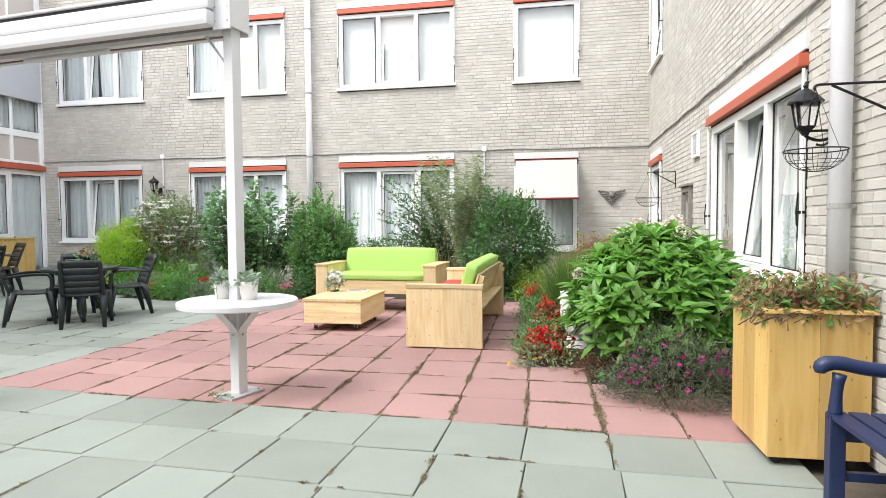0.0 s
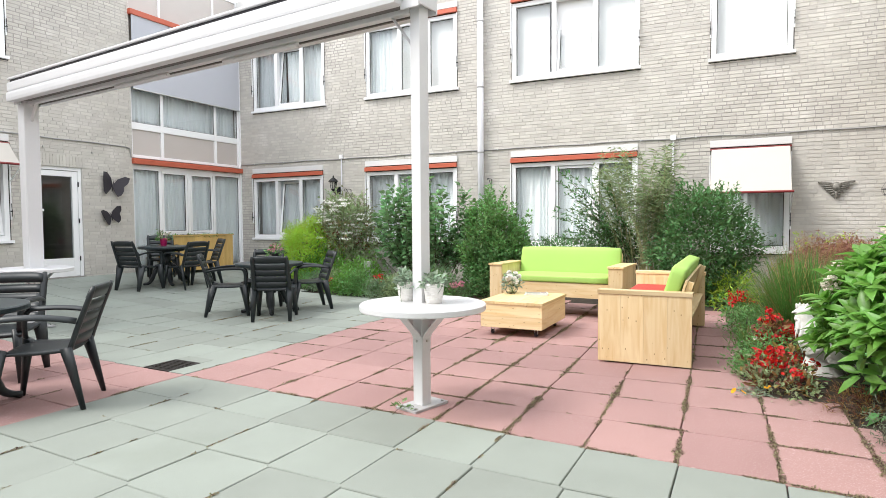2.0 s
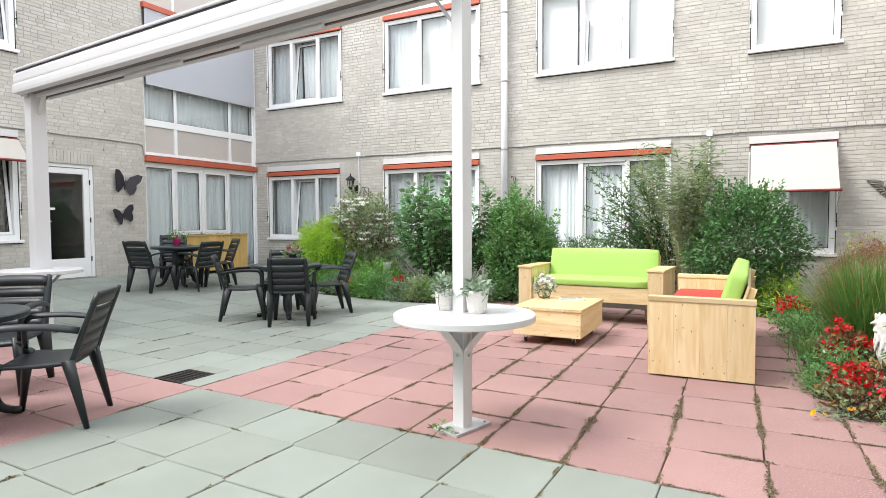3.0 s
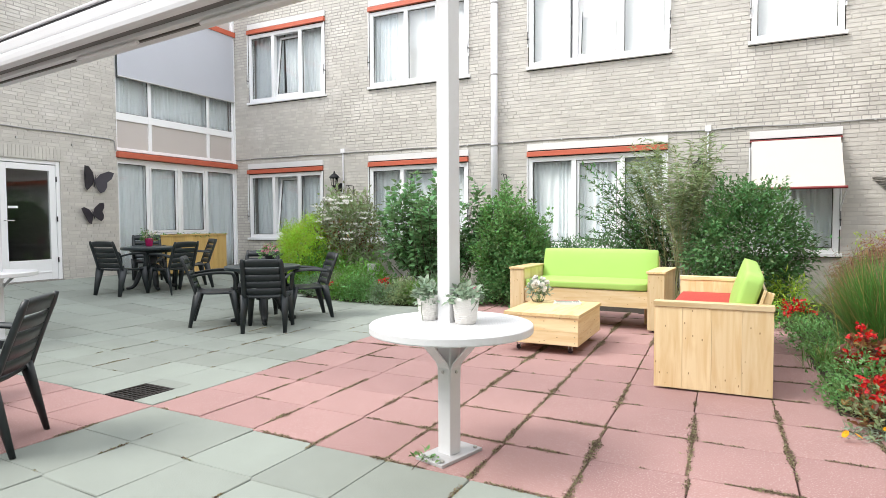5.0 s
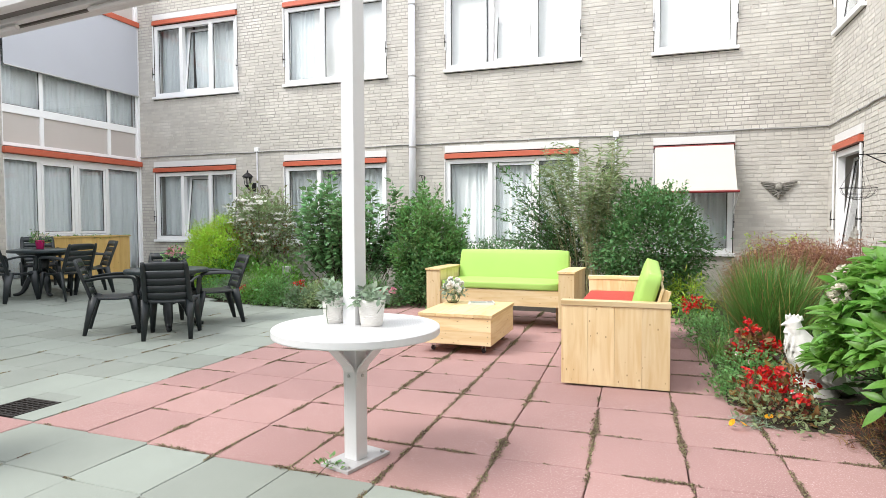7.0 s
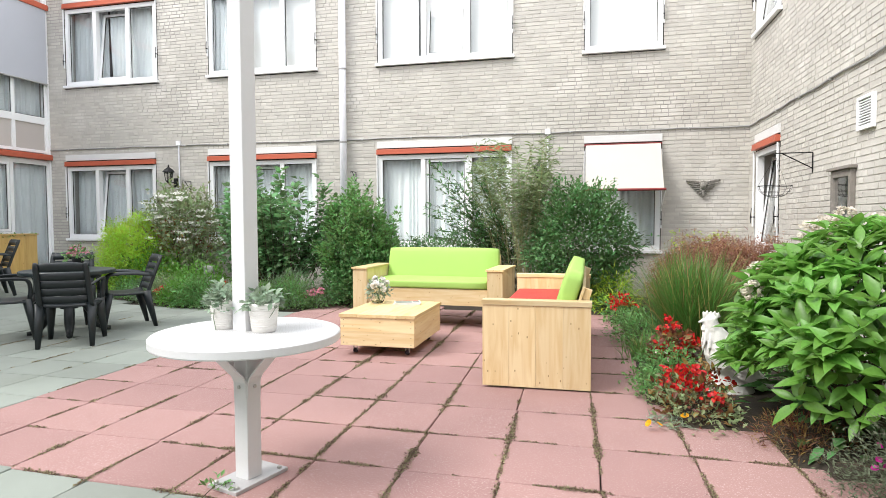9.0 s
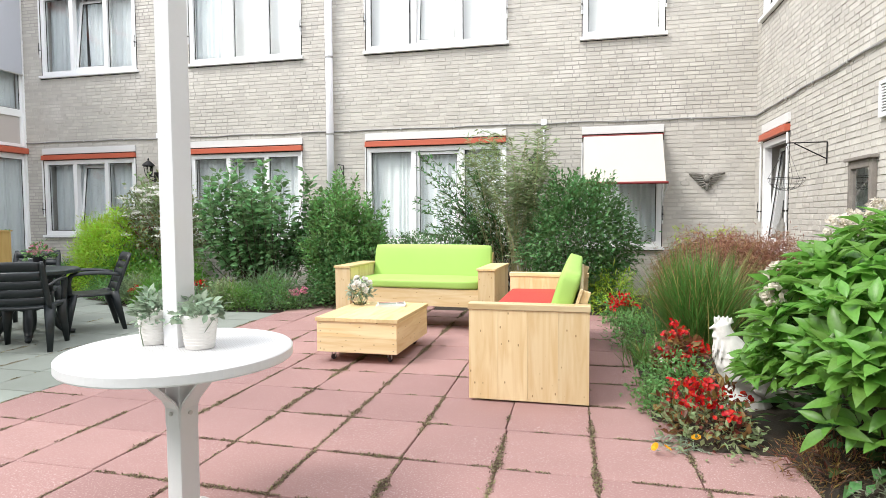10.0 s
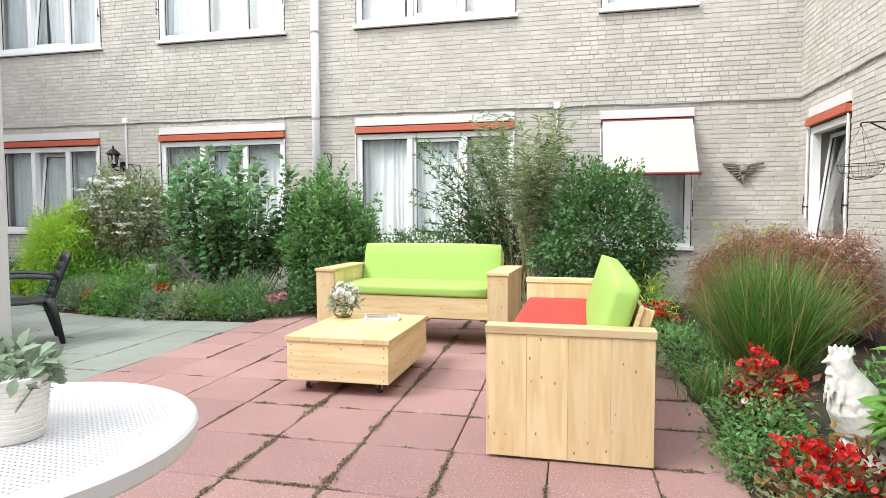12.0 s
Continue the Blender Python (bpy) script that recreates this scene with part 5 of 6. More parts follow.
def rooster():
    """Upright cast rooster: round comb, full hackle over a broad chest, folded wings and a drooping tail."""
    bm = bmesh.new()
    tube([(0.21, 0, 0.09), (0.14, 0, 0.14), (0.06, 0, 0.185), (0.0, 0, 0.225), (-0.03, 0, 0.275), (-0.042, 0, 0.325)], [0.045, 0.09, 0.118, 0.124, 0.105, 0.08], 20, bm, 0.85)
    tube([(-0.018, 0, 0.285), (-0.03, 0, 0.32), (-0.05, 0, 0.365), (-0.07, 0, 0.405), (-0.082, 0, 0.44), (-0.088, 0, 0.475), (-0.09, 0, 0.496)], [0.098, 0.098, 0.078, 0.060, 0.052, 0.045, 0.018], 20, bm, 0.9)
    tube([(-0.115, 0, 0.462), (-0.158, 0, 0.447)], [0.022, 0.004], 8, bm)
    for k in range(5):
        x = -0.125 + 0.021 * k
        tube([(x + 0.008, 0, 0.478), (x + 0.002, 0, 0.503), (x + 0.004 * k - 0.006, 0, 0.509 + 0.010 * math.sin(math.pi * (k + 0.8) / 5) + 0.004 * (k % 2))], [0.019, 0.015, 0.007], 8, bm, 0.6)
    lathe([(0.004, -0.034), (0.02, -0.014), (0.015, 0.012), (0.004, 0.022)], 10, bm, Matrix.Translation((-0.122, 0, 0.415)))
    for s in (-1, 1):
        for k in range(6):
            tube(arc((-0.02 + 0.012 * k, s * 0.10, 0.26 - 0.022 * k), (0.08, s * 0.125, 0.215 - 0.022 * k), (0.19 + 0.012 * k, s * 0.065, 0.13 - 0.014 * k), 8), [0.003, 0.016, 0.020, 0.021, 0.020, 0.018, 0.014, 0.010, 0.002], 8, bm)
    for ring, (z, r, drop) in enumerate(((0.40, 0.058, 0.07), (0.365, 0.078, 0.07), (0.33, 0.094, 0.075))):
        for k in range(12):
            a = 2 * math.pi * (k + 0.5 * ring) / 12
            x, y = math.cos(a), 0.9 * math.sin(a)
            c = -0.05 - 0.55 * (z - 0.365)
            tube(arc((c + x * r * 0.8, y * r * 0.8, z + 0.02), (c + x * r * 1.1, y * r * 1.1, z - 0.02), (c + 0.015 + x * r * 1.16, y * r * 1.16, z - drop), 6), [0.003, 0.007, 0.009, 0.010, 0.009, 0.006, 0.002], 8, bm, 0.6)
    for k in range(7):
        y = -0.048 + 0.016 * k
        tube(arc((0.12, y * 0.6, 0.15), (0.22, y, 0.17 - 0.02 * abs(k - 3)), (0.28 + 0.012 * (k % 3), y * 1.4, 0.04), 8), [0.03, 0.032, 0.032, 0.03, 0.028, 0.024, 0.02, 0.015, 0.006], 8, bm, 0.6)
    lathe([(0.13, 0.0), (0.135, 0.02), (0.12, 0.05), (0.10, 0.10), (0.09, 0.14)], 18, bm, Matrix.Translation((0.04, 0, 0)) @ Matrix.Diagonal((1.15, 0.75, 1, 1)))
    ob = part("rooster_statue", bm, PLASTER, smooth=True)
    rm = ob.modifiers.new("cast", "REMESH")
    rm.mode, rm.voxel_size, rm.use_smooth_shade = "VOXEL", 0.004, True
    sm = ob.modifiers.new("worn", "SMOOTH")
    sm.iterations = 2
    relief = bpy.data.textures.new("feather_relief", "VORONOI")
    relief.noise_scale = 0.035
    dp = ob.modifiers.new("feathers", "DISPLACE")
    dp.texture, dp.strength, dp.mid_level = relief, -0.0035, 0.3
    ob.matrix_world = pose(0.17, 6.0, 0.0, 0, 0, 12) @ Matrix.Scale(1.15, 4)
    tagged(ob, "white cast plaster rooster statue among red flowers", "statue")


rooster()


# ---- plants ----
def rows_of_leaves(P, D, N, L, W, rows=((0.45, 1.0),), fold=0.25, droop=0.25):
    """Leaf blades as separate small meshes: base points, ways, upper sides, lengths and half widths."""
    D = D / np.linalg.norm(D, axis=1, keepdims=True)
    sd = np.cross(D, N)
    sd /= np.linalg.norm(sd, axis=1, keepdims=True) + 1e-9
    up = np.cross(sd, D)
    L, W = L[:, None], W[:, None]
    pts = [P]
    for f, w in rows:
        c = P + D * L * f - up * L * droop * f * f
        pts += [c - sd * W * w + up * W * w * fold, c, c + sd * W * w + up * W * w * fold]
    pts.append(P + D * L - up * L * droop)
    V = np.stack(pts, 1)
    n, k = V.shape[:2]
    F = [(0, 2, 1), (0, 3, 2)]
    for r in range(len(rows) - 1):
        a, b = 1 + 3 * r, 4 + 3 * r
        F += [(a, a + 1, b + 1, b), (a + 1, a + 2, b + 2, b + 1)]
    a = 1 + 3 * (len(rows) - 1)
    F += [(a, a + 1, k - 1), (a + 1, a + 2, k - 1)]
    faces = []
    for q in range(n):
        o = q * k
        faces += [tuple(o + i for i in f) for f in F]
    me = bpy.data.meshes.new("foliage")
    me.from_pydata(V.reshape(-1, 3).tolist(), [], faces)
    return me


def unit(v):
    return v / (np.linalg.norm(v, axis=1, keepdims=True) + 1e-9)


def crown_points(rs, n_c, per, rx, ry, z0, z1, spread, hollow=0.45, lumps=0.3, dome=False):
    """Leaf bases in loose clusters over a lumpy crown, with the way outwards."""
    u = unit(rs.normal(size=(n_c, 3)))
    if dome:
        u[:, 2] = np.abs(u[:, 2]) * 1.0 - 0.12
        u = unit(u)
    r = hollow + (1 - hollow) * rs.random(n_c) ** 0.5
    lump = np.array([1 + lumps * noise.noise(Vector(p) * 2.2 + Vector((rx * 9, z1 * 5, 0))) + 0.5 * lumps * noise.noise(Vector(p) * 5) for p in u])
    r = r * lump
    mid, half = ((z0 + z1) / 2, (z1 - z0) / 2) if not dome else (z0, z1 - z0)
    C = np.stack([rx * u[:, 0] * r, ry * u[:, 1] * r, mid + half * u[:, 2] * r], 1)
    P = np.repeat(C, per, 0) + rs.normal(size=(n_c * per, 3)) * spread
    O = np.repeat(u, per, 0)
    return C, P, O


def plant(name, spot, label, category="shrub", group=""):
    return thing(name, pose(*spot), label, category, group)


def foliage(th, name, P, D, L, W, mat, rs, rows=((0.45, 1.0),), fold=0.25, droop=0.25, label=""):
    N = unit(np.array([0, 0, 1.0]) + rs.normal(size=P.shape) * 0.5)
    n = len(P)
    me = rows_of_leaves(P, D, N, L * rs.uniform(0.65, 1.2, n), W * rs.uniform(0.7, 1.2, n), rows, fold, droop)
    return tagged(mesh_part(name, me, mat, th, label), kind="stuff")


def stems(th, tips, rs, r=0.008, mat=None, base=0.06, n=14):
    bm = bmesh.new()
    for p in tips[rs.permutation(len(tips))[:n]]:
        b = Vector((rs.normal() * base, rs.normal() * base, 0))
        mid = b.lerp(Vector(p), 0.5) + Vector((rs.normal() * 0.05, rs.normal() * 0.05, 0.08))
        tube(arc(b, mid, p, 5), [r, r * 0.9, r * 0.75, r * 0.6, r * 0.45, r * 0.3], 6, bm)
    tagged(part("branchwork", bm, mat or BARK, th), kind="stuff")


def blooms(th, C, size, mat, rs, petals=5, name="flower_mass", label="", up=0.5, wide=0.5):
    n = len(C)
    axis = unit(rs.normal(size=(n, 3)) + np.array([0.0, -0.6, up * 2]))
    ref = unit(np.cross(axis, rs.normal(size=(n, 3))))
    oth = np.cross(axis, ref)
    P, D, N = [], [], []
    for k in range(petals):
        a = 2 * math.pi * k / petals
        d = ref * math.cos(a) + oth * math.sin(a) + axis * 0.3
        P.append(C)
        D.append(d)
        N.append(axis)
    P, D, N = np.concatenate(P), np.concatenate(D), np.concatenate(N)
    L = np.tile(size * rs.uniform(0.75, 1.2, n), petals)
    me = rows_of_leaves(P, D, N, L, L * wide, ((0.35, 0.75), (0.75, 1.0)), 0.12, 0.1)
    return tagged(mesh_part(name, me, mat, th, label), kind="stuff" if n > 6 else "")


BARK = material("brown_bark", (0.10, 0.07, 0.05), 0.9, 0, 0.2, 20, 120, 0.5, "")
LILAC_LEAF = leaf_material("lilac_leaf", (0.190, 0.345, 0.150), 0.40, 0.4, 0.03, 0.48, 0.4)
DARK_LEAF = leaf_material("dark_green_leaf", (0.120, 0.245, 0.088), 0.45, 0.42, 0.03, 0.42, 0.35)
MID_LEAF = leaf_material("mid_green_leaf", (0.175, 0.345, 0.110), 0.48, 0.4, 0.03, 0.42, 0.4)
FRESH_LEAF = leaf_material("fresh_green_leaf", (0.155, 0.345, 0.060), 0.38, 0.24, 0.010)
LIME_LEAF = leaf_material("yellow_green_needles", (0.47, 0.68, 0.075), 0.5, 0.25)
GREY_LEAF = leaf_material("grey_green_leaf", (0.205, 0.295, 0.170), 0.6)
OLIVE_LEAF = leaf_material("olive_leaf", (0.285, 0.365, 0.18), 0.45)
BLUE_LEAF = leaf_material("silvery_leaf", (0.32, 0.41, 0.30), 0.6, 0.25)
RUST_LEAF = leaf_material("rust_brown_leaf", (0.31, 0.150, 0.095), 0.6, 0.3)
ELDER_LEAF = leaf_material("elder_leaf", (0.29, 0.36, 0.18), 0.5, 0.4, 0.05)
BRONZE_LEAF = leaf_material("bronze_leaf", (0.221, 0.111, 0.046), 0.45, 0.4, 0.05)
DRY_LEAF = leaf_material("dry_tan_leaf", (0.360, 0.240, 0.130), 0.7, 0.3)
GRASS = leaf_material("grass_blade", (0.125, 0.255, 0.055), 0.5, 0.35, 0.03)
CANE = material("olive_yellow_cane", (0.36, 0.34, 0.17), 0.5, 0, 0.2, 12, 90, 0.1, "object")
STRAW = leaf_material("straw_blade", (0.429, 0.338, 0.130), 0.6, 0.3)
MOSS = leaf_material("joint_weed", (0.245, 0.195, 0.125), 0.7, 0.45, 0.08)
RED_PETAL = leaf_material("red_petal", (0.62, 0.012, 0.012), 0.5, 0.2, 0.008)
WHITE_PETAL = leaf_material("white_petal", (0.88, 0.87, 0.83), 0.6, 0.08, 0.008)
PALE_PETAL = leaf_material("faded_cream_petal", (0.72, 0.66, 0.58), 0.6, 0.15, 0.008)
PINK_PETAL = leaf_material("pink_petal", (0.70, 0.28, 0.38), 0.6, 0.25, 0.008)
PANSY_PETAL = leaf_material("white_pink_petal", (0.80, 0.58, 0.64), 0.6, 0.25, 0.01)
MAGENTA_PETAL = leaf_material("magenta_petal", (0.45, 0.02, 0.25), 0.5, 0.2, 0.008)
YELLOW_PETAL = leaf_material("orange_yellow_petal", (0.85, 0.42, 0.01), 0.5, 0.15, 0.008)


def sprigs(th, C, O, rs, n, length, L, W, mat, up=0.6):
    """Young shoots that stand out of the crown, leaves along each."""
    P, D = [], []
    order = np.argsort(-(C[:, 2] + 0.25 * np.linalg.norm(C[:, :2], axis=1) + rs.random(len(C)) * 0.5))[:n]
    for k in order:
        d = unit((O[k] * 0.7 + np.array([0, 0, up]) + rs.normal(size=3) * 0.25)[None])[0]
        m = int(length * rs.uniform(0.6, 1.2) / 0.022)
        for j in range(m):
            a = rs.normal(size=3)
            P.append(C[k] + d * 0.022 * j)
            D.append(unit((d * 0.9 + a * 0.6)[None])[0])
    foliage(th, "shoot_leaves", np.array(P), np.array(D), L, W, mat, rs)


def shrub(name, spot, rx, ry, z0, z1, n_c, per, L, W, mat, label, seed, spread=0.05, rows=((0.45, 1.0),), droop=0.25, upward=0.3, hollow=0.45, lumps=0.3, dome=False, r=0.008, trunk=14, category="shrub", extra=None, shoots=0):
    rs = np.random.RandomState(seed)
    th = plant(name, spot, label, category)
    C, P, O = crown_points(rs, n_c, per, rx, ry, z0, z1, spread, hollow, lumps, dome)
    keep = P[:, 2] > 0.01
    P, O = P[keep], O[keep]
    D = unit(O * 0.8 + np.array([0, 0, upward]) + rs.normal(size=P.shape) * 0.55)
    foliage(th, "foliage", P, D, L, W, mat, rs, rows, 0.25, droop)
    stems(th, C, rs, r, n=trunk)
    if shoots:
        sprigs(th, C, unit(C - np.array([0, 0, (z0 + z1) / 2])), rs, shoots, 0.26, L * 0.85, W * 0.85, mat)
    if extra:
        extra(th, C, P, O, rs)
    return th


# back bed, from the stairwell to the awning window
shrub("golden_conifer", (-8.42, 10.2, 0.1), 0.76, 0.58, 0.0, 1.24, 1500, 20, 0.075, 0.0065, LIME_LEAF, "low mounded yellow-green conifer in the bed", 11, 0.045, ((0.4, 1.0),), 0.5, 0.1, 0.5, 0.25, True)


def white_heads(th, C, P, O, rs):
    hi = P[(P[:, 2] > 0.85) & (P[:, 1] < 0.25)]
    spots = hi[rs.permutation(len(hi))[:46]]
    mid = P[(P[:, 2] < 1.25) & (P[:, 2] > 0.7)][::3] * np.array([0.9, 1.08, 1.0])
    foliage(th, "bronze_leaves", mid, unit(mid - np.array([0, 0, 0.9]) + rs.normal(size=mid.shape) * 0.5), 0.07, 0.017, BRONZE_LEAF, rs)
    pts = np.concatenate([s + np.array([0, -0.05, 0.05]) + rs.normal(size=(26, 3)) * np.array([0.05, 0.05, 0.008]) for s in spots])
    blooms(th, pts, 0.021, WHITE_PETAL, rs, 4, "flower_mass", "flat white flower heads", 1.0)


shrub("flowering_elder", (-7.70, 10.55, 0.05), 0.66, 0.5, 0.25, 1.72, 330, 13, 0.085, 0.021, ELDER_LEAF, "bronze-leaved elder shrub with white flower heads", 12, 0.09, droop=0.4, lumps=0.5, extra=white_heads, shoots=60)
shrub("green_underplanting", (-7.9, 9.95, 0.02), 0.8, 0.4, 0.0, 0.70, 300, 12, 0.08, 0.018, FRESH_LEAF, "fresh green leafy perennials in front of shrubs", 13, 0.07, dome=True)


shrub("green_underplanting", (-6.75, 9.7, 0.0), 0.55, 0.32, 0.0, 0.52, 220, 12, 0.08, 0.016, FRESH_LEAF, "fresh green leafy perennials in front of shrubs", 38, 0.07, dome=True)


def cane_shrub(name, spot, label, seed, n, base, rx, ry, top, low, L, W, mat, step=0.045, per=4, droop=0.3, peak=0.45, lift=0.55, r=0.009, whorl=0.03):
    """Many leafy stems that rise and spread from one stool; low is where their leaves begin, peak how far the outer ones fall short."""
    rs = np.random.RandomState(seed)
    th = plant(name, spot, label)
    P, D = [], []
    bm = bmesh.new()
    for k in range(n):
        a, q = rs.uniform(0, 2 * math.pi), math.sqrt(rs.random())
        dx, dy = math.cos(a) * q, math.sin(a) * q
        h = top * (1 - peak * q * q) * rs.uniform(0.80, 1.03) if rs.random() < 0.7 else top * rs.uniform(0.35, 0.75)
        b = Vector((rs.normal() * base, rs.normal() * base * 0.7, 0.0))
        tip = Vector((rx * dx, ry * dy, h))
        pts = arc(b, Vector((0.85 * rx * dx, 0.85 * ry * dy, 0.45 * h)), tip, 10)
        tube(pts, [r * (1 - 0.085 * j) for j in range(11)], 5, bm)
        length = sum((pts[j + 1] - pts[j]).length for j in range(10))
        m = int(length / step)
        for j in range(m):
            f = (j + rs.random()) / m
            c = pts[min(int(f * 10), 9)].lerp(pts[min(int(f * 10) + 1, 10)], f * 10 % 1)
            if c.z < low * rs.uniform(0.7, 1.4):
                continue
            d = (pts[min(int(f * 10) + 1, 10)] - pts[min(int(f * 10), 9)]).normalized()
            wide = whorl * (1.8 - f)
            for g in range(per):
                o = unit(rs.normal(size=(1, 3)) * np.array([1, 1, 0.3]))[0]
                P.append((c.x + o[0] * wide, c.y + o[1] * wide, c.z + o[2] * wide))
                D.append((o[0] + d.x * f * lift, o[1] + d.y * f * lift, o[2] + (f * 1.5 - 0.45) * lift))
    tagged(part("branchwork", bm, BARK, th), kind="stuff")
    foliage(th, "foliage", np.array(P), np.array(D), L, W, mat, rs, ((0.3, 1.0), (0.65, 0.7)), 0.25, droop)
    return th


cane_shrub("lilac_shrub", (-5.52, 10.0, 0.0), "broad dark green lilac with upright leafy shoots", 14, 66, 0.15, 1.12, 0.5, 2.16, 0.45, 0.110, 0.035, LILAC_LEAF, 0.055, 4, 0.32, 0.26, 0.7, 0.010, 0.035)
cane_shrub("laurel_shrub", (-4.20, 10.0, 0.0), "dense upright mid green shrub beside the sofa", 15, 145, 0.16, 0.70, 0.58, 1.98, 0.12, 0.070, 0.015, MID_LEAF, 0.04, 5, 0.2, 0.52, 0.9, 0.006, 0.04)
shrub("dark_underplanting", (-4.05, 9.75, 0.0), 0.62, 0.45, 0.0, 0.95, 420, 14, 0.07, 0.017, DARK_LEAF, "dark green low shrub beside the sofa", 16, 0.06, dome=True)
shrub("lavender_clump", (-4.98, 9.35, 0.0), 0.55, 0.34, 0.0, 0.50, 330, 18, 0.06, 0.003, GREY_LEAF, "grey-green lavender clump at the bed edge", 17, 0.05, upward=0.9, dome=True, category="plant")


def willow_leaf_bush():
    """Tall loose canes with narrow leaves before the wide window."""
    rs = np.random.RandomState(18)
    th = plant("bamboo_clump", (-1.78, 10.45, 0.0), "tall loose clump of narrow-leaved canes")
    P, D = [], []
    for k in range(70):
        b = Vector((rs.normal() * 0.16, rs.normal() * 0.12, 0))
        lean = float(np.clip(rs.normal() * 0.55, -1.2, 0.62))
        h = rs.uniform(1.6, 2.52) * (1 - 0.12 * abs(lean))
        tip = b + Vector((lean + (-0.25 if rs.random() < 0.3 else 0), rs.normal() * 0.25 - 0.1, h))
        pts = arc(b, b.lerp(tip, 0.5) + Vector((-0.2 * lean, 0, 0.25)), tip, 14)
        part("cane", tube(pts, [0.007 * (1 - 0.75 * j / 14) for j in range(15)], 5), CANE, th)
        for j in range(4, 15):
            for q in range(13 if j > 8 else 6 if j > 5 else 2):
                a = rs.uniform(0, 6.28)
                P.append(pts[j] + Vector((rs.normal() * 0.02, rs.normal() * 0.02, rs.normal() * 0.04)))
                D.append((math.cos(a), math.sin(a), rs.uniform(-0.1, 0.9)))
    P2, D2 = [], []
    for k in range(34):
        b = Vector((rs.normal() * 0.14 - 0.1, rs.normal() * 0.1, 0))
        tip = Vector((rs.uniform(-1.45, -0.35), rs.uniform(-0.45, 0.1), rs.uniform(0.95, 2.15)))
        pts = arc(b, b.lerp(tip, 0.45) + Vector((0.12, 0, 0.55)), tip, 16)
        part("cane", tube(pts, [0.006 * (1 - 0.75 * j / 16) for j in range(17)], 5), BARK, th)
        for j in range(6, 17):
            way = (pts[j] - pts[j - 1]).normalized()
            for q in range(7):
                a = rs.uniform(0, 6.28)
                P2.append(pts[j].lerp(pts[j - 1], rs.random()))
                D2.append((0.8 * math.cos(a) + way.x, 0.8 * math.sin(a) + way.y, rs.uniform(-0.5, 0.5) + way.z))
    foliage(th, "spray_leaves", np.array([tuple(p) for p in P2]), np.array(D2), 0.088, 0.0135, DARK_LEAF, rs, ((0.35, 1.0),), 0.2, 0.35)
    foliage(th, "foliage", np.array([tuple(p) for p in P]), np.array(D), 0.125, 0.0105, OLIVE_LEAF, rs, ((0.35, 1.0),), 0.2, 0.35)


willow_leaf_bush()
shrub("camellia_shrub", (-0.88, 10.1, 0.0), 0.70, 0.55, 0.0, 1.66, 950, 13, 0.068, 0.018, DARK_LEAF, "dense rounded dark green evergreen shrub", 19, 0.07, upward=0.2, hollow=0.5, lumps=0.35, shoots=70)
shrub("window_herbs", (-3.0, 10.9, 0.0), 0.95, 0.3, 0.4, 0.99, 420, 12, 0.06, 0.012, DARK_LEAF, "low dark green plants under the window", 20, 0.05)


# right bed, from the corner to the paving edge
def maple_leaves(th, C, P, O, rs):
    yl = np.stack([rs.uniform(-0.55, 0.25, 260), rs.uniform(0.15, 0.5, 260), rs.uniform(0.75, 1.12, 260)], 1)
    foliage(th, "yellow_sprays", yl, rs.normal(size=(260, 3)), 0.06, 0.008, LIME_LEAF, rs)


shrub("weeping_maple", (0.80, 9.25, 0.0), 0.78, 0.80, 0.36, 1.02, 1500, 24, 0.062, 0.0042, RUST_LEAF, "weeping rust-red cut-leaf maple mound", 21, 0.06, ((0.4, 1.0),), 0.9, -0.1, 0.6, 0.3, True, 0.014, 10, extra=maple_leaves)


def grass_clump(spot, n, length, spread, seed, label):
    rs = np.random.RandomState(seed)
    th = plant("grass_clump", spot, label, "grass")
    for mat, name, m, f in ((GRASS, "blade_tuft", int(n * 0.88), 1.0), (STRAW, "dry_blade_tuft", int(n * 0.12), 1.05)):
        a = rs.uniform(0, 2 * math.pi, m)
        b = rs.normal(size=(m, 2)) * 0.10
        lean = rs.uniform(0.04, 1.0, m) ** 1.3 * spread * 1.5 + 0.03
        P = np.stack([b[:, 0], b[:, 1], np.zeros(m)], 1)
        D = np.stack([np.cos(a) * lean, np.sin(a) * lean, np.ones(m)], 1)
        N = np.stack([-np.cos(a), -np.sin(a), lean], 1)
        L = length * f * rs.uniform(0.5, 1.12, m)
        me = rows_of_leaves(P, D, N, L, np.full(m, 0.0036), ((0.25, 1.0), (0.5, 0.95), (0.75, 0.7)), 0.2, 0.15)
        tagged(mesh_part(name, me, mat, th), kind="stuff")
    return th


grass_clump((0.20, 7.55, 0.0), 1900, 1.0, 0.58, 22, "large arching clump of green reed grass")
grass_clump((-0.20, 6.95, 0.0), 420, 0.27, 0.7, 23, "low spreading grass at the paving edge")
grass_clump((0.35, 8.3, 0.0), 420, 0.80, 0.5, 24, "arching green grass behind the large clump")
shrub("fern_clump", (-0.42, 9.75, 0.0), 0.34, 0.3, 0.0, 0.55, 90, 14, 0.10, 0.006, LIME_LEAF, "yellow-green fern beside the sofa", 25, 0.05, droop=0.5, dome=True, category="plant")


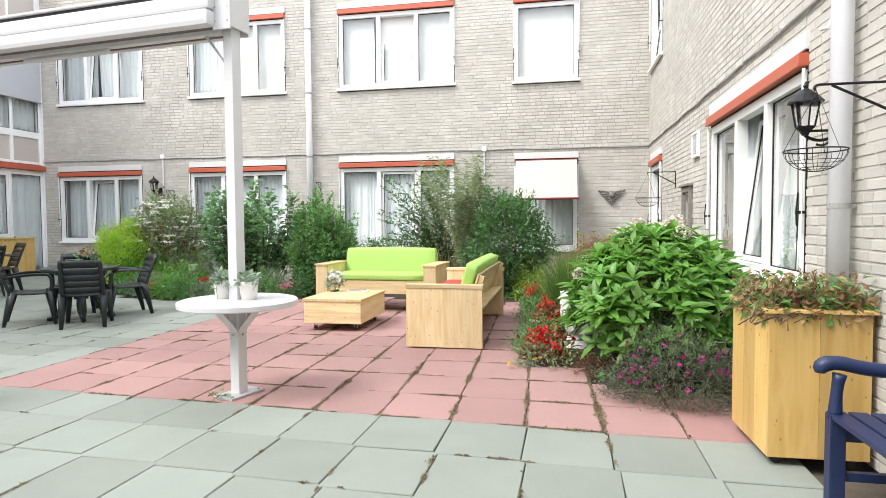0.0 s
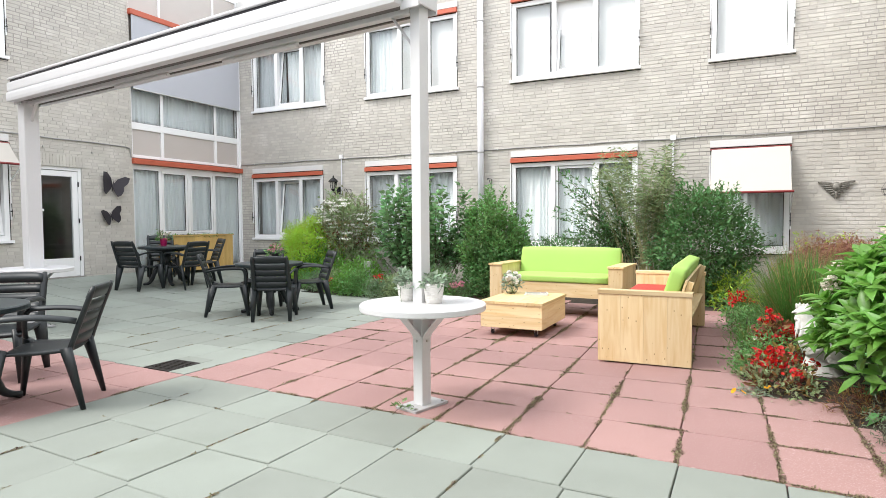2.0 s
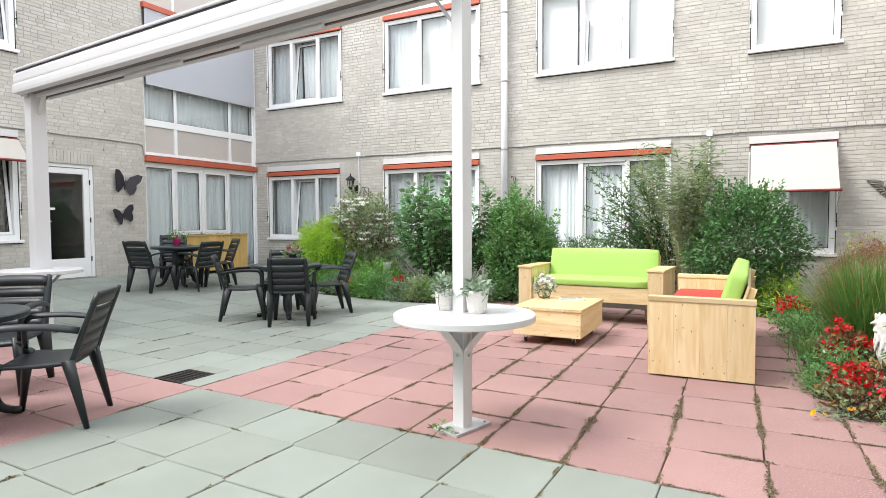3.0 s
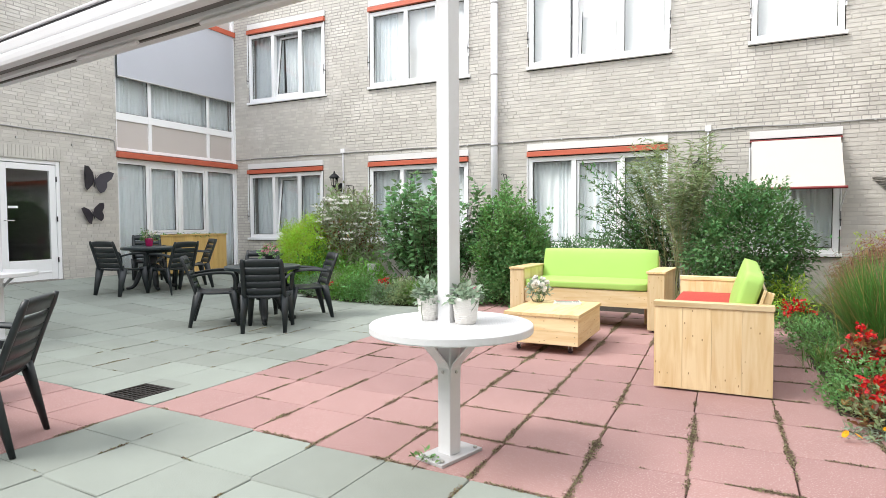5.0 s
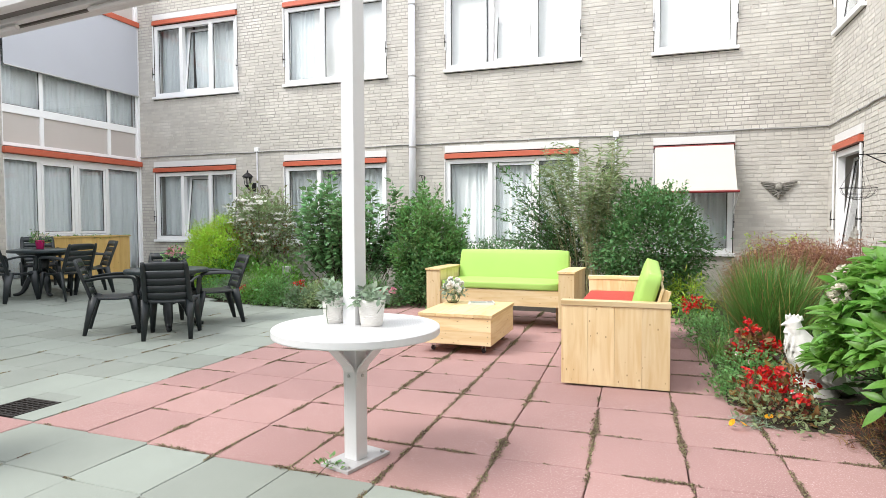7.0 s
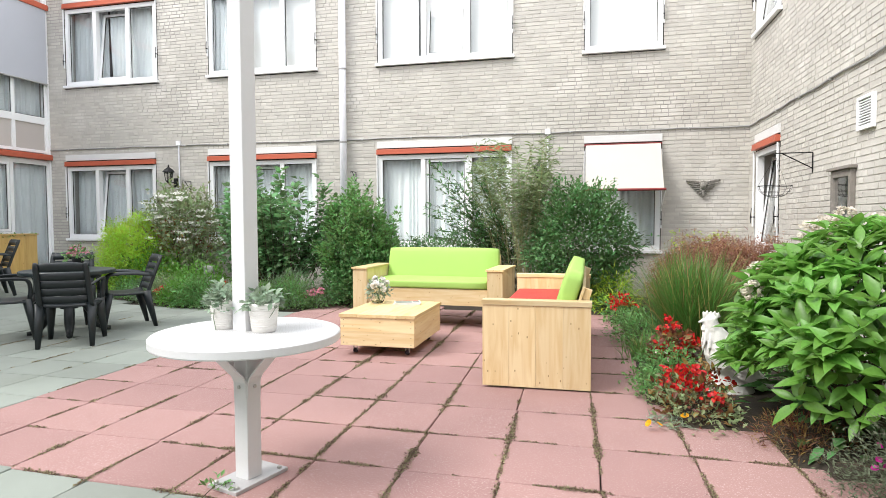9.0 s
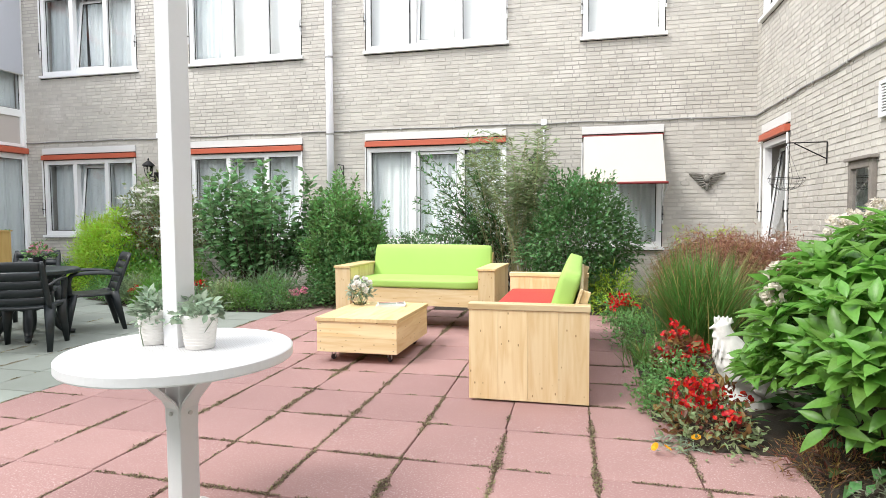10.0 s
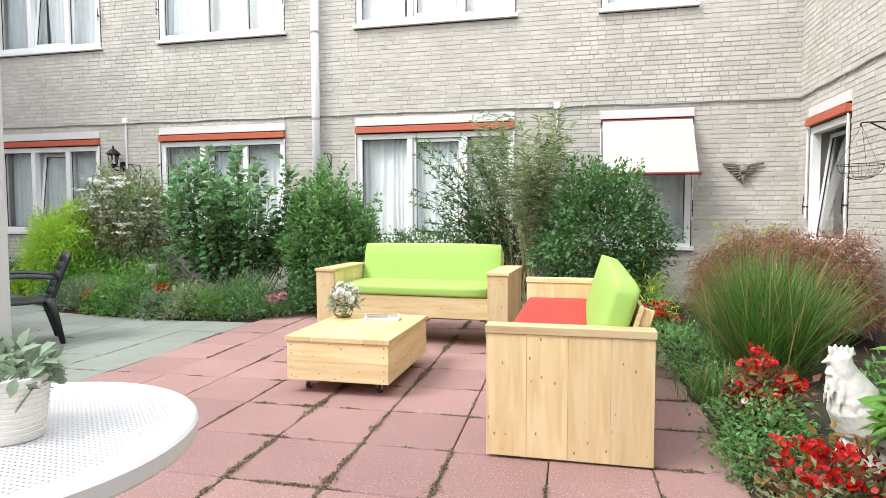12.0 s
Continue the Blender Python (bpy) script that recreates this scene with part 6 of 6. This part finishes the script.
def hydrangea():
    """Big glossy leaves in rosettes on a dome, the ones nearest the paving as single leaves."""
    rs = np.random.RandomState(26)
    th = plant("hydrangea", (0.86, 5.28, 0.0), "large fresh green hydrangea with faded flower heads")
    shapes = []
    for k in range(4):
        me = rows_of_leaves(np.zeros((1, 3)), np.array([[0, 1.0, 0]]), np.array([[0, 0, 1.0]]), np.array([1.0]), np.array([0.165 + 0.018 * k]), ((0.12, 0.42), (0.32, 0.92), (0.55, 1.0), (0.8, 0.55)), 0.36 + 0.07 * k, 0.14 + 0.06 * k)
        me.name = "leaf"
        me.materials.append(FRESH_PIECE)
        for p in me.polygons:
            p.use_smooth = True
        shapes.append(me)
    heads = []
    far = []
    near = 0
    for k in range(520):
        u = rs.normal(size=3)
        u[2] = abs(u[2]) - 0.15
        u /= np.linalg.norm(u)
        r = rs.uniform(0.86, 1.04) * (1 + 0.10 * noise.noise(Vector(u) * 2.5))
        c = Vector((u[0] * 0.74 * r, u[1] * 0.80 * r, 0.42 + u[2] * 0.74 * r))
        axis = Vector((u[0] * 0.9, u[1] * 0.9, u[2] + 0.95)).normalized()
        if c.x > 0.68 or c.z < 0.1:
            continue
        heads.append((c, axis))
        q = axis.to_track_quat("Z", "Y").to_matrix().to_4x4()
        spin = rs.uniform(0, 360)
        for j in range(6):
            tilt = rs.uniform(30, 58) if j % 2 else rs.uniform(2, 34)
            m = Matrix.Translation(c) @ q @ pose(0, 0, 0, 0, 0, spin + 60 * j + rs.uniform(-12, 12)) @ pose(0, 0.01, 0.02 * (j % 2), tilt) @ Matrix.Scale(rs.uniform(0.105, 0.175), 4)
            if near < 290 and (c.x < 0.25 or c.y < -0.2) and c.z > 0.2:
                ob = new("leaf", shapes[k % 4])
                ob.parent = th
                ob.matrix_local = m
                near += 1
            else:
                far.append((m, shapes[k % 4]))
    v, f = [], []
    for m, me in far:
        o = len(v)
        v += [m @ p.co for p in me.vertices]
        f += [tuple(o + i for i in p.vertices) for p in me.polygons]
    me = bpy.data.meshes.new("foliage")
    me.from_pydata(v, [], f)
    tagged(mesh_part("foliage", me, FRESH_LEAF, th, "", True), kind="stuff")
    tips = np.array([tuple(c) for c, a in heads])
    stems(th, tips, rs, 0.008, n=40, base=0.15)
    picked = sorted([h for h in heads if h[0].y > -0.25], key=lambda h: -h[0].z)[1:50:5] + [h for h in heads if h[0].x < -0.5 and h[0].z > 0.55 and h[0].y > 0][:2]
    for c, axis in picked:
        p = c + axis * 0.10
        pts = np.array([tuple(p + Vector(unit(rs.normal(size=(1, 3)))[0]) * 0.06) for q in range(70)])
        blooms(th, pts, 0.017, PALE_PETAL, rs, 4, "flower_head", "faded cream-pink flower head", 0.6, 0.5)
    # inner leaves take a darker green to paint the crown's inner shade, for depth
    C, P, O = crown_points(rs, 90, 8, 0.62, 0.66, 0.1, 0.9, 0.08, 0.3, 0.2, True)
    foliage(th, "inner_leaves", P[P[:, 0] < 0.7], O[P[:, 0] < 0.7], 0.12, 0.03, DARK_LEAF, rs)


FRESH_PIECE = leaf_material("fresh_green_single_leaf", (0.165, 0.360, 0.068), 0.36, 0.22, 0.008, per="object")
hydrangea()


ASTER_LEAF = leaf_material("dull_grey_green_leaf", (0.145, 0.175, 0.11), 0.6, 0.4)


def aster_flowers(th, C, P, O, rs):
    out = np.hypot(P[:, 0] / 0.50, P[:, 1] / 0.34)
    hi = P[(P[:, 2] > 0.12) & (out > 0.5) & (out < 0.95)]
    blooms(th, hi[rs.permutation(len(hi))[:75]] + np.array([0, 0, 0.015]), 0.018, MAGENTA_PETAL, rs, 8, "flower_mass", "small magenta flowers", 0.4, 0.3)


shrub("aster_bush", (0.84, 4.36, 0.0), 0.50, 0.34, 0.0, 0.48, 820, 17, 0.030, 0.0042, ASTER_LEAF, "grey-green aster bush with magenta flowers", 27, 0.05, dome=True, extra=aster_flowers, category="plant")
shrub("heather_clump", (0.36, 4.98, 0.0), 0.25, 0.22, 0.0, 0.16, 90, 14, 0.05, 0.003, BRONZE_LEAF, "low brown heather at the bed edge", 28, 0.035, dome=True, category="plant")


def red_flowers(th, C, P, O, rs):
    hi = C[(C[:, 2] > 0.12)]
    spots = hi[rs.permutation(len(hi))[:17]]
    pts = np.concatenate([s * 1.04 + np.array([0, -0.02, 0.05]) + rs.normal(size=(12, 3)) * np.array([0.024, 0.024, 0.018]) for s in spots])
    blooms(th, pts, 0.0165, RED_PETAL, rs, 5, "flower_mass", "bright red flower clusters", 0.5)


shrub("red_begonias", (-0.10, 5.52, 0.0), 0.22, 0.32, 0.0, 0.25, 100, 6, 0.055, 0.014, BRONZE_LEAF, "red begonias with bronze leaves at the paving edge", 29, 0.05, ((0.3, 1.0), (0.65, 0.8)), dome=True, extra=red_flowers, category="plant", r=0.004)
shrub("begonia_greens", (-0.10, 5.40, 0.0), 0.25, 0.34, 0.0, 0.18, 100, 7, 0.045, 0.011, OLIVE_LEAF, "green leaves among the red begonias", 30, 0.05, dome=True, category="plant", r=0.003)


def pansies(th, C, P, O, rs):
    hi = C[(C[:, 2] > 0.08)]
    blooms(th, hi[rs.permutation(len(hi))[:5]] * 1.05 + np.array([-0.03, -0.03, 0.04]), 0.020, PANSY_PETAL, rs, 5, "flower_mass", "pale pink pansies", 0.3)


shrub("pansy_clump", (-0.17, 6.25, 0.0), 0.22, 0.34, 0.0, 0.26, 130, 12, 0.038, 0.010, MID_LEAF, "blue-green leafy clump with pink pansies", 31, 0.05, dome=True, extra=pansies, category="plant", r=0.003)
shrub("red_geranium", (-0.10, 6.45, 0.0), 0.15, 0.16, 0.1, 0.38, 40, 8, 0.07, 0.02, BRONZE_LEAF, "red geranium behind the pansies", 32, 0.04, extra=red_flowers, category="plant", r=0.004)
shrub("edge_greens", (-0.25, 8.0, 0.0), 0.28, 0.9, 0.0, 0.24, 190, 12, 0.05, 0.01, MID_LEAF, "low green ground cover along the bed edge", 33, 0.05, dome=True, category="plant", r=0.003)
shrub("red_geranium", (-0.38, 8.95, 0.0), 0.2, 0.2, 0.0, 0.28, 50, 10, 0.06, 0.016, MID_LEAF, "red geranium near the pine sofa", 34, 0.04, dome=True, extra=red_flowers, category="plant", r=0.004)


shrub("edge_herbs", (-0.28, 5.88, 0.0), 0.17, 0.26, 0.0, 0.15, 110, 10, 0.032, 0.009, MID_LEAF, "small green herbs at the paving edge", 37, 0.04, dome=True, category="plant", r=0.003)
shrub("bed_greens", (0.85, 6.75, 0.0), 0.5, 0.6, 0.0, 0.30, 170, 10, 0.06, 0.014, MID_LEAF, "low green leaves between the grass and hydrangea", 36, 0.05, dome=True, category="plant", r=0.003)


def poppies():
    rs = np.random.RandomState(35)
    th = plant("yellow_poppies", (-0.30, 5.16, 0.0), "orange-yellow poppies over the paving edge", "flower")
    C = np.array([[-0.12, -0.08, 0.045], [-0.06, -0.07, 0.04], [0.10, 0.06, 0.06]])
    for c in C:
        blooms(th, c[None] + np.zeros((1, 3)), 0.024, YELLOW_PETAL, rs, 6, "flower", "", 1.2, 0.6)
    P = np.stack([rs.uniform(-0.12, 0.16, 160), rs.uniform(-0.02, 0.2, 160), np.full(160, 0.005)], 1)
    foliage(th, "foliage", P, unit(rs.normal(size=(160, 3)) * np.array([1, 1, 0.2]) + np.array([0, 0, 0.5])), 0.06, 0.004, BLUE_LEAF, rs)


poppies()
rs0 = np.random.RandomState(40)
for k in range(15):
    x = -9.2 + 0.30 * k + rs0.uniform(-0.08, 0.08)
    if x > -4.75:
        break
    y = 9.1 + 0.25 * math.sin(x * 1.3) + (0.7 if x < -8 else 0) + 0.22 + rs0.uniform(-0.05, 0.1)
    mat = (MID_LEAF, GREY_LEAF, OLIVE_LEAF, FRESH_LEAF, MID_LEAF)[k % 5]
    shrub("ground_cover", (x, y, ground_z(x)), 0.30, 0.28, 0.0, rs0.uniform(0.24, 0.46), 190, 15, 0.06, (0.012, 0.004, 0.01)[k % 3], mat, ("leafy green ground cover at the bed edge", "grey-green ground cover at the bed edge", "olive ground cover at the bed edge", "fresh green ground cover at the bed edge", "leafy green ground cover at the bed edge")[k % 5], 50 + k, 0.05, dome=True, category="plant", r=0.003, trunk=4)
for x, y, h in ((-7.02, 9.22, 0.26), (-6.08, 9.25, 0.30)):
    shrub("red_salvia", (x, y, ground_z(x)), 0.15, 0.14, 0.0, h, 30, 10, 0.05, 0.012, BRONZE_LEAF, "red salvia at the edge of the bed", int(-x * 10), 0.03, dome=True, extra=red_flowers, category="plant", r=0.003)
shrub("ornamental_sedge", (-5.62, 9.22, 0.0), 0.28, 0.2, 0.0, 0.28, 60, 16, 0.12, 0.003, STRAW, "tan and green sedge tuft at the bed edge", 71, 0.04, upward=0.7, dome=True, category="plant", r=0.003)


def phlox(th, C, P, O, rs):
    for d in ((-0.1, -0.05, 0.2), (0.02, -0.08, 0.23), (0.12, -0.05, 0.25)):
        pts = np.array(d) + unit(rs.normal(size=(26, 3))) * 0.045
        blooms(th, pts, 0.02, PINK_PETAL, rs, 5, "flower_head", "pink and white flower head", 0.5)


shrub("pink_phlox", (-4.60, 9.32, 0.0), 0.2, 0.16, 0.0, 0.2, 40, 10, 0.05, 0.012, MID_LEAF, "pink and white phlox beside the sofa", 72, 0.04, dome=True, extra=phlox, category="plant", r=0.003)
post = part("bed_marker", box(-0.07, 0.07, -0.07, 0.07, 0.0, 0.55, 0.01), STEEL)
post.matrix_world = pose(-6.62, 9.75, 0.0, 0, 0, 20)
tagged(post, "short grey square post among the shrubs", "post")


# ---- pots and small things ----
def pot_plant(spot, seed, label):
    th = plant("potted_plant", spot, label, "potted plant", "white pots on the round table")
    th.matrix_world = pose(*spot) @ Matrix.Scale(1.1, 4)
    prof = [(0.046, 0.0), (0.050, 0.004), (0.062, 0.105), (0.066, 0.11), (0.066, 0.122), (0.060, 0.124), (0.057, 0.112)]
    bm = lathe(prof, 32)
    pot = part("pot", bm, POT, th, "whitewashed ribbed pot", True)
    for k in range(9):
        z = 0.018 + 0.0105 * k
        r = 0.0505 + 0.0118 * (z / 0.105)
        part("rib", tube([(r * math.cos(a), r * math.sin(a), z) for a in (2 * math.pi * j / 24 for j in range(25))], 0.0016, 5), POT, pot)
    rs = np.random.RandomState(seed)
    C, P, O = crown_points(rs, 36, 5, 0.068, 0.068, 0.11, 0.175, 0.012, 0.3, 0.3, True)
    foliage(th, "foliage", P, unit(O + np.array([0, 0, 0.4]) + rs.normal(size=P.shape) * 0.4), 0.036, 0.012, BLUE_LEAF, rs, ((0.3, 0.9), (0.65, 0.9)), 0.25, 0.35)
    stems(th, C, rs, 0.002, BLUE_LEAF, n=18, base=0.02)


pot_plant((-2.485, 3.965, 0.728), 81, "silvery-leaved plant in a whitewashed pot on the table")
pot_plant((-2.252, 3.925, 0.728), 82, "silvery-leaved plant in a whitewashed pot on the table")


def flower_vase():
    th = plant("flower_vase", (-2.92, 7.33, 0.387), "clear glass vase of white flowers on the coffee table", "vase")
    prof = [(0.05, 0), (0.062, 0.01), (0.075, 0.05), (0.060, 0.09), (0.055, 0.105), (0.051, 0.105), (0.050, 0.088), (0.070, 0.05), (0.057, 0.014), (0.01, 0.012)]
    g = part("vase_glass", lathe(prof, 28), GLASS, th, "clear glass bowl", True)
    g.visible_shadow = False
    rs = np.random.RandomState(83)
    C, P, O = crown_points(rs, 44, 6, 0.125, 0.125, 0.10, 0.21, 0.015, 0.4, 0.3, True)
    foliage(th, "foliage", P, unit(O + rs.normal(size=P.shape) * 0.5), 0.05, 0.014, BLUE_LEAF, rs)
    stems(th, C, rs, 0.0025, MID_LEAF, 0.02, 14)
    for k in range(11):
        u = unit(np.array([[rs.normal(), rs.normal() - 0.4, abs(rs.normal()) + 0.5]]))[0]
        c = np.array([0, 0, 0.12]) + u * np.array([0.12, 0.12, 0.14])
        pts = c + unit(rs.normal(size=(20, 3))) * 0.014
        blooms(th, pts, 0.024, WHITE_PETAL, rs, 5, "flower", "white rose-like bloom", 0.6, 0.55)


flower_vase()


def magazine():
    th = thing("magazine", pose(-2.60, 7.33, 0.387, 0, 0, 14), "small stack of glossy magazines on the coffee table", "magazine")
    part("lower_copy", box(-0.14, 0.14, -0.10, 0.10, 0.0, 0.012, 0.002), PAPER, th)
    part("upper_copy", box(-0.13, 0.14, -0.09, 0.105, 0.0125, 0.022, 0.002, turn=pose(0, 0, 0, 0, 0, 7)), PAPER, th)
    part("cover_picture", box(-0.115, 0.05, -0.075, 0.03, 0.0222, 0.0232, turn=pose(0, 0, 0, 0, 0, 7)), COVER, th, "grey-blue cover picture")
    part("cover_title", box(-0.115, 0.125, 0.055, 0.09, 0.0222, 0.0230, turn=pose(0, 0, 0, 0, 0, 7)), RED_BAND, th, "red title band")
    for k in range(3):
        part("cover_line", box(0.06, 0.125, -0.06 + 0.04 * k, -0.045 + 0.04 * k, 0.0222, 0.0230, turn=pose(0, 0, 0, 0, 0, 7)), TIN, th)


PAPER = material("glossy_paper", (0.70, 0.69, 0.67), 0.3, 0, 0.04, 20, 90, 0, "")
COVER = material("cover_print", (0.30, 0.33, 0.36), 0.3, 0, 0.35, 30, 90, 0, "")
magazine()


def table_flowers(spot, mat, petal, label, seed):
    th = plant("table_flowers", spot, label, "potted plant")
    part("pot", lathe([(0.05, 0), (0.065, 0.12), (0.07, 0.125), (0.07, 0.135), (0.06, 0.135)], 24), mat, th, "", True)
    rs = np.random.RandomState(seed)
    C, P, O = crown_points(rs, 34, 6, 0.13, 0.13, 0.13, 0.27, 0.02, 0.3, 0.3, True)
    foliage(th, "foliage", P, unit(O + rs.normal(size=P.shape) * 0.5), 0.05, 0.012, MID_LEAF, rs)
    blooms(th, C[C[:, 2] > 0.14] * 1.08, 0.03, petal, rs, 5, "flower_mass", "")


table_flowers((-9.98, 8.0, ground_z(-9.95) + 0.716), PINK_POT, PALE_PETAL, "pale flowers in a bright pink pot on the table", 84)
table_flowers((-6.50, 7.12, 0.716), TIN, PINK_PETAL, "pink flowers in a dark pot on the table", 85)


def planter_plants(name, spot, w, d, seed, dry, label):
    rs = np.random.RandomState(seed)
    th = plant(name, spot, label, "plant")
    n = 3000 if dry else 500
    P = np.stack([rs.uniform(-0.04, w + 0.04, n), rs.uniform(-0.03, d, n), rs.uniform(0, 0.23 if dry else 0.07, n) * rs.uniform(0.3, 1, n)], 1)
    D = unit(rs.normal(size=(n, 3)) + np.array([0, 0, 0.5]))
    k = int(n * (0.66 if dry else 0.5))
    foliage(th, "dry_leaves" if dry else "foliage", P[:k], D[:k], 0.055, 0.013, DRY_LEAF if dry else MID_LEAF, rs)
    foliage(th, "green_leaves", P[k:], D[k:], 0.06, 0.016, MID_LEAF if dry else FRESH_LEAF, rs, droop=0.5)
    if dry:
        q = P[: n // 6] + np.array([0, 0, 0.02])
        foliage(th, "rust_leaves", q, D[: n // 6], 0.045, 0.010, BRONZE_LEAF, rs)
    stems(th, P[:40], rs, 0.003, n=24, base=w / 3)


planter_plants("drying_begonias", (1.09, 3.23, 0.77), 0.46, 0.56, 86, True, "drying brown and green plants in the timber planter")
planter_plants("trailing_greens", (-11.18, 8.9, ground_z(-10.9) + 0.74), 0.4, 1.5, 87, False, "low green plants in the long timber planter")


# ---- weeds in the joints ----
def joint_weeds():
    """Moss and small weeds along the joints, thick in places and thin or bare in others."""
    rs = np.random.RandomState(90)
    P, G = [], []
    def line(k, a, b, seed, column):
        for _ in range(int((b - a) * 1150)):
            t = rs.uniform(a, b)
            x, y, z = joint(k, t) if column else joint(t, k)
            if in_bed(x, y):
                continue
            c, r = (k, t) if column else (t, k)
            if -10.1 < c < -8.05 and -0.05 < r < 1.0:
                continue
            lush = (0.20 if c > -4.2 else 0.0) if r >= 0 and c > -8 else -0.13
            if not column:
                lush -= 0.15
            v = lush + 0.55 * noise.noise((t * 1.1, seed, 0.3)) + 0.34 * noise.noise((t * 4.6, seed, 4.0))
            if v > 0.0 and rs.random() < 0.25 + 1.3 * v:
                w = rs.normal() * (0.003 + 0.022 * max(v, 0.0))
                P.append((x + w, y, ground_z(x)) if column else (x, y + w, ground_z(x)))
                G.append(v)
    for c in range(-12, 4):
        line(c, -4, 11, c * 3.7, True)
    for r in range(-4, 11):
        line(r, -11, 2, r * 5.3 + 40, False)
    Q, G = np.array(P), np.array(G)
    n = len(Q)
    D = unit(rs.normal(size=(n, 3)) * np.array([1, 1, 0.4]) + np.array([0, 0, 0.5]))
    N = unit(np.array([0, 0, 1.0]) + rs.normal(size=(n, 3)) * 0.5)
    me = rows_of_leaves(Q, D, N, 0.012 * rs.uniform(0.5, 1.5, n) * (0.7 + 1.0 * np.clip(G, 0, 0.7)), 0.0034 * rs.uniform(0.6, 1.4, n))
    tagged(mesh_part("joint_weeds", me, MOSS), "brown and green weeds growing in the paving joints", "weeds", kind="stuff")


joint_weeds()
tuft = shrub("weed_tuft", (-2.43, 3.80, 0.0), 0.06, 0.04, 0.0, 0.03, 8, 5, 0.04, 0.010, MID_LEAF, "small green weed at the foot of the post", 91, 0.02, dome=True, category="plant", r=0.002, trunk=3)
